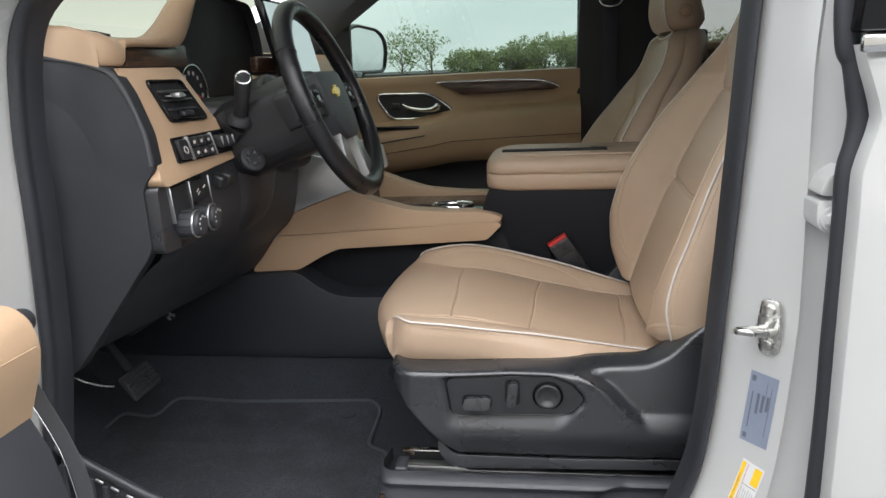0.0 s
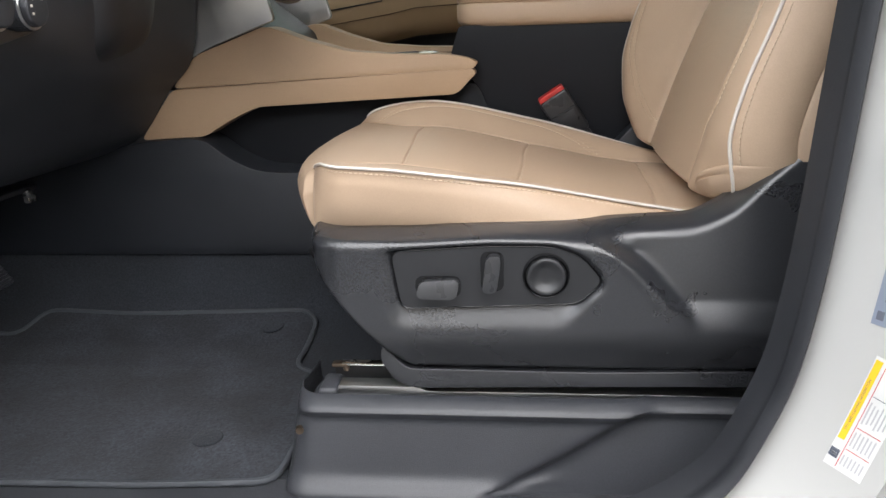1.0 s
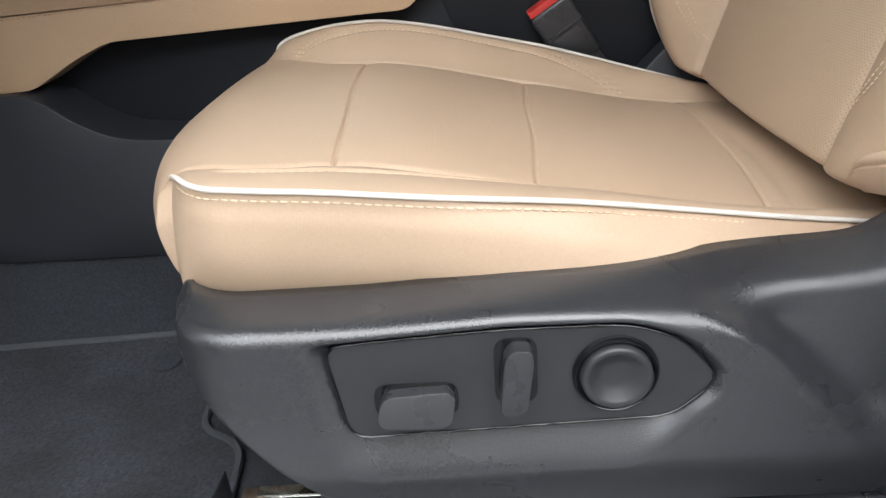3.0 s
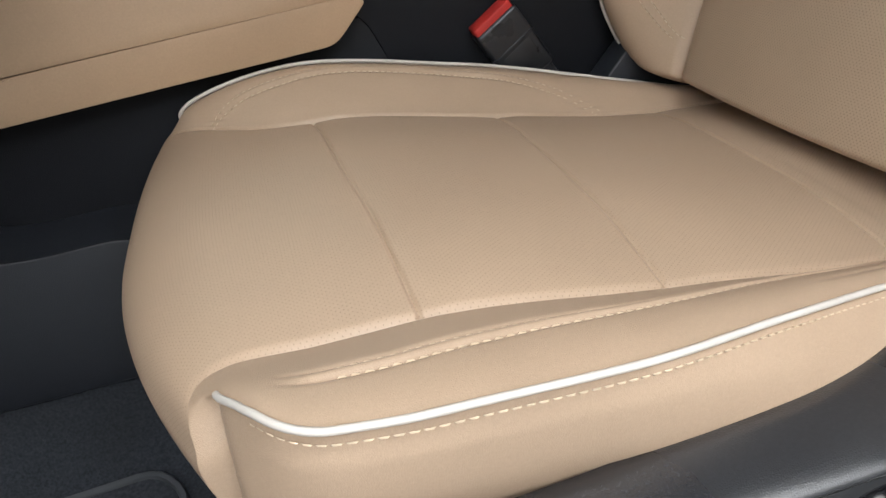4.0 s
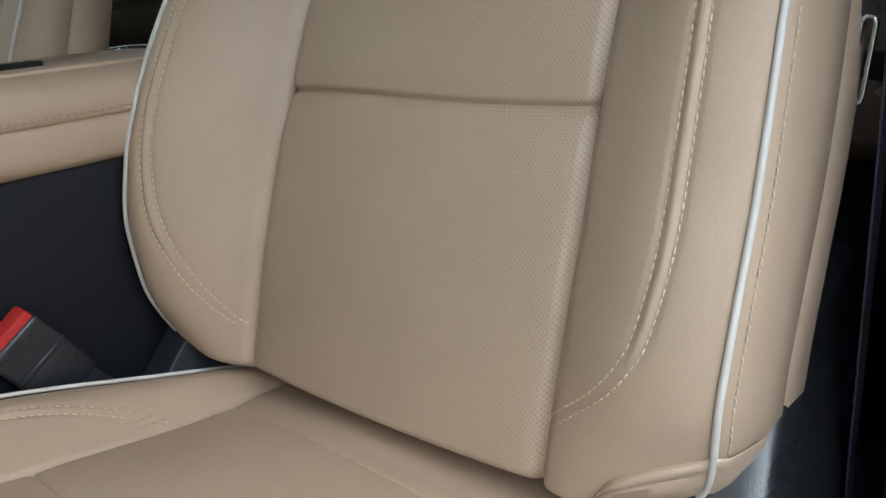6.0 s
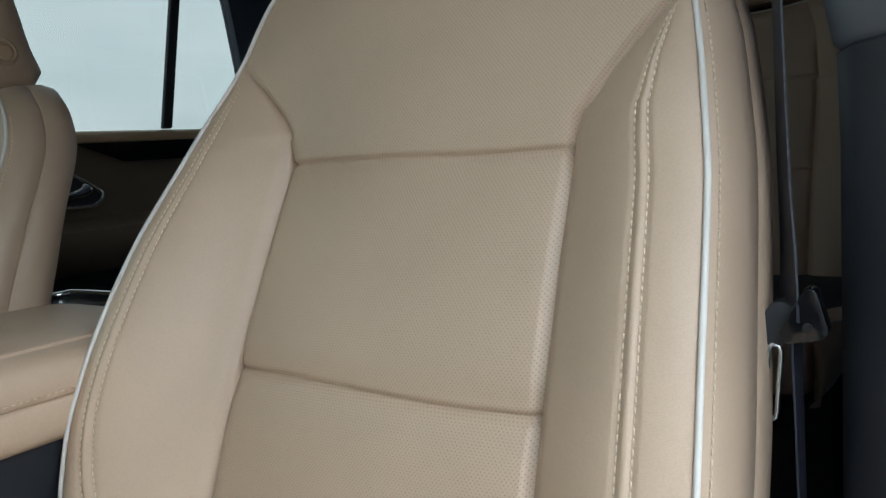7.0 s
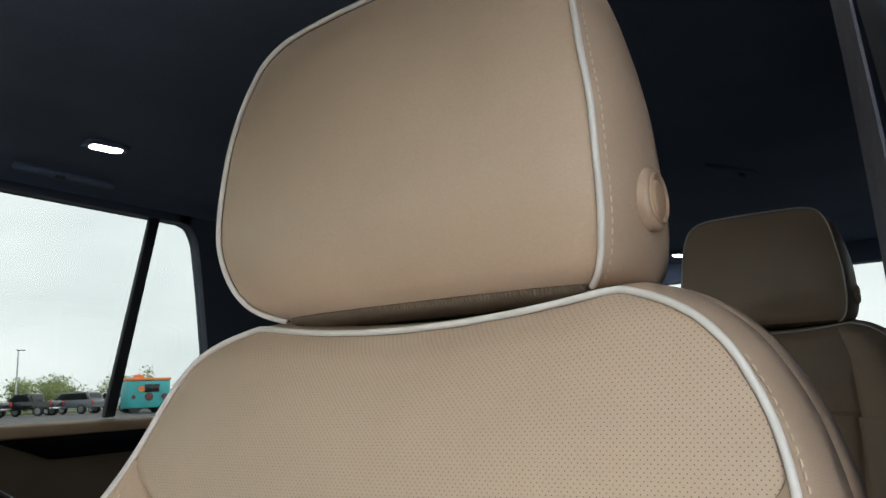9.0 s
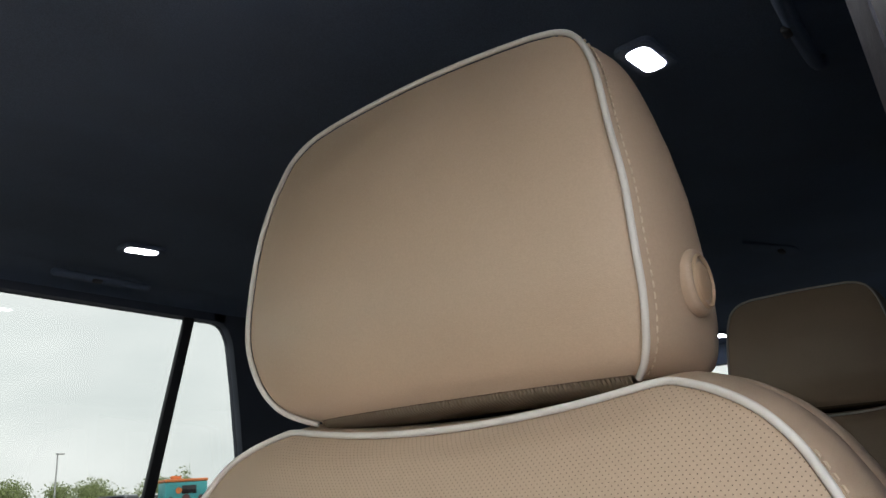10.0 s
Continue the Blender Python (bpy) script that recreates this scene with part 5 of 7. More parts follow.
    part("bezel", bezel, M_VINYL, d, "tan soft bezel")
    vent = part("air_vent", moved(prism(rounded([(-0.722, 1.332), (-0.620, 1.331), (-0.580, 1.270), (-0.696, 1.272)], 0.004), "x", -0.75, -0.7425, 0.002), lean), M_DEEP, d, "black air vent")
    rim = [(-0.7425, y, z) for y, z in resample(rounded([(-0.726, 1.336), (-0.618, 1.335), (-0.574, 1.266), (-0.699, 1.268)], 0.006), 0.006, True)]
    rim = [tuple(lean @ Vector(p)) for p in rim]
    put("vent_frame", tube("vent_frame", rim, 0.0035, 6, True), M_GLOSS, vent)
    for z0 in (1.319, 1.304, 1.288):
        y0 = -0.718 + (1.332 - z0) * 0.43
        part("slat", moved(box((0.012, 0.094, 0.003), (-0.7425, y0 + 0.052, z0), 0.0012, 2, (0, 18, 0)), lean), M_SHIELD, vent)
    part("vent_tab", moved(join(box((0.018, 0.020, 0.009), (-0.732, -0.662, 1.311), 0.003), box((0.012, 0.05, 0.003), (-0.735, -0.665, 1.310), 0.0012)), lean), M_SATIN, vent, "bright slider tab")
    part("vent_wheel", moved(box((0.012, 0.034, 0.010), (-0.736, -0.648, 1.279), 0.003), lean), M_SWITCH, vent)
    pod = part("switch_bank", moved(prism(rounded([(-0.722, 1.241), (-0.510, 1.242), (-0.508, 1.236), (-0.522, 1.199), (-0.728, 1.198)], 0.004), "x", -0.75, -0.741, 0.002), lean), M_GLOSS, d, "gloss black switch bank")
    part("brake_button", moved(box((0.008, 0.030, 0.034), (-0.738, -0.703, 1.220), 0.003), lean), M_SWITCH, pod)
    dial = [tuple(lean @ Vector((-0.7335, -0.703 + 0.006 * math.cos(a), 1.219 + 0.006 * math.sin(a)))) for a in np.linspace(0, 2 * math.pi, 18, endpoint=False)]
    put("mark", tube("mark", dial, 0.0009, 5, True), M_PIPE, pod, "round white mark")
    part("divider", moved(box((0.006, 0.004, 0.040), (-0.738, -0.681, 1.220), 0.001), lean), M_SATIN, pod, "thin bright divider")
    for k in range(3):
        y = -0.664 + 0.026 * k
        for z, h_ in ((1.229, 0.017), (1.2105, 0.017)):
            part("button", moved(box((0.007, 0.024, h_), (-0.738, y, z), 0.002), lean), M_SWITCH, pod)
            part("mark", moved(box((0.0012, 0.007, 0.0045), (-0.734, y - 0.002, z), 0.0, turn=(25, 0, 0)), lean), M_PIPE, pod, "small white mark")
    part("divider", moved(box((0.006, 0.003, 0.040), (-0.738, -0.596, 1.220), 0.001), lean), M_SATIN, pod, "thin bright divider")
    for k in range(4):
        y = -0.577 + 0.022 * k
        key = part("shift_button", moved(box((0.020, 0.020, 0.020), (-0.735, y, 1.222), 0.004, 3, (0, 20, 0)), lean), M_SWITCH, pod, "angled gear button")
        part("edge_line", moved(box((0.003, 0.003, 0.018), (-0.724, y - 0.007, 1.224), 0.0008, 1, (20, 20, 0)), lean), M_SATIN, key, "bright edge")
    # black lamp switch panel below
    low = rounded([(-0.795, 1.170), (-0.74, 1.160), (-0.53, 1.178), (-0.51, 1.166), (-0.520, 1.085), (-0.70, 1.052), (-0.795, 1.056)], 0.012)
    part("lamp_panel", prism(low, "x", -0.76, -0.722, 0.006, 3), M_SHIELD, d, "charcoal lamp switch panel")
    for y, r in ((-0.725, 0.025), (-0.662, 0.025)):
        k = part("rotary_knob", join(cyl(r, 0.03, (-0.708, y, 1.094), (0, 90, 0), 28, bevel=0.003), cyl(r * 0.85, 0.012, (-0.69, y, 1.094), (0, 90, 0), 28, bevel=0.003)), M_BLACK, d, "ribbed rotary knob")
        ringp = [(-0.694, y + r * 0.93 * math.cos(a), 1.094 + r * 0.93 * math.sin(a)) for a in np.linspace(0, 2 * math.pi, 36, endpoint=False)]
        put("knob_ring", tube("knob_ring", ringp, 0.002, 6, True), M_SATIN, k, "silver ring")
        for t in range(24):
            a = t * math.pi / 12
            part("rib", box((0.022, 0.0022, 0.0022), (-0.708, y + r * math.cos(a), 1.094 + r * math.sin(a)), 0.0), M_DARK, k) if t % 2 == 0 else None
        for t in range(5):
            a = radians(50 + 40 * t)
            part("mark", box((0.001, 0.003, 0.003), (-0.6835, y + 0.013 * math.cos(a), 1.094 + 0.013 * math.sin(a)), 0.0), M_PIPE, k, "small white mark")
    part("blank_plate", box((0.006, 0.058, 0.060), (-0.721, -0.727, 1.132), 0.003), M_KNOB_D, d)
    b = part("flat_button", box((0.008, 0.066, 0.040), (-0.721, -0.652, 1.142), 0.003), M_KNOB_D, d)
    for y, z in ((-0.664, 1.143), (-0.660, 1.137), (-0.638, 1.146)):
        part("mark", box((0.001, 0.009, 0.003), (-0.7165, y, z), 0.0, turn=(30, 0, 0)), M_PIPE, b, "small white mark")
    b = part("toggle_plate", box((0.006, 0.066, 0.076), (-0.721, -0.575, 1.126), 0.003), M_GLOSS, d, "gloss black toggle plate")
    for y in (-0.592, -0.557):
        part("toggle", box((0.024, 0.026, 0.024), (-0.708, y, 1.149), 0.005, 3, (0, 24, 0)), M_SWITCH, b, "ribbed toggle switch")
        part("mark", box((0.001, 0.003, 0.013), (-0.7175, y, 1.116), 0.0), M_PIPE, b, "small white mark")
        part("mark", box((0.001, 0.012, 0.004), (-0.7175, y, 1.100), 0.0, turn=(20, 0, 0)), M_PIPE, b, "small white mark")
    for y in (-0.760, -0.690, -0.613):
        part("divider", box((0.008, 0.003, 0.064), (-0.720, y, 1.132), 0.001, 1, (8, 0, 0)), M_SATIN, d, "thin bright divider")
    # instrument binnacle
    hood = rounded([(-0.548, 1.30), (-0.535, 1.35), (-0.507, 1.386), (-0.458, 1.457), (-0.40, 1.497), (-0.25, 1.512), (-0.11, 1.505), (-0.068, 1.441), (-0.04, 1.33), (-0.06, 1.25), (-0.3, 1.23), (-0.5, 1.24)], 0.03)
    c = thing("instrument_cluster", (-0.85, -0.33, 1.27), "dark instrument cluster under a black hood", "instrument cluster")
    part("screen", prism([(-0.3 + (y + 0.3) * 0.97, 1.37 + (z - 1.37) * 0.97) for y, z in hood], "x", -0.84, -0.818, 0.003), M_DARK, c, "dark glass screen")
    inner = np.array(resample(hood, 0.02, True))
    cen = inner.mean(0)
    rows = [[(x, *(cen + (p - cen) * k)) for p in inner] for x, k in ((-0.822, 0.97), (-0.81, 0.985), (-0.803, 0.995), (-0.80, 1.008), (-0.803, 1.018), (-0.814, 1.018))]
    put("hood", grid("hood", np.array(rows), None, True), M_DARK, c, "black hood")
    for y, r in ((-0.434, 0.062),):
        ring_ = [(-0.8125, y + r * math.cos(a), 1.304 + r * math.sin(a)) for a in np.linspace(0, 2 * math.pi, 44, endpoint=False)]
        g = put("gauge_ring", tube("gauge_ring", ring_, 0.0025, 6, True), M_CHROME, c, "bright gauge ring")
        for t in range(12):
            a = radians(-50 + 25 * t)
            part("tick", box((0.001, 0.007, 0.008), (-0.8155, y + 0.046 * math.cos(a), 1.304 + 0.046 * math.sin(a)), 0.0), M_PIPE, g, "white tick")
        part("needle", box((0.002, 0.03, 0.005), (-0.8145, y + 0.03, 1.30), 0.0, turn=(-20, 0, 0)), M_RED, g, "red needle")
    # centre screen and stack
    s = thing("centre_screen", (-0.73, 0.0, 1.33), "tablet-like centre touch screen, lit pale", "screen")
    part("bezel", box((0.02, 0.30, 0.19), (-0.745, 0.0, 1.425), 0.006, 2, (0, -14, 0)), M_GLOSS, s)
    part("display", box((0.004, 0.28, 0.17), (-0.734, 0.0, 1.427), 0.001, 1, (0, -14, 0)), M_SCREEN, s, "lit display")
    for k in range(4):
        part("icon", box((0.001, 0.03, 0.012), (-0.735 + 0.007 * k - 0.003, -0.09, 1.38 + 0.028 * k), 0.0, turn=(0, -14, 0)), M_PIPE, s, "pale icon")
    stack = thing("centre_trim", (-0.76, 0, 1.2), "tan and wood centre dash trim", "dash trim")
    part("pad", box((0.06, 0.44, 0.08), (-0.79, 0.0, 1.30), 0.015, 3), M_VINYL, stack)
    part("controls", box((0.05, 0.30, 0.12), (-0.775, 0.0, 1.20), 0.01, 3), M_BLACK, stack)
    part("wood", box((0.02, 0.30, 0.035), (-0.77, -0.05, 1.365), 0.005), M_WOOD, stack, "dark wood strip")


M_KNOB_D = mat("black_column_plastic", (0.020, 0.0205, 0.023), rough=0.4, var=0.12, scale=12, fine=0.1, fine_scale=500, bump=0.25, bump_scale=650, grain="cells")
M_SCREEN = glow("lit_screen", (0.35, 0.45, 0.45), 0.25)
dashboard()


def steering():
    col = thing("steering_column", (-0.68, -0.42, 1.15), "black steering column with stalk and ignition cover", "steering column")
    axis = Matrix.Translation((-0.525, -0.42, 1.287)) @ Matrix.Rotation(radians(-21), 4, "Y")
    # axis frame: x towards the driver, y across, z up the rim
    part("shroud", moved(prism(rounded([(-0.11, 0.05), (-0.08, 0.075), (0.08, 0.075), (0.11, 0.05), (0.10, -0.05), (0.06, -0.085), (-0.06, -0.085), (-0.10, -0.05)], 0.03), "x", -0.26, -0.035, 0.012, 3), axis), M_KNOB_D, col)
    part("collar", moved(cyl(0.10, 0.06, (-0.13, 0, 0), (0, 90, 0), 32, bevel=0.012), axis), M_KNOB_D, col)
    part("paddle_left", moved(prism(rounded([(-0.165, 0.035), (-0.10, 0.05), (-0.095, -0.03), (-0.15, -0.035)], 0.012), "x", -0.06, -0.03, 0.005), axis), M_SWITCH, col)
    part("volume_rocker", moved(box((0.02, 0.018, 0.05), (-0.035, -0.135, 0.004), 0.005), axis), M_GLOSS, col)
    cover = spline([(-0.76, 1.30), (-0.71, 1.288), (-0.688, 1.262), (-0.674, 1.20), (-0.677, 1.12), (-0.70, 1.05), (-0.76, 0.99)], 6)
    put("column_cover", grid("column_cover", np.array([[(x - 0.07 * abs(u) ** 4, -0.42 + 0.108 * u, z) for u in np.linspace(-1, 1, 22)] for x, z in cover])), M_KNOB_D, col, "black grained column cover")
    at = Vector((-0.662, -0.533, 1.181))
    turn = pose(0, 0, 0, 0, 62, -38)
    ig = part("ignition_cap", moved(cyl(0.026, 0.014, (0, 0, 0), (0, 0, 0), 32, bevel=0.004), Matrix.Translation(at) @ turn), M_DARK, col, "round ribbed cap")
    for k in range(5):
        a = k * 2 * math.pi / 5
        part("rib", moved(box((0.009, 0.011, 0.006), (0.012 * math.cos(a), 0.012 * math.sin(a), 0.008), 0.003, 2, (0, 0, math.degrees(a))), Matrix.Translation(at) @ turn), M_BLACK, ig)
    foot, tip = Vector((-0.680, -0.532, 1.257)), Vector((-0.652, -0.562, 1.333))
    axis_ = (tip - foot).normalized()
    m = Matrix.Translation((foot + tip) / 2) @ axis_.to_track_quat("Z", "Y").to_matrix().to_4x4()
    st = part("stalk", moved(cyl(0.0125, 0.084, (0, 0, 0), (0, 0, 0), 24, 0.0155, 0.003), m), M_KNOB_D, col, "black gear stalk")
    part("stalk_boot", moved(cyl(0.026, 0.016, (0, 0, -0.04), (0, 0, 0), 24, 0.017, 0.004), m), M_DARK, st)
    face_ = Vector((0.30, -0.75, 0.55)).normalized()
    m2 = Matrix.Translation(tip + axis_ * 0.002) @ face_.to_track_quat("Z", "Y").to_matrix().to_4x4()
    part("stalk_end", moved(cyl(0.0155, 0.012, (0, 0, -0.004), (0, 0, 0), 24, bevel=0.003), m2), M_SWITCH, st)
    ringp = [tuple(m2 @ Vector((0.0135 * math.cos(a), 0.0135 * math.sin(a), 0.002))) for a in np.linspace(0, 2 * math.pi, 28, endpoint=False)]
    put("stalk_ring", tube("stalk_ring", ringp, 0.0026, 8, True), M_CHROME, st, "chrome ring")
    part("stalk_base", moved(prism(rounded([(-0.030, -0.026), (0.030, -0.026), (0.030, 0.026), (-0.030, 0.026)], 0.01), "z", -0.03, 0.0, 0.004, 2), Matrix.Translation(foot + Vector((-0.013, 0.013, 0.0))) @ pose(0, 0, 0, 28, 40, 0)), M_SWITCH, col)
    w = thing("steering_wheel", (-0.525, -0.42, 1.287), "black leather steering wheel with stitched rim", "steering wheel")
    R, r = 0.189, 0.0185
    loop = []
    for a in np.linspace(0, 2 * math.pi, 96, endpoint=False):
        loop.append(tuple(axis @ Vector((0, R * math.cos(a), R * math.sin(a)))))
    put("rim", tube("rim", loop, r, 14, True), M_RIM, w, "black leather rim")
    for a0 in (0.45, 0.45 + math.pi / 2 + 0.6, math.pi + 0.2, -0.45):
        ringp = [tuple(axis @ Vector(((r + 0.0006) * math.sin(b), (R + (r + 0.0006) * math.cos(b)) * math.cos(a0), (R + (r + 0.0006) * math.cos(b)) * math.sin(a0)))) for b in np.linspace(0, 2 * math.pi, 20, endpoint=False)]
        put("rim_joint", tube("rim_joint", ringp, 0.0009, 5, True), M_DARK, w)
    for lo, hi in ((2.6, 4.4), (-1.3, 0.5)):
        aa = np.linspace(lo, hi, 90)
        pts = [tuple(axis @ Vector((0.004, (R - r) * math.cos(a), (R - r) * math.sin(a)))) for a in aa]
        nn = [tuple(axis.to_3x3() @ Vector((0, -math.cos(a), -math.sin(a)))) for a in aa]
        put("rim_stitching", stitches("rim_stitching", pts, nn, 0.006, 0.002, 0.0009), M_DARKTHREAD, w)
    hub = [(-0.075, 0.055), (0.075, 0.055), (0.085, 0.02), (0.07, -0.055), (0.035, -0.085), (-0.035, -0.085), (-0.07, -0.055), (-0.085, 0.02)]
    part("hub", moved(prism(rounded(hub, 0.03, 5), "x", -0.045, 0.012, 0.014, 3), axis), M_BLACK, w, "black airbag cover")
    part("emblem", moved(prism(rounded([(-0.022, 0.006), (-0.008, 0.006), (-0.008, 0.012), (0.008, 0.012), (0.008, 0.006), (0.022, 0.006), (0.02, -0.006), (0.008, -0.006), (0.008, -0.012), (-0.008, -0.012), (-0.008, -0.006), (-0.024, -0.006)], 0.001, 1), "x", 0.012, 0.0155, 0.0), axis @ Matrix.Translation((0, 0, 0.012))), M_GOLD, w, "small gold badge")
    for sgn in (-1, 1):
        spoke = part("spoke", moved(prism(rounded([(sgn * 0.07, 0.035), (sgn * 0.172, 0.03), (sgn * 0.176, -0.025), (sgn * 0.07, -0.03)], 0.008), "x", -0.03, 0.002, 0.006, 2), axis), M_BLACK, w)
        part("spoke_buttons", moved(box((0.01, 0.05, 0.035), (0.004, sgn * 0.118, 0.004), 0.004), axis), M_GLOSS, spoke)
        for k in (-1, 1):
            part("button", moved(box((0.006, 0.012, 0.01), (0.011, sgn * 0.118, 0.004 + 0.01 * k), 0.003), axis), M_SWITCH, spoke)
        part("lower_spoke", moved(prism(rounded([(sgn * 0.03, -0.07), (sgn * 0.05, -0.065), (sgn * 0.095, -0.15), (sgn * 0.06, -0.168), (sgn * 0.03, -0.175)], 0.006), "x", -0.02, 0.0, 0.005, 2), axis), M_SATIN, w, "satin silver lower spoke")


M_RIM = mat("black_wheel_leather", (0.014, 0.014, 0.016), rough=0.32, var=0.15, scale=30, bump=0.25, bump_scale=800, grain="cells")
M_DARKTHREAD = mat("grey_thread", (0.10, 0.10, 0.11), rough=0.7)
M_GOLD = mat("gold_badge", (0.75, 0.5, 0.1), rough=0.25, metal=0.8)
steering()


def pedals():
    p = thing("brake_pedal", (-1.03, -0.45, 0.62), "black ribbed rubber brake pedal", "pedal")
    m = pose(-1.007, -0.455, 0.682, 0, 55.5, 0)
    part("pad", moved(box((0.062, 0.112, 0.012), (0, 0, 0), 0.005, 2), m), M_BLACK, p)
    for k in range(5):
        part("rib", moved(box((0.0055, 0.10, 0.006), (-0.022 + 0.011 * k, 0, 0.007), 0.002), m), M_SHIELD, p)
    part("arm", box((0.012, 0.022, 0.22), (-1.085, -0.44, 0.765), 0.004, 2, (0, -35, 0)), M_DARK, p)
    wire = spline([(-1.10, -0.56, 0.735), (-1.08, -0.54, 0.712), (-1.05, -0.53, 0.70), (-1.03, -0.52, 0.695)], 6)
    tagged(put("pedal_wire", tube("pedal_wire", wire, 0.002, 6), M_STEEL), "thin bare wire beside the pedal", "wire")
    clip = thing("trim_clip", (-1.0, -0.3, 0.775), "small pale metal clip under the dash", "clip")
    part("head", join(box((0.012, 0.022, 0.012), (-1.0, -0.3, 0.78), 0.003), cyl(0.008, 0.02, (-1.0, -0.305, 0.79), (20, 0, 0), 10)), M_STEEL, clip)
    part("bracket", box((0.05, 0.2, 0.01), (-1.02, -0.38, 0.80), 0.003), M_BLACK, clip)


pedals()


# ---- passenger side ----
def door_handle(x, z, y, face, parent, w=0.25, h=0.09):
    """Chrome-framed bowl with an inside pull, on the wall y; face is -1 where it looks to -y."""
    shape = rounded([(x - w / 2, z + h * 0.45), (x + w * 0.2, z + h * 0.42), (x + w / 2, z - h * 0.2), (x + w * 0.42, z - h * 0.48), (x - w * 0.32, z - h * 0.5), (x - w / 2, z + h * 0.2)], 0.025, 5)
    hnd = part("handle_bowl", prism(shape, "y", y, y + face * 0.006, 0.0), M_DARK, parent, "black handle bowl")
    put("handle_frame", tube("handle_frame", [(a, y + face * 0.006, b) for a, b in resample(shape, 0.01, True)], 0.0055, 8, True), M_CHROME, hnd, "chrome frame")
    lever = spline([(x - 0.045, y + face * 0.01, z + 0.005), (x - 0.02, y + face * 0.016, z - 0.008), (x + 0.03, y + face * 0.024, z - 0.016), (x + 0.07, y + face * 0.026, z - 0.012), (x + 0.088, y + face * 0.024, z + 0.002)], 6)
    put("lever", tube("lever", lever, np.interp(np.linspace(0, 1, len(lever)), (0, 0.6, 0.9, 1), (0.006, 0.008, 0.015, 0.008)), 10), M_CHROME, hnd, "chrome pull")
    part("lock_switch", box((0.03, 0.012, 0.02), (x - 0.07, y + face * 0.01, z), 0.003), M_SWITCH, hnd)


def passenger_door():
    d = thing("passenger_door", (-0.4, 0.80, 0.5), "closed tan passenger door with wood strip and green-tinted window", "car door")
    prof = [(0.835, 1.315), (0.81, 1.322), (0.79, 1.318), (0.782, 1.30), (0.785, 1.285), (0.79, 1.25), (0.792, 1.17), (0.782, 1.12), (0.74, 1.102), (0.715, 1.085), (0.705, 1.06), (0.704, 1.02), (0.708, 0.975), (0.728, 0.948), (0.755, 0.935)]
    rise = lambda x: np.interp(x, (-0.95, -0.686, -0.503, -0.43, -0.226, 0.02), (0.022, 0.037, 0.063, 0.078, 0.088, 0.096))
    swell = lambda x: 0.018 * np.exp(-((x + 0.1) / 0.25) ** 2)
    P = np.array([[(x, y - (swell(x) if 0.96 < z < 1.12 else 0.0), z + rise(x) * np.interp(z, (1.12, 1.17, 1.25), (1.0, 0.72, 0.0)) + (0.012 * (x + 0.4) if z > 1.2 else 0.0)) for y, z in prof] for x in np.linspace(-0.95, 0.02, 50)])
    put("upper_panel", grid("upper_panel", P, None, False, 50), M_DOORTAN, d, "tan soft door panel")
    put("armrest_crease", tube("armrest_crease", [(x, 0.7035 - swell(x), 1.052 + rise(x)) for x in np.linspace(-0.9, -0.52, 30)], 0.0022, 6), M_DARK, d)
    put("armrest_seam", tube("armrest_seam", [(x, 0.7035 - swell(x), 1.012 + rise(x)) for x in np.linspace(-0.9, 0.02, 40)], 0.0014, 6), M_SEAM, d, "brown seam")
    low = np.array([[(x, y, z + k * rise(x)) for y, z, k in ((0.755, 0.937, 1.0), (0.79, 0.93, 0.9), (0.80, 0.9, 0.4), (0.78, 0.75, 0), (0.77, 0.55, 0))] for x in np.linspace(-0.95, 0.02, 20)])
    put("lower_panel", grid("lower_panel", low), M_BLACK, d, "black door pocket")
    strip = part("wood_strip", prism(rounded([(-0.476, 1.290), (-0.14, 1.286), (-0.05, 1.262), (-0.07, 1.256), (-0.39, 1.246)], 0.008), "y", 0.775, 0.79, 0.003), M_WOOD, d, "dark wood strip")
    put("strip_edge", tube("strip_edge", spline([(-0.48, 0.772, 1.292), (-0.3, 0.772, 1.293), (-0.14, 0.772, 1.29), (-0.08, 0.772, 1.278), (-0.05, 0.772, 1.262)], 6), 0.0038, 8), M_CHROME, strip, "bright edge")
    door_handle(-0.56, 1.215, 0.782, -1, d, 0.27, 0.095)
    part("window_switches", box((0.16, 0.03, 0.012), (-0.62, 0.725, 1.141), 0.004), M_GLOSS, d)
    part("outer_skin", box((0.97, 0.02, 0.85), (-0.465, 1.0, 0.9), 0.0), M_WHITE, d)
    pane = np.array([[(-1.0, 0.862, 1.29), (0.03, 0.86, 1.31)], [(-0.62, 0.80, 1.84), (0.05, 0.80, 1.84)]])
    g = put("window_pane", grid("window_pane", pane), M_CLEAR, d, "green-tinted side glass")
    g.visible_shadow = False
    frame = [(0.03, 0.855, 1.30), (0.032, 0.83, 1.6), (0.045, 0.8, 1.84)]
    put("rear_channel", tube("rear_channel", spline(frame, 6), 0.018, 8), M_RUBBER, d, "black window channel")


M_DOORTAN = mat("tan_door_vinyl", (0.39, 0.268, 0.158), rough=0.52, var=0.06, scale=6, bump=0.2, bump_scale=700, grain="cells")
passenger_door()


def slab(name, outline, y0, y1, material, label, bevel=0.0):
    return structure(name, prism(outline, "y", y0, y1, bevel), material, label)


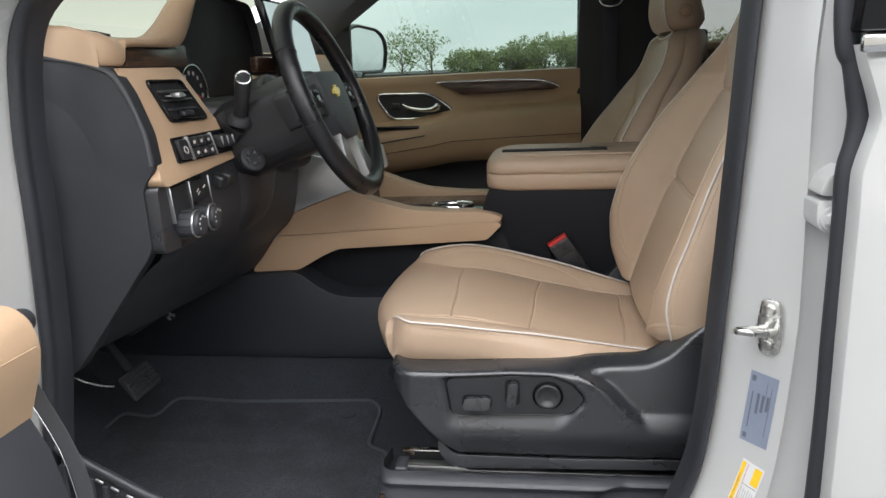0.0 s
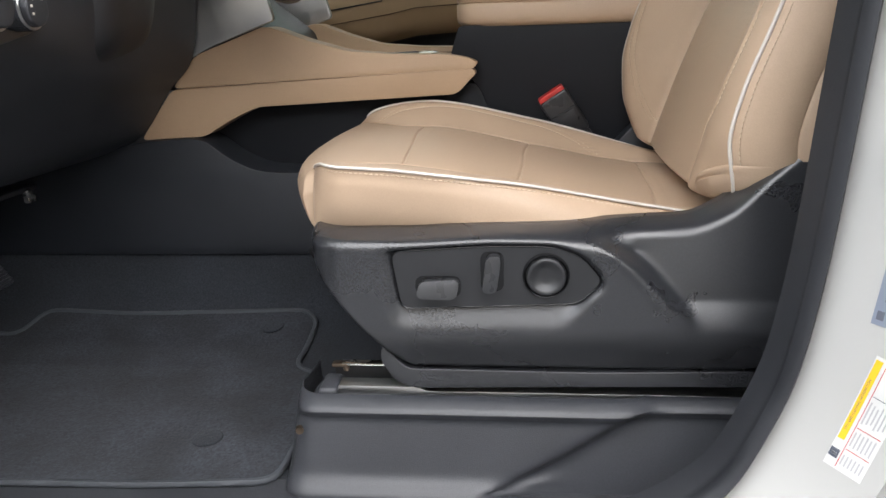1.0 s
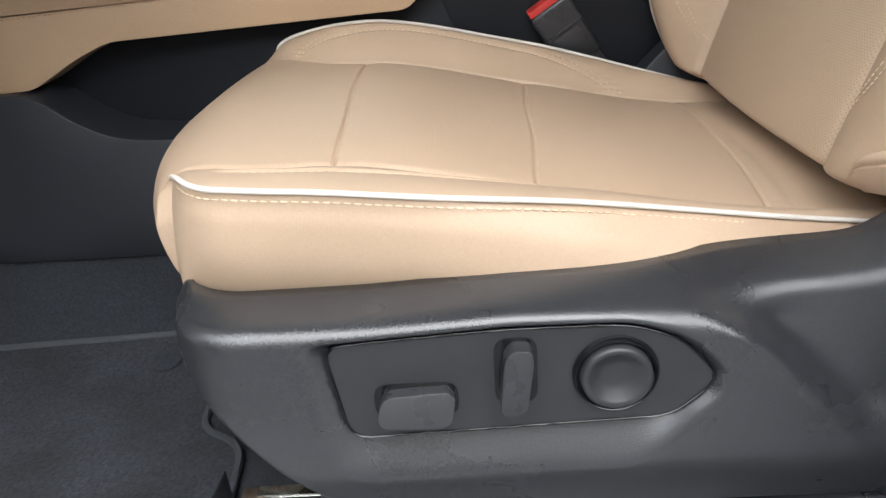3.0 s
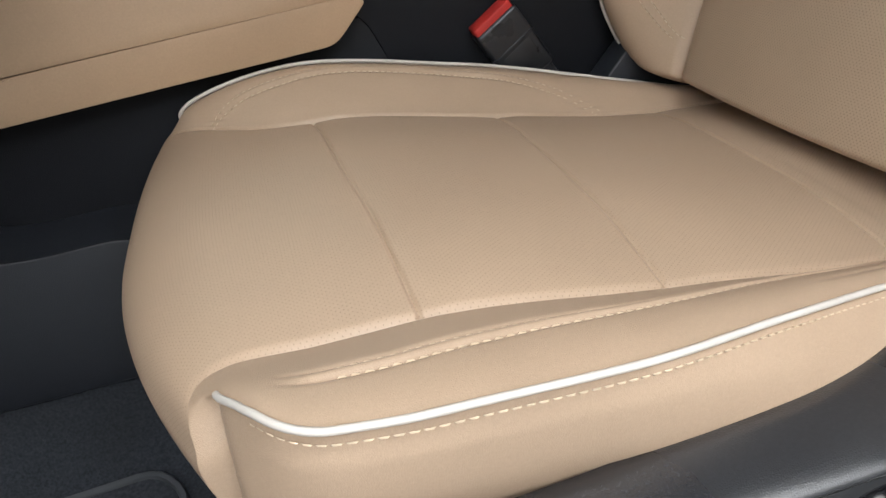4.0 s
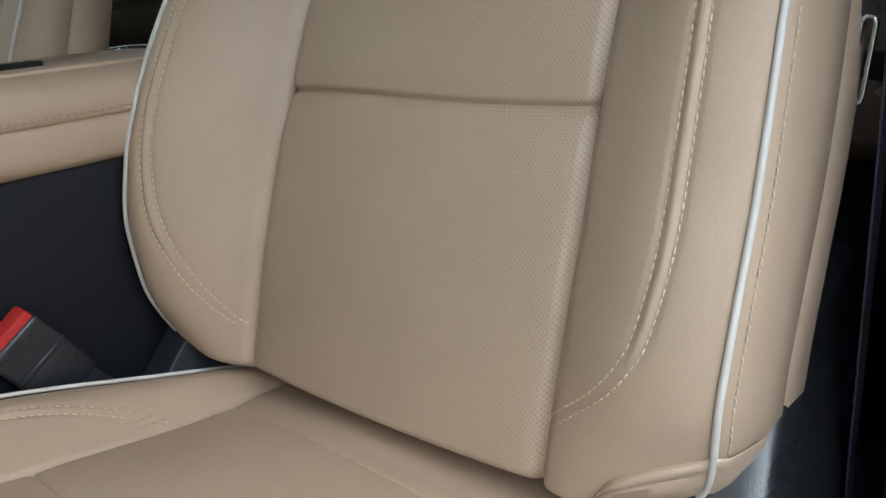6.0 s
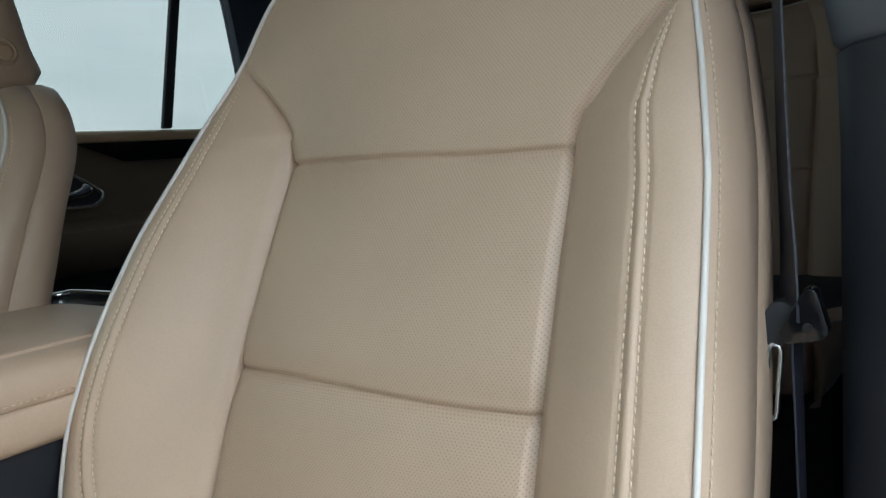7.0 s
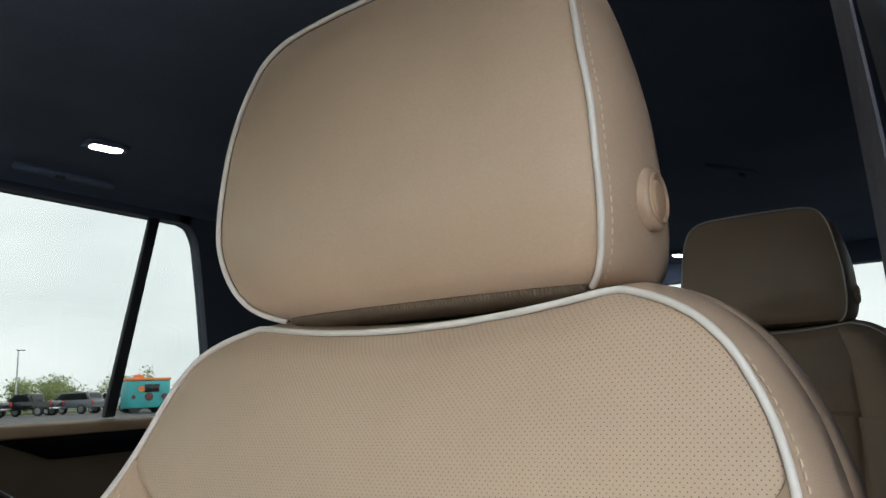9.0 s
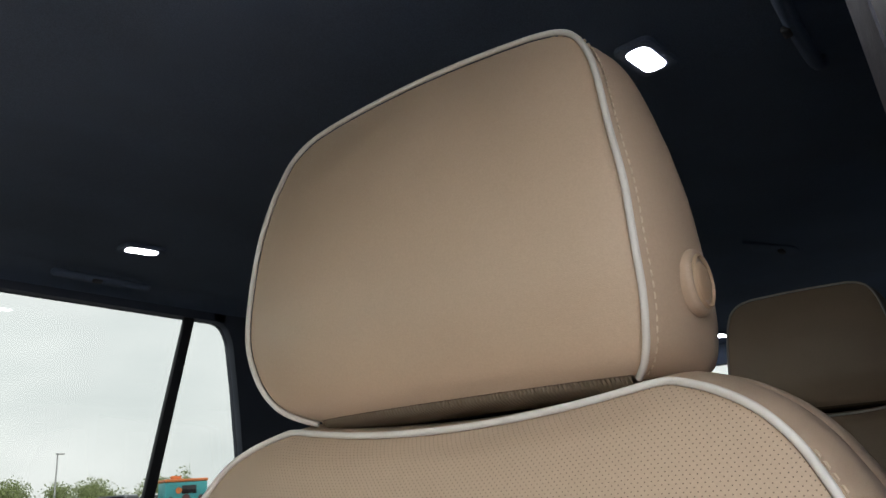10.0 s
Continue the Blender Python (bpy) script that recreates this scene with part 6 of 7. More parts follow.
def hole_wall(name, outer, hole, y0, y1, material, label):
    """A wall across y with an opening: two loops bridged on both faces and round the opening."""
    n = 64
    def even(p):
        p = np.array(resample(p, 0.004, True))
        c = np.array(hole).mean(0)
        a = np.arctan2(p[:, 1] - c[1], p[:, 0] - c[0])
        want = np.linspace(-math.pi, math.pi, n, endpoint=False)
        return np.array([p[np.argmin(abs((a - t + math.pi) % (2 * math.pi) - math.pi))] for t in want])
    o, h = even(outer), even(hole)
    rows = [[(x, y0, z) for x, z in o], [(x, y0, z) for x, z in h], [(x, y1, z) for x, z in h], [(x, y1, z) for x, z in o]]
    return tagged(put(name, grid(name, np.array(rows), None, True, 40), material), label, kind="structure")


# far B pillar with the belt
slab("pillar_passenger", [(-0.005, 0.5), (0.005, 1.3), (0.036, 1.9), (0.26, 1.9), (0.30, 1.3), (0.32, 0.5)], 0.79, 0.86, M_DARK, "black trim on the far centre pillar", 0.01)
far_belt = thing("passenger_belt", (0.16, 0.77, 0.9), "black seat belt hanging on the far pillar", "seat belt")
part("webbing", box((0.048, 0.003, 0.75), (0.12, 0.775, 1.2), 0.001), M_BELT, far_belt)
put("belt_loop", tube("belt_loop", spline([(0.08, 0.765, 1.56), (0.09, 0.755, 1.53), (0.12, 0.752, 1.52), (0.15, 0.755, 1.53), (0.16, 0.765, 1.56)], 5), 0.005, 8), M_CHROME, far_belt, "bright metal loop")
part("loop_cover", box((0.1, 0.03, 0.05), (0.12, 0.775, 1.585), 0.012, 3), M_DARK, far_belt)

# rear passenger door with main and quarter window
rear_r = thing("rear_passenger_door", (0.75, 0.83, 0.5), "closed rear door in shade with tinted window and dark strip", "car door")
prof = [(0.86, 1.392), (0.835, 1.395), (0.82, 1.388), (0.815, 1.370), (0.82, 1.365), (0.825, 1.33), (0.825, 1.20), (0.80, 1.19), (0.76, 1.175), (0.75, 1.14), (0.77, 1.1), (0.80, 1.08)]
P = np.array([[(x, y, z) for y, z in prof] for x in np.linspace(0.28, 1.45, 30)])
put("upper_rail", grid("upper_rail", P[:, :5], None, False, 50), M_DOORTAN, rear_r, "tan soft rail below the window")
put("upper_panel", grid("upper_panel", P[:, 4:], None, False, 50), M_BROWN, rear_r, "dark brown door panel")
P = np.array([[(x, y, z) for y, z in ((0.80, 1.08), (0.83, 1.06), (0.83, 0.8), (0.80, 0.5))] for x in np.linspace(0.28, 1.45, 10)])
put("lower_panel", grid("lower_panel", P), M_BLACK, rear_r, "black lower panel")
part("dark_strip", prism(rounded([(0.66, 1.366), (1.3, 1.372), (1.3, 1.325), (0.78, 1.322)], 0.006), "y", 0.812, 0.826, 0.003), M_GLOSS, rear_r, "gloss dark strip")
door_handle(0.58, 1.27, 0.822, -1, rear_r, 0.27, 0.09)
bar = prism([(1.008, 1.875), (1.036, 1.875), (0.934, 1.398), (0.906, 1.398)], "y", 0.838, 0.852, 0.004)
part("division_bar", bar, M_RUBBER, rear_r, "black bar between the panes")
g = put("window_pane", grid("window_pane", np.array([[(0.25, 0.856, 1.39), (0.925, 0.856, 1.39)], [(0.25, 0.856, 1.89), (1.03, 0.856, 1.89)]])), M_PRIVACY, rear_r, "dark-tinted main pane")
g = put("quarter_pane", grid("quarter_pane", np.array([[(0.925, 0.856, 1.39), (1.25, 0.856, 1.39)], [(1.03, 0.856, 1.89), (1.25, 0.856, 1.89)]])), M_PRIVACY, rear_r, "dark-tinted quarter pane")
slab("pillar_rear_right", rounded([(1.06, 1.95), (1.085, 1.864), (1.122, 1.856), (1.142, 1.82), (1.160, 1.70), (1.178, 1.55), (1.192, 1.39), (1.21, 0.5), (1.75, 0.5), (1.65, 1.95)], 0.02), 0.835, 0.87, M_CPILLAR, "navy black rear pillar trim", 0.006)
slab("window_header", [(0.2, 1.868), (1.12, 1.862), (1.12, 1.96), (0.2, 1.96)], 0.835, 0.87, M_CPILLAR, "navy black trim above the rear window")
slab("skin_rear_right", [(0.05, 0.45), (0.05, 1.38), (1.7, 1.38), (1.7, 0.45)], 0.98, 1.0, M_WHITE, "white rear body side")
hole_wall("side_rear_right", [(1.6, 0.45), (2.75, 0.45), (2.7, 1.95), (1.6, 1.95)], [(1.75, 1.42), (2.45, 1.42), (2.4, 1.8), (1.75, 1.84)], 0.84, 0.9, M_LINER, "black rear side wall with its window")
hole_wall("side_rear_left", [(0.42, 0.45), (2.75, 0.45), (2.7, 1.95), (0.42, 1.95)], [(1.75, 1.42), (2.45, 1.42), (2.4, 1.8), (1.75, 1.84)], -0.9, -0.84, M_LINER, "black rear side wall with its window")
for y0, y1 in ((0.902, 0.925), (-0.925, -0.902)):
    hole_wall("skin_rear_quarter", [(1.6, 0.45), (2.75, 0.45), (2.7, 1.95), (1.6, 1.95)], [(1.75, 1.42), (2.45, 1.42), (2.4, 1.8), (1.75, 1.84)], y0, y1, M_WHITE, "white rear quarter panel round its window")
for y in (0.87, -0.87):
    p = tagged(put("side_glass", grid("side_glass", np.array([[(1.7, y, 1.4), (2.5, y, 1.4)], [(1.7, y, 1.86), (2.45, y, 1.86)]])), M_PRIVACY), "dark-tinted rear side glass", kind="structure")
# tail wall with its window
def tail(y0, y1, z0, z1, name, label):
    return structure(name, box((0.06, y1 - y0, z1 - z0), (2.7, (y0 + y1) / 2, (z0 + z1) / 2), 0.0), M_LINER, label)


tail(-0.86, 0.86, 0.45, 1.36, "tailgate_lower", "black inner tailgate")
tail(-0.86, 0.86, 1.78, 1.96, "tailgate_upper", "black upper tailgate trim")
tail(-0.86, -0.66, 1.36, 1.78, "tailgate_side", "black tailgate side trim")
tail(0.66, 0.86, 1.36, 1.78, "tailgate_side", "black tailgate side trim")
p = tagged(put("tailgate_glass", grid("tailgate_glass", np.array([[(2.7, -0.67, 1.35), (2.7, 0.67, 1.35)], [(2.7, -0.67, 1.79), (2.7, 0.67, 1.79)]])), M_PRIVACY), "dark-tinted tailgate glass", kind="structure")

# ---- windscreen, front pillars, mirror ----
w = tagged(put("windscreen", grid("windscreen", np.array([[(-1.42, y, 1.44) for y in np.linspace(-0.80, 0.80, 8)], [(-0.42, y * 0.9, 1.92) for y in np.linspace(-0.80, 0.80, 8)]])), M_WIND), "windscreen glass", kind="structure")
w.visible_shadow = False
for sgn in (-1, 1):
    tr = np.array([[(x, sgn * y, z) for x, y, z in ring_] for ring_ in (
        [(-1.35, 0.80, 1.36), (-1.32, 0.745, 1.40), (-1.2, 0.75, 1.30), (-1.18, 0.83, 1.25)],
        [(-0.98, 0.80, 1.60), (-0.95, 0.755, 1.62), (-0.83, 0.76, 1.53), (-0.81, 0.835, 1.498)],
        [(-0.66, 0.78, 1.78), (-0.63, 0.74, 1.79), (-0.54, 0.745, 1.715), (-0.53, 0.82, 1.69)],
        [(-0.35, 0.76, 1.93), (-0.33, 0.72, 1.93), (-0.27, 0.73, 1.9), (-0.26, 0.8, 1.88)])])
    tagged(put("front_pillar", grid("front_pillar", tr, None, True), M_PILLAR), "grey front pillar trim beside the windscreen", kind="structure")
slab("mirror_sail", [(-1.05, 1.3), (-1.05, 1.50), (-0.92, 1.535), (-0.80, 1.512), (-0.803, 1.31)], 0.84, 0.86, M_DARK, "black sail panel by the mirror")
slab("skin_front_right", [(-1.9, 0.45), (-1.9, 1.28), (-0.93, 1.3), (-0.93, 0.45)], 0.93, 0.98, M_WHITE, "white front wing")
structure("cowl", box((0.6, 1.9, 0.06), (-1.65, 0, 1.27), 0.02), M_WHITE, "white bonnet beyond the windscreen")
structure("firewall", box((0.04, 1.7, 0.9), (-1.42, 0, 0.95), 0.0), M_DARK, "black bulkhead behind the dash")
mir = thing("door_mirror", (-0.8, 0.98, 1.33), "black and white door mirror beyond the passenger glass", "door mirror")
mm = Matrix(((0.906, 0.423, 0, -0.79), (-0.423, 0.906, 0, 1.05), (0, 0, 1, 1.418), (0, 0, 0, 1)))
rim_ = rounded([(-0.125, -0.085), (-0.125, 0.085), (-0.07, 0.102), (0.07, 0.085), (0.115, 0.05), (0.125, 0.0), (0.105, -0.085)], 0.03, 5)
shell_rows = []
for d_, k_ in ((0.004, 0.86), (0.012, 0.90), (0.014, 0.95), (0.006, 1.0), (-0.03, 1.03), (-0.07, 0.94), (-0.10, 0.7), (-0.112, 0.3)):
    shell_rows.append([tuple(mm @ Vector((d_, y * k_, z * k_))) for y, z in resample(rim_, 0.012, True)])
put("shell", grid("shell", np.array(shell_rows), None, True), M_SHIELD, mir, "charcoal shell and rim")
part("mirror_glass", moved(prism([(y * 0.88, z * 0.88) for y, z in rim_], "x", 0.002, 0.005), mm), M_CHROME, mir, "mirror glass")
part("foot", box((0.08, 0.14, 0.05), (-0.83, 0.94, 1.315), 0.015, 3), M_GLOSS, mir)

# ---- driver's side pillar, seen from both sides ----
tr = []
for z, x0, ysh in ((0.5, 0.16, 0.0), (0.9, 0.17, 0.0), (1.1, 0.185, 0.0), (1.26, 0.195, 0.0), (1.318, 0.20, 0.002), (1.3205, 0.204, 0.0), (1.324, 0.20, 0.004), (1.37, 0.202, 0.013), (1.45, 0.206, 0.025), (1.575, 0.214, 0.037), (1.75, 0.235, 0.055), (1.93, 0.26, 0.08)):
    tr.append([(x0 - 0.03, -0.86, z), (x0 - 0.012, -0.82 + ysh * 0.4, z), (x0 + 0.02, -0.785 + ysh * 0.7, z), (x0 + 0.06, -0.757 + ysh, z), (x0 + 0.11, -0.743 + ysh, z), (x0 + 0.17, -0.745 + ysh, z), (x0 + 0.21, -0.78 + ysh, z), (x0 + 0.22, -0.86, z)])
tagged(put("pillar_driver", grid("pillar_driver", np.array(tr[5:]), None, False, 50), M_PILLAR), "slate grey trim on the centre pillar", kind="structure")
tagged(put("pillar_driver_lower", grid("pillar_driver_lower", np.array(tr[:6]), None, False, 50), M_PILLAR_LOW), "navy black lower trim on the centre pillar", kind="structure")

belt = thing("driver_belt", (0.27, -0.72, 0.7), "dark seat belt hanging beside the pillar with its latch", "seat belt")


def ribbon(pts, width, across, twist=(0, 0)):
    p = spline(pts, 8)
    n = len(p)
    rows = []
    for i, c in enumerate(p):
        a = radians(np.interp(i, (0, n - 1), twist))
        s = Vector(across)
        t = Vector(p[min(i + 1, n - 1)] - p[max(i - 1, 0)]).normalized()
        s = (Matrix.Rotation(a, 3, t) @ s).normalized() * width / 2
        nrm = Vector(s).cross(t).normalized() * 0.0007
        rows.append([c - s - nrm, c + s - nrm, c + s + nrm, c - s + nrm])
    return grid("webbing", np.array([[tuple(v) for v in r] for r in rows]), None, True, 50)


put("webbing", ribbon([(0.30, -0.690, 1.70), (0.30, -0.699, 1.576), (0.30, -0.704, 1.474), (0.298, -0.707, 1.375), (0.28, -0.712, 1.25), (0.262, -0.717, 1.19), (0.254, -0.718, 1.152)], 0.044, (0.98, 0.19, 0), (2, -14)), M_BELT, belt, "dark webbing")
put("lower_webbing", ribbon([(0.256, -0.722, 1.145), (0.258, -0.722, 1.1), (0.262, -0.722, 1.0), (0.27, -0.722, 0.8), (0.28, -0.722, 0.66)], 0.036, (0.97, 0.25, 0), (14, 8)), M_BELT, belt, "dark webbing")
part("latch_guide", prism(rounded([(-0.702, 1.152), (-0.711, 1.163), (-0.724, 1.160), (-0.722, 1.136), (-0.706, 1.131)], 0.005), "x", 0.246, 0.262, 0.004, 3), M_DARK, belt, "black belt guide")
part("latch_cover", prism(rounded([(-0.731, 1.174), (-0.737, 1.172), (-0.744, 1.146), (-0.740, 1.141), (-0.719, 1.137), (-0.714, 1.142)], 0.004), "x", 0.236, 0.250, 0.004, 3), M_GLOSS, belt, "glossy black latch cover")
part("latch_hole", cyl(0.0028, 0.004, (0.2355, -0.732, 1.149), (0, 90, 0), 14), M_DEEP, belt)
tongue = rounded([(-0.7065, 1.134), (-0.7145, 1.133), (-0.7100, 1.083), (-0.7020, 1.081)], 0.003)
loopp = [(0.247, y, z) for y, z in resample(tongue, 0.004, True)]
put("latch_tongue", tube("latch_tongue", loopp, 0.0017, 8, True), M_CHROME, belt, "steel tongue")

# striker, label, stickers on the painted pillar
st = thing("door_striker", (0.19, -0.92, 0.98), "zinc steel door striker bolted to the white pillar", "door striker")
n_ = Vector((-0.70, -0.714, 0)).normalized()
m = Matrix.Translation((0.2035, -0.9165, 0.98)) @ n_.to_track_quat("Z", "Y").to_matrix().to_4x4()
rot = m.to_3x3().inverted() @ Vector((0, 0, 1))
ang0 = math.atan2(rot.y, rot.x)
m = m @ Matrix.Rotation(ang0 - math.pi / 2, 4, "Z")
part("plate", moved(prism(rounded([(-0.013, 0.039), (0.013, 0.039), (0.018, 0), (0.013, -0.039), (-0.013, -0.039), (-0.018, 0)], 0.009), "z", 0.0, 0.006, 0.002), m), M_STEEL, st)
for k in (-1, 1):
    part("bolt", moved(cyl(0.0085, 0.006, (0, 0.025 * k, 0.008), (0, 0, 0), 20, bevel=0.002), m), M_STEEL, st)
bow = spline([(-0.008, -0.004, 0.004), (-0.012, 0.0, 0.03), (-0.016, 0.004, 0.055), (-0.008, 0.007, 0.062), (0.004, 0.006, 0.055), (0.009, 0.0, 0.03), (0.009, -0.004, 0.004)], 6)
put("loop", tube("loop", [tuple(m @ Vector(p)) for p in bow], 0.0055, 10), M_STEEL, st, "bent steel loop")


def sticker(name, at, w_, h_, tilt, label, base, marks, words=None):
    """A thin paper label on the painted pillar, with its printing as bars."""
    s = thing(name, at, label, "label")
    m = Matrix.Translation(at) @ n_.to_track_quat("Z", "Y").to_matrix().to_4x4()
    r = m.to_3x3().inverted() @ Vector((0, 0, 1))
    m = m @ Matrix.Rotation(math.atan2(r.y, r.x) - math.pi / 2 + radians(tilt), 4, "Z")

    def lay(x, y, a, b, lift):
        """A flat piece pressed on to the curved paint."""
        rows = []
        for v in np.linspace(-0.5, 0.5, 9):
            row = []
            for u in np.linspace(-0.5, 0.5, 7):
                p = m @ Vector((x + u * a, y + v * b, 0.06))
                hit, nrm, idx, far = PAINT.ray_cast(p, -n_)
                row.append(tuple((hit if hit else p - n_ * 0.06) + n_ * lift))
            rows.append(row)
        return grid("paper", np.array(rows))
    put("paper", lay(0, 0, w_, h_, 0.0008), base, s)
    for x, y, a, b, mt in marks:
        put("print_bar", lay(x, y, a, b, 0.0013), mt, s)
    if words:
        # lettering that runs up the label
        text, x0, y0, size = words
        data = bpy.data.curves.new("lettering", "FONT")
        data.body, data.size = text, size
        ob = bpy.data.objects.new("lettering", data)
        bpy.context.scene.collection.objects.link(ob)
        flat = bpy.data.meshes.new_from_object(ob.evaluated_get(bpy.context.evaluated_depsgraph_get()))
        bpy.data.objects.remove(ob)
        verts = []
        for v in flat.vertices:
            p = m @ Vector((x0 - v.co.y, y0 + v.co.x, 0.06))
            hit, nrm, idx, far = PAINT.ray_cast(p, -n_)
            verts.append(tuple((hit if hit else p - n_ * 0.06) + n_ * 0.0017))
        put("lettering", mesh_of("lettering", verts, [tuple(q.vertices) for q in flat.polygons]), M_INK, s, "small dark capitals")


PAINT = BVHTree.FromPolygons([v.co[:] for v in body.data.vertices], [tuple(q.vertices) for q in body.data.polygons])
M_BLUE = mat("blue_grey_label", (0.19, 0.22, 0.28), rough=0.4, var=0.04, scale=40)
M_INK = mat("dark_print", (0.10, 0.11, 0.14), rough=0.5)
M_YEL = mat("yellow_label", (0.80, 0.49, 0.02), rough=0.45, var=0.04, scale=40)
M_PAPER = mat("white_label", (0.60, 0.60, 0.59), rough=0.5, var=0.03, scale=40)
bars = [(0.013, 0.0, 0.0010, 0.075, M_INK), (-0.013, -0.004, 0.0018, 0.055, M_INK), (-0.0145, 0.043, 0.006, 0.008, M_INK), (-0.0145, -0.044, 0.006, 0.008, M_INK), (0.006, 0.03, 0.0008, 0.03, M_INK)]
bars += [(x, 0.008 + 0.002 * k, 0.004, 0.03 - 0.004 * k, M_INK) for k, x in enumerate((-0.004, 0.003, 0.01))]
sticker("pillar_label", (0.199, -0.911, 0.857), 0.041, 0.106, -5, "blue-grey printed label on the white pillar", M_BLUE, bars)
M_GREYINK = mat("pale_grey_print", (0.42, 0.43, 0.44), rough=0.5)
bars = [(-0.0128, 0.012, 0.0060, 0.080, M_YEL), (0.0095, 0.038, 0.0115, 0.028, M_YEL), (-0.0065, 0.0, 0.0006, 0.105, M_RED)]
bars += [(-0.0125, -0.042, 0.0080, 0.0085, M_INK), (-0.0125, -0.042, 0.0050, 0.0040, M_GREYINK), (0.005, -0.012, 0.021, 0.0007, M_RED), (0.005, -0.034, 0.021, 0.0007, M_RED), (0.005, 0.020, 0.021, 0.0007, M_INK)]
for k in range(6):
    x = -0.0040 + 0.0034 * k
    bars += [(x, 0.004, 0.0013, 0.022 - 0.003 * (k % 3), M_GREYINK), (x, -0.023, 0.0013, 0.014 + 0.002 * (k % 2), M_GREYINK), (x, -0.044, 0.0013, 0.010, M_GREYINK)]
sticker("tyre_label", (0.173, -0.9215, 0.722), 0.034, 0.11, -13, "white and yellow printed tyre label on the white pillar", M_PAPER, bars, ("TIRE AND LOADING INFORMATION", -0.0120, -0.019, 0.0032))
# rear driver's-side door: skin, seal strip, belt moulding
rd = thing("rear_driver_door", (0.6, -1.0, 0.45), "closed white rear door with black seal and chrome moulding", "car door")
edge_x = curve((0.4, 0.240), (0.8, 0.243), (1.0, 0.244), (1.10, 0.2445), (1.15, 0.245), (1.2, 0.2455), (1.225, 0.2505), (1.25, 0.2575), (1.268, 0.2605), (1.285, 0.256), (1.31, 0.2475), (1.326, 0.2425), (1.35, 0.236))
skin_y = curve((0.4, -1.0), (0.6, -1.03), (0.9, -1.043), (1.16, -1.046), (1.2, -1.043), (1.32, -1.040), (1.345, -1.03))
skin = np.array([[(float(edge_x(z)) + a, float(skin_y(z)) + b, z) for z in np.linspace(0.42, 1.345, 60)] for a, b in ((0.006, 0.035), (0.005, 0.006), (0.008, 0.0), (0.016, -0.003), (0.05, -0.006), (0.3, -0.01), (0.9, -0.012))])
put("skin", grid("skin", skin, None, False, 40), M_WHITE, rd, "pearl white door skin")
hg = part("hinge", prism(rounded([(0.229, 1.170), (0.236, 1.190), (0.256, 1.208), (0.262, 1.170)], 0.006), "y", -0.985, -0.925, 0.004), M_WHITE, rd, "white painted hinge")
part("knuckle", prism(rounded([(0.228, 1.164), (0.262, 1.164), (0.262, 1.125), (0.236, 1.125), (0.228, 1.135)], 0.007), "y", -0.985, -0.925, 0.004), M_WHITE, hg)
part("hinge_bolt", cyl(0.010, 0.012, (0.246, -0.988, 1.142), (90, 0, 0), 6, bevel=0.002), M_WHITE, hg)
part("bolt_washer", cyl(0.015, 0.005, (0.246, -0.986, 1.142), (90, 0, 0), 20, bevel=0.001), M_WHITE, hg)
part("belt_moulding", box((0.942, 0.012, 0.019), (0.709, -1.048, 1.3455), 0.003), M_CHROME, rd, "chrome moulding")
part("window_frame", prism([(0.238, 1.358), (0.28, 1.88), (0.46, 1.88), (0.42, 1.358)], "y", -1.042, -0.97, 0.004), M_GLOSS, rd, "gloss black window frame")
g = put("window_pane", grid("window_pane", np.array([[(0.42, -1.0, 1.36), (1.2, -1.0, 1.36)], [(0.46, -0.95, 1.88), (1.2, -0.95, 1.88)]])), M_PRIVACY, rd, "dark-tinted pane")
g.visible_shadow = False
strip = spline([(0.262, -0.99, 1.9), (0.240, -1.0, 1.5), (0.238, -1.0, 1.40), (0.2425, -1.0, 1.345), (0.251, -1.0, 1.326), (0.258, -1.0, 1.29), (0.262, -1.0, 1.265), (0.260, -1.0, 1.235), (0.2535, -1.0, 1.2), (0.254, -1.0, 1.14), (0.2525, -1.0, 1.0), (0.251, -1.0, 0.85), (0.245, -0.99, 0.6), (0.24, -0.98, 0.45)], 8)
put("edge_seal", tube("edge_seal", strip, 0.014, 10), M_RUBBER, rd, "black rubber edge seal")


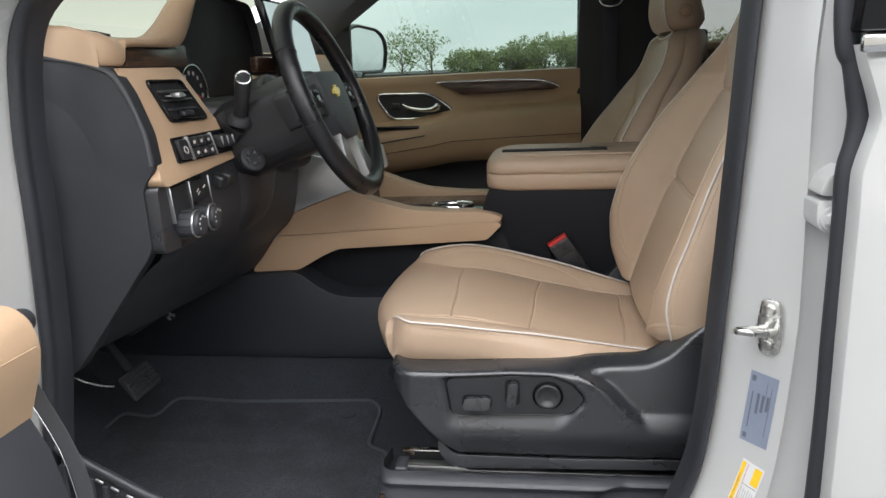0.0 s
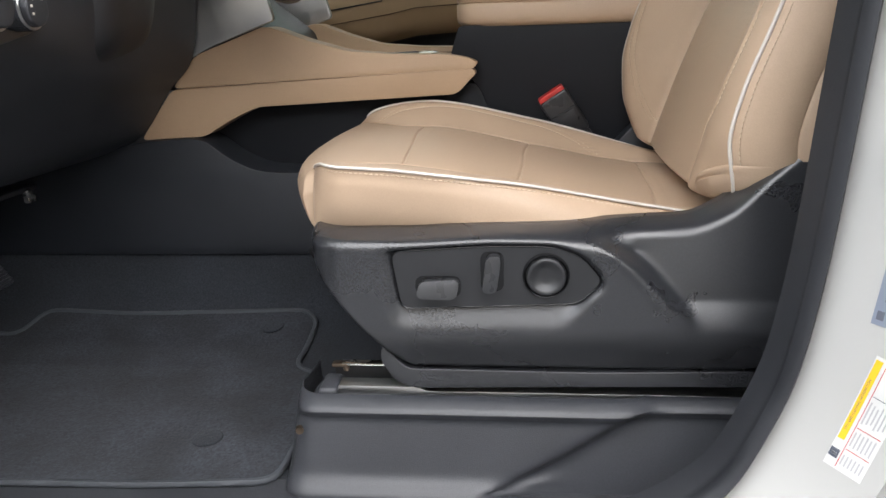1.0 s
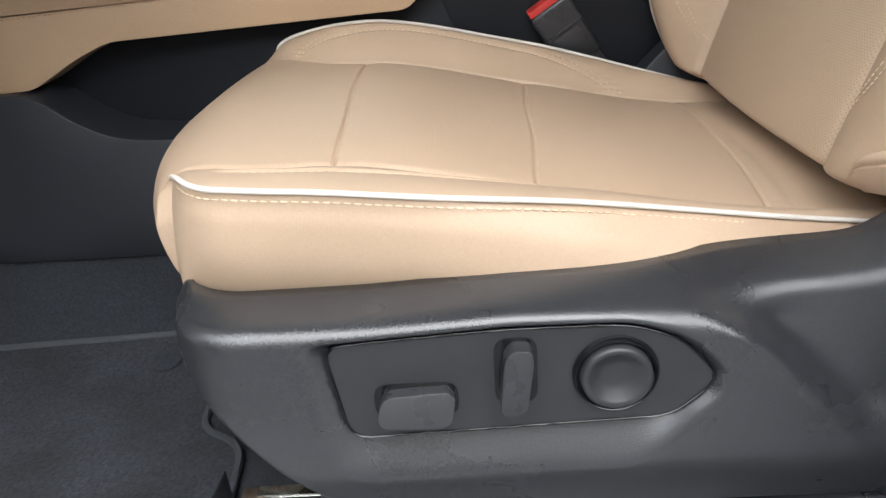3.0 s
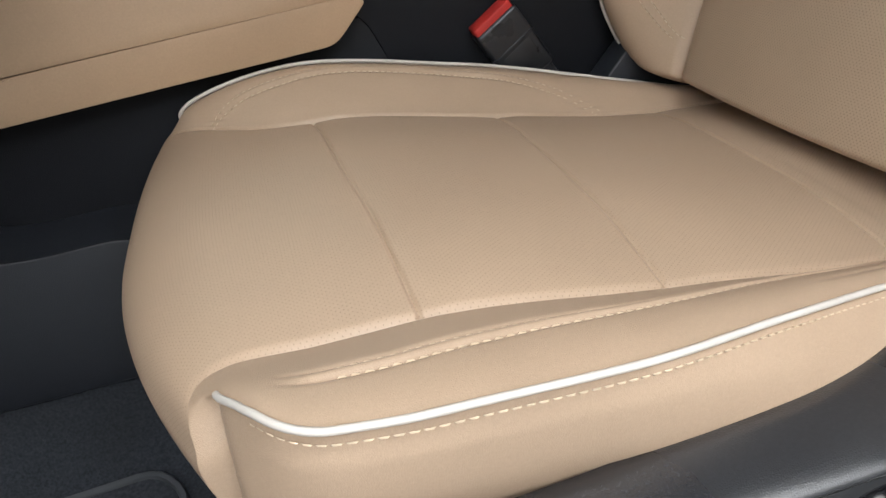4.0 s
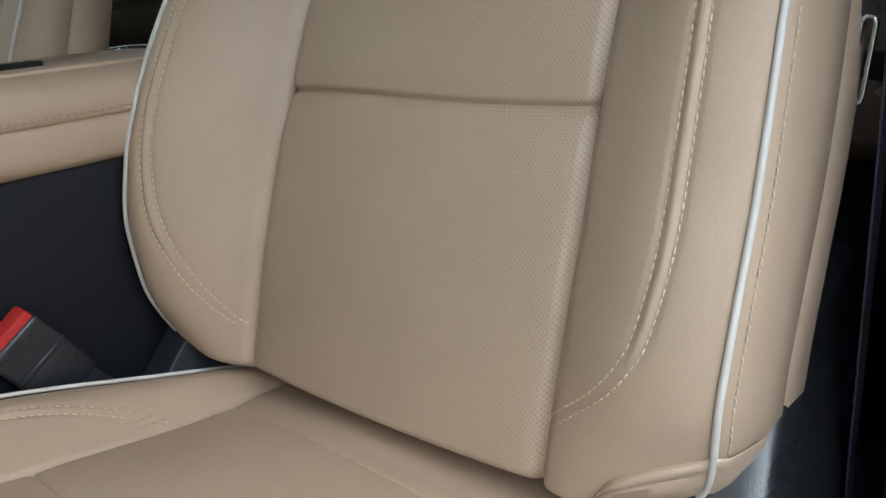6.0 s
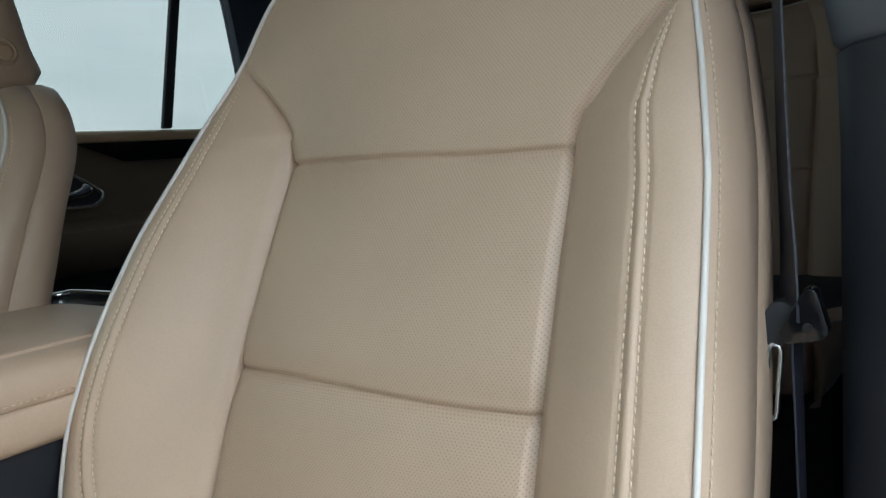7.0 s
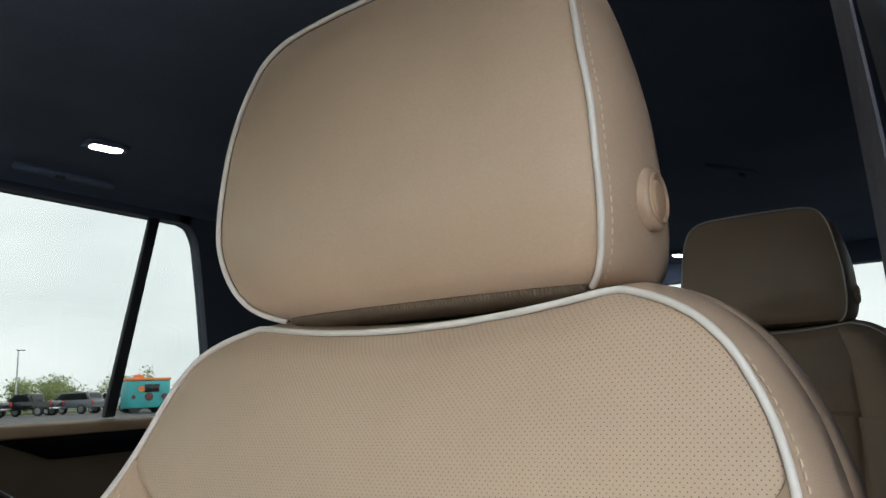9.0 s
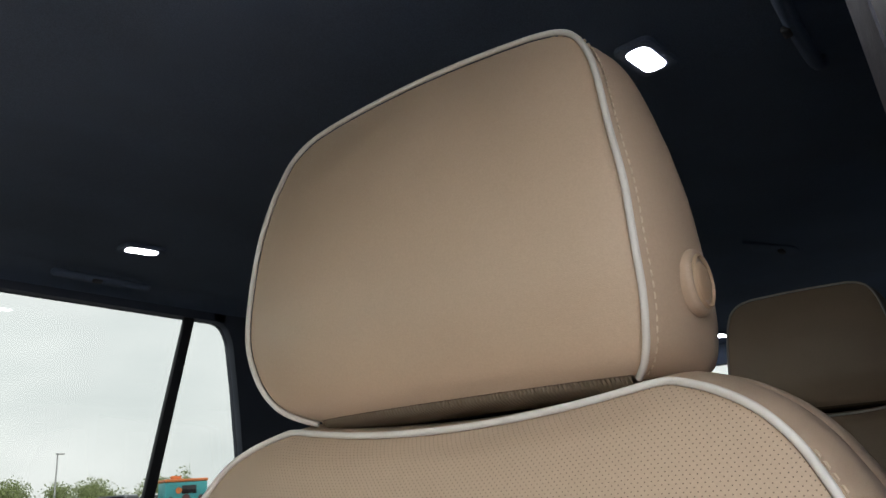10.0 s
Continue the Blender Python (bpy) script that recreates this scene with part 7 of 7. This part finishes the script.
# ---- open driver's door at the front ----
def driver_door():
    d = thing("driver_door", (-0.97, -1.05, 0.5), "open driver's door with tan armrest and grey check strap", "car door")
    near = lambda pts: [(-0.096 + 0.77 * (x + 0.096), 1.336 + 0.77 * (z - 1.336)) for x, z in pts]
    arm = prism(rounded(near([(-1.12, 0.97), (-0.985, 0.985), (-0.95, 0.962), (-0.936, 0.915), (-0.945, 0.87), (-0.985, 0.76), (-1.03, 0.66), (-1.12, 0.66)]), 0.025, 5), "y", -1.3, -1.095, 0.015, 4)
    part("armrest", arm, M_VINYL, d, "tan padded armrest")
    sx, sz = near([(-0.934, 0.918)])[0]
    put("armrest_seam", tube("armrest_seam", [(sx + 0.002, y, sz) for y in np.linspace(-1.29, -1.11, 10)], 0.0012, 6), M_VINYL, d)
    cx_, cz_ = near([(-0.968, 0.968)])[0]
    part("armrest_cap", cyl(0.017, 0.04, (cx_ - 0.012, -1.085, cz_ - 0.016), (90, 0, 0), 24, bevel=0.01), M_DARK, d, "black rubber cap")
    low = np.array([[(x, y, z) for y in (-1.3, -1.1)] for x, z in near([(-1.05, 0.9), (-0.985, 0.80), (-0.95, 0.73), (-0.93, 0.65), (-0.925, 0.55), (-0.93, 0.4)])])
    put("lower_panel", grid("lower_panel", low), M_BLACK, d, "black lower door panel")
    st_ = near([(-0.982, 0.86), (-0.955, 0.80), (-0.925, 0.73), (-0.905, 0.66), (-0.90, 0.6)])
    put("check_strap", ribbon([(x, -1.093, z) for x, z in st_], 0.024, (0.9, 0.0, 0.35)), M_STRAP, d, "grey woven strap")
    wr = near([(-0.99, 0.835), (-0.965, 0.79), (-0.935, 0.72), (-0.92, 0.65), (-0.915, 0.6)])
    put("strap_wire", tube("strap_wire", spline([(x, -1.096, z) for x, z in wr], 6), 0.0007, 6), M_CHROME, d, "thin bright wire")
    part("door_core", box((0.16, 0.25, 0.8), (-0.93, -1.22, 0.75), 0.03, 3), M_BLACK, d)
    part("door_skin", moved(box((0.05, 1.0, 0.9), (0, 0, 0), 0.02, 3), pose(-1.1, -1.5, 0.93, 0, 0, 6)), M_WHITE, d, "white door outer skin")


driver_door()

# ---- roof fittings ----
def dome_lamp(at, turn, label):
    l = thing("dome_lamp", at, label, "ceiling lamp", "ceiling lamps")
    m = Matrix.Translation(at) @ pose(0, 0, 0, 0, 0, turn)
    part("bezel", moved(prism(rounded([(-0.041, -0.024), (0.041, -0.024), (0.041, 0.024), (-0.041, 0.024)], 0.012), "z", -0.003, 0.004, 0.0015), m), M_LINER, l)
    part("lens", moved(prism(rounded([(-0.030, -0.0145), (0.030, -0.0145), (0.030, 0.0145), (-0.030, 0.0145)], 0.012), "z", -0.0045, -0.001, 0.0015), m), M_LAMP, l, "lit white lens")


dome_lamp((0.714, 0.562, 1.905), -8, "small lit ceiling lamp in the black headliner")
dome_lamp((0.738, -0.452, 1.905), -5, "small lit ceiling lamp in the black headliner")
dome_lamp((2.50, 0.03, 1.852), 0, "small lit ceiling lamp near the tailgate")
dome_lamp((2.50, 0.115, 1.852), 0, "small lit ceiling lamp near the tailgate")


def grab_handle(x, y, z, sgn):
    g = thing("grab_handle", (x, y, z), "black folded grab handle on the roof rail", "grab handle", "grab handles")
    pts = spline([(x - 0.1, y, z), (x - 0.08, y - sgn * 0.010, z - 0.003), (x + 0.08, y - sgn * 0.010, z - 0.003), (x + 0.1, y, z)], 6)
    put("grip", tube("grip", pts, 0.009, 10), M_LINER, g)
    part("coat_hook", box((0.02, 0.010, 0.008), (x - 0.02, y - sgn * 0.019, z - 0.010), 0.003, 3), M_STRAP, g, "pale hook")


grab_handle(0.75, 0.765, 1.895, 1)
grab_handle(0.79, -0.62, 1.898, -1)
hk = thing("ceiling_hook", (1.71, -0.35, 1.9), "small black ceiling hook plate", "ceiling hook")
part("plate", prism(rounded([(1.60, -0.31), (1.70, -0.31), (1.83, -0.39), (1.73, -0.39)], 0.01), "z", 1.893, 1.901, 0.003), M_LINER, hk)
part("hook", box((0.03, 0.012, 0.008), (1.73, -0.36, 1.890), 0.003), M_STRAP, hk)


# ---- outside: car park, trees, parked cars ----
FAR_GROUND = 0.7  # the car park climbs gently towards its far side
M_ASPHALT = mat("asphalt", (0.09, 0.09, 0.092), rough=0.9, var=0.2, scale=0.6, fine=0.3, fine_scale=60, bump=0.6, bump_scale=80)
M_GRASS = mat("rough_grass", (0.10, 0.13, 0.05), rough=0.95, var=0.35, scale=0.4, fine=0.3, fine_scale=30)
M_LEAF = mat("spring_leaves", (0.22, 0.25, 0.12), rough=0.7, var=0.4, scale=0.8)
ln, ll = M_LEAF.node_tree.nodes, M_LEAF.node_tree.links
thin = ln.new("ShaderNodeBsdfTranslucent")
thin.inputs["Color"].default_value = (0.40, 0.47, 0.22, 1)
both = ln.new("ShaderNodeMixShader")
both.inputs[0].default_value = 0.55
ll.new(ln["Principled BSDF"].outputs[0], both.inputs[1])
ll.new(thin.outputs[0], both.inputs[2])
ll.new(both.outputs[0], ln["Material Output"].inputs["Surface"])
M_BARK = mat("grey_bark", (0.12, 0.10, 0.085), rough=0.9, var=0.3, scale=5)
M_SIDING = mat("pale_metal_siding", (0.42, 0.38, 0.32), rough=0.6, var=0.05, scale=0.4)
ground = np.array([[(x, y, z) for x in (-1500, -60, 0, 60, 1500)] for y, z in ((-1500, 0), (-60, 0), (0, 0), (36, 0), (42, 0.15), (49, 0.5), (55, FAR_GROUND), (62, FAR_GROUND), (1500, FAR_GROUND))])
tagged(put("ground", grid("ground", ground), M_ASPHALT), "grey asphalt car park", kind="structure")
verge = structure("verge", box((400, 40, 0.12), (0, 92, FAR_GROUND + 0.02), 0.0), M_GRASS, "grass verge beyond the car park")
rng = np.random.default_rng(4)


def tree(x, y, h, spread, leafy, label):
    t = thing("tree", (x, y, 0), label, "tree", "trees beyond the car park")
    verts, faces = [], []
    lverts, lfaces = [], []

    def limb(a, b, r0, r1):
        a, b = np.array(a), np.array(b)
        d = (b - a) / np.linalg.norm(b - a)
        s = np.cross(d, (0.3, 0.9, 0.1))
        s /= np.linalg.norm(s)
        w2 = np.cross(d, s)
        o = len(verts)
        for c, r in ((a, r0), (b, r1)):
            for k in range(5):
                an = k * 2 * math.pi / 5
                verts.append(c + r * (math.cos(an) * s + math.sin(an) * w2))
        for k in range(5):
            faces.append((o + k, o + (k + 1) % 5, o + 5 + (k + 1) % 5, o + 5 + k))

    def clump(c, size, n):
        for _ in range(n):
            p = c + rng.normal(0, size, 3) * (1, 1, 0.7)
            q = rng.normal(0, 1, (3, 3)) * 0.08 * (0.6 + rng.random())
            o = len(lverts)
            lverts.extend([p + q[0], p + q[1], p + q[2]])
            lfaces.append((o, o + 1, o + 2))

    top = np.array((x, y, h * 0.62))
    limb((x, y, -0.1), top, 0.16 * h / 6, 0.07 * h / 6)
    for k in range(11):
        f = 0.25 + 0.75 * k / 10
        start = np.array((x, y, h * 0.62 * f))
        a = rng.random() * 6.28
        reach = spread * (0.5 + 0.6 * rng.random()) * (1.1 - 0.5 * f)
        end = start + np.array((math.cos(a) * reach, math.sin(a) * reach, h * (0.16 + 0.22 * rng.random())))
        limb(start, end, 0.06 * h / 6, 0.02 * h / 6)
        for j in range(3):
            b = end + rng.normal(0, 0.18 * spread, 3) + (0, 0, 0.08 * h)
            limb(end, b, 0.02 * h / 6, 0.008)
            clump(b, 0.17 * spread, int(52 * leafy))
        clump(end, 0.24 * spread, int(72 * leafy))
    put("trunk", mesh_of("trunk", verts, faces), M_BARK, t, "grey bare limbs")
    put("crown", mesh_of("crown", lverts, lfaces, None, 0), M_LEAF, t, "small spring leaves")


spec = [(-13.5, 70, 4.5, 2.5, 0.4), (-11.0, 72, 4.9, 2.9, 0.4), (-8.4, 74, 2.9, 1.9, 0.9), (-6.2, 76, 2.6, 1.8, 1.2), (-4.2, 77, 2.9, 1.9, 1.4), (-2.2, 76, 3.3, 2.0, 1.6), (-0.2, 75, 3.5, 2.1, 1.8), (2.0, 76, 3.6, 2.2, 1.8), (4.2, 77, 3.2, 2.2, 1.6), (6.4, 78, 3.1, 2.2, 1.6)]
spec += [(8.8, 76, 3.2, 2.3, 1.4), (12, 78, 3.1, 2.3, 1.3), (16, 77, 3.3, 2.4, 1.3)]
for k in range(11):
    spec.append((29.0 + 3.1 * k, 72 + 3 * (k % 3), 3.3 + 0.9 * ((k * 7) % 5) / 5, 2.4, 1.4))
for x, y, h, s_, lf in spec:
    tree(x, y, h, s_, lf, "spring tree with thin green leaves" if lf > 1 else "nearly bare spring tree with few leaves")


M_CARGLASS = mat("dark_car_glass", (0.012, 0.014, 0.016), rough=0.12, var=0.1, scale=3)


def parked_car(x, y, turn, paint, label, truck=False):
    c = thing("parked_car", (x, y, FAR_GROUND), label, "car", "parked cars")
    m = pose(x, y, FAR_GROUND, 0, 0, turn)
    body_ = [(-2.4, 0.45), (-2.45, 0.8), (-2.35, 1.0), (-1.2, 1.08), (2.3, 1.1), (2.45, 0.95), (2.45, 0.5)]
    part("body", moved(prism(rounded(body_, 0.12), "y", -0.92, 0.92, 0.06, 2), m), paint, c)
    cab = [(-1.2, 1.05), (-0.55, 1.68), (0.6 if truck else 1.9, 1.72), (0.9 if truck else 2.3, 1.08)]
    part("cabin", moved(prism(rounded(cab, 0.12), "y", -0.80, 0.80, 0.08, 2), m), paint, c)
    for sy in (-1, 1):
        win = [(-0.95, 1.12), (-0.45, 1.6), (0.5 if truck else 1.8, 1.62), (0.65 if truck else 2.05, 1.12)]
        part("window", moved(prism(rounded(win, 0.05), "y", sy * 0.79, sy * 0.815), m), M_CARGLASS, c, "dark side glass")
    part("rear_window", moved(box((0.03, 1.3, 0.4), (0.82 if truck else 2.14, 0, 1.4), 0.01, 1, (0, -22, 0)), m), M_CARGLASS, c, "dark rear glass")
    part("front_window", moved(box((0.03, 1.35, 0.6), (-0.9, 0, 1.38), 0.01, 1, (0, 46, 0)), m), M_CARGLASS, c, "dark windscreen")
    for sx in (-1.55, 1.55):
        for sy in (-0.84, 0.84):
            wh = part("wheel", moved(cyl(0.38, 0.24, (sx, sy, 0.38), (90, 0, 0), 24, bevel=0.04), m), M_RUBBER, c, "black tyre")
            part("rim", moved(cyl(0.24, 0.26, (sx, sy, 0.38), (90, 0, 0), 18), m), M_SATIN, wh)
    for sy in (-0.78, 0.78):
        part("tail_lamp", moved(box((0.06, 0.18, 0.34), (2.43, sy, 0.92), 0.02), m), M_RED, c, "red tail lamp")
    part("bumper", moved(box((0.12, 1.8, 0.16), (2.46, 0, 0.55), 0.04, 2), m), M_CHROME if truck else paint, c)


M_PB = mat("black_car_paint", (0.012, 0.012, 0.014), rough=0.25, coat=0.6)
M_PG = mat("grey_car_paint", (0.10, 0.115, 0.135), rough=0.3, coat=0.6)
M_PW = mat("white_car_paint", (0.7, 0.71, 0.72), rough=0.3, coat=0.6)
M_PR = mat("dark_red_car_paint", (0.10, 0.015, 0.015), rough=0.3, coat=0.6)
row = [(19.8, M_PB, "black pickup parked with its tail out", True), (22.5, M_PB, "black pickup parked in the row", True), (25.2, M_PG, "grey estate car parked in the row", False),
       (28.0, M_PW, "white pickup parked in the row", True), (31.0, M_PB, "black pickup parked beside the food truck", True), (34.0, M_PR, "dark red car parked in the row", False),
       (17.0, M_PG, "grey car parked in the row", False), (14.2, M_PW, "white car parked in the row", False)]
for x, paint, label, truck in row:
    parked_car(x * 1.36, 58.5 + 0.4 * math.sin(x), -70 + 7 * math.sin(x * 2), paint, label, truck)

M_TEAL = mat("teal_painted_panel", (0.05, 0.36, 0.38), rough=0.45, var=0.2, scale=0.8)
M_ORANGE = mat("orange_paint", (0.75, 0.22, 0.06), rough=0.5, var=0.1, scale=1)
ft = thing("food_truck", (36.7, 52.5, 0.58), "teal food truck with orange painted shapes and an orange roof", "food truck")
fm = pose(36.7, 52.5, 0.58, 0, 0, -20)
part("box_body", moved(box((3.2, 2.2, 2.1), (0, 0, 1.45), 0.12, 2), fm), M_TEAL, ft)
part("roof", moved(box((3.3, 2.3, 0.22), (0, 0, 2.58), 0.08, 2), fm), M_ORANGE, ft, "orange roof")
for k in range(5):
    part("painted_shape", moved(cyl(0.16 + 0.08 * (k % 3), 0.04, (-1.15 + 0.57 * k, -1.11, 1.25 + 0.6 * (k % 2)), (90, 0, 0), 9), fm), M_ORANGE if k % 2 else M_PR, ft, "painted shape")
part("serving_hatch", moved(box((1.1, 0.05, 0.6), (0.2, -1.11, 1.9), 0.01), fm), M_CARGLASS, ft, "dark serving hatch")
part("roof_vent", moved(box((0.7, 0.6, 0.3), (-0.5, 0.2, 2.82), 0.06, 2), fm), M_ORANGE, ft)
for sx in (-1.05, 1.05):
    for sy in (-0.95, 0.95):
        part("wheel", moved(cyl(0.40, 0.24, (sx, sy, 0.38), (90, 0, 0), 20, bevel=0.04), fm), M_RUBBER, ft)

pole = thing("street_lamp", (33.3, 65.5, 0), "tall grey lamp pole in the car park", "street lamp")
part("pole", cyl(0.09, 6.2, (33.3, 65.5, 3.1), (0, 0, 0), 12, 0.06), M_SATIN, pole)
part("lamp_head", box((0.7, 0.25, 0.12), (33.5, 65.5, 6.2), 0.04, 2), M_SATIN, pole)

def shed(x, y, sx, sy, h, label):
    b = thing("metal_building", (x, y, 0), label, "building")
    part("wall", box((sx, sy, h), (x, y, h / 2), 0.0), M_SIDING, b)
    part("roof", prism([(y - sy / 2 - 0.4, h), (y, h + sy * 0.12), (y + sy / 2 + 0.4, h)], "x", x - sx / 2 - 0.4, x + sx / 2 + 0.4), M_SATIN, b, "grey pitched roof")
    for k in range(5):
        part("window", box((1.6, 0.1, 1.2), (x - sx * 0.36 + sx * 0.18 * k, y + sy / 2 + 0.02, 2.4), 0.0), M_GLOSS, b, "dark window")


shed(2, -19, 44, 12, 6.0, "long beige metal building behind the camera")
shed(75, 14, 14, 12, 5.0, "beige metal building seen in the door mirror")
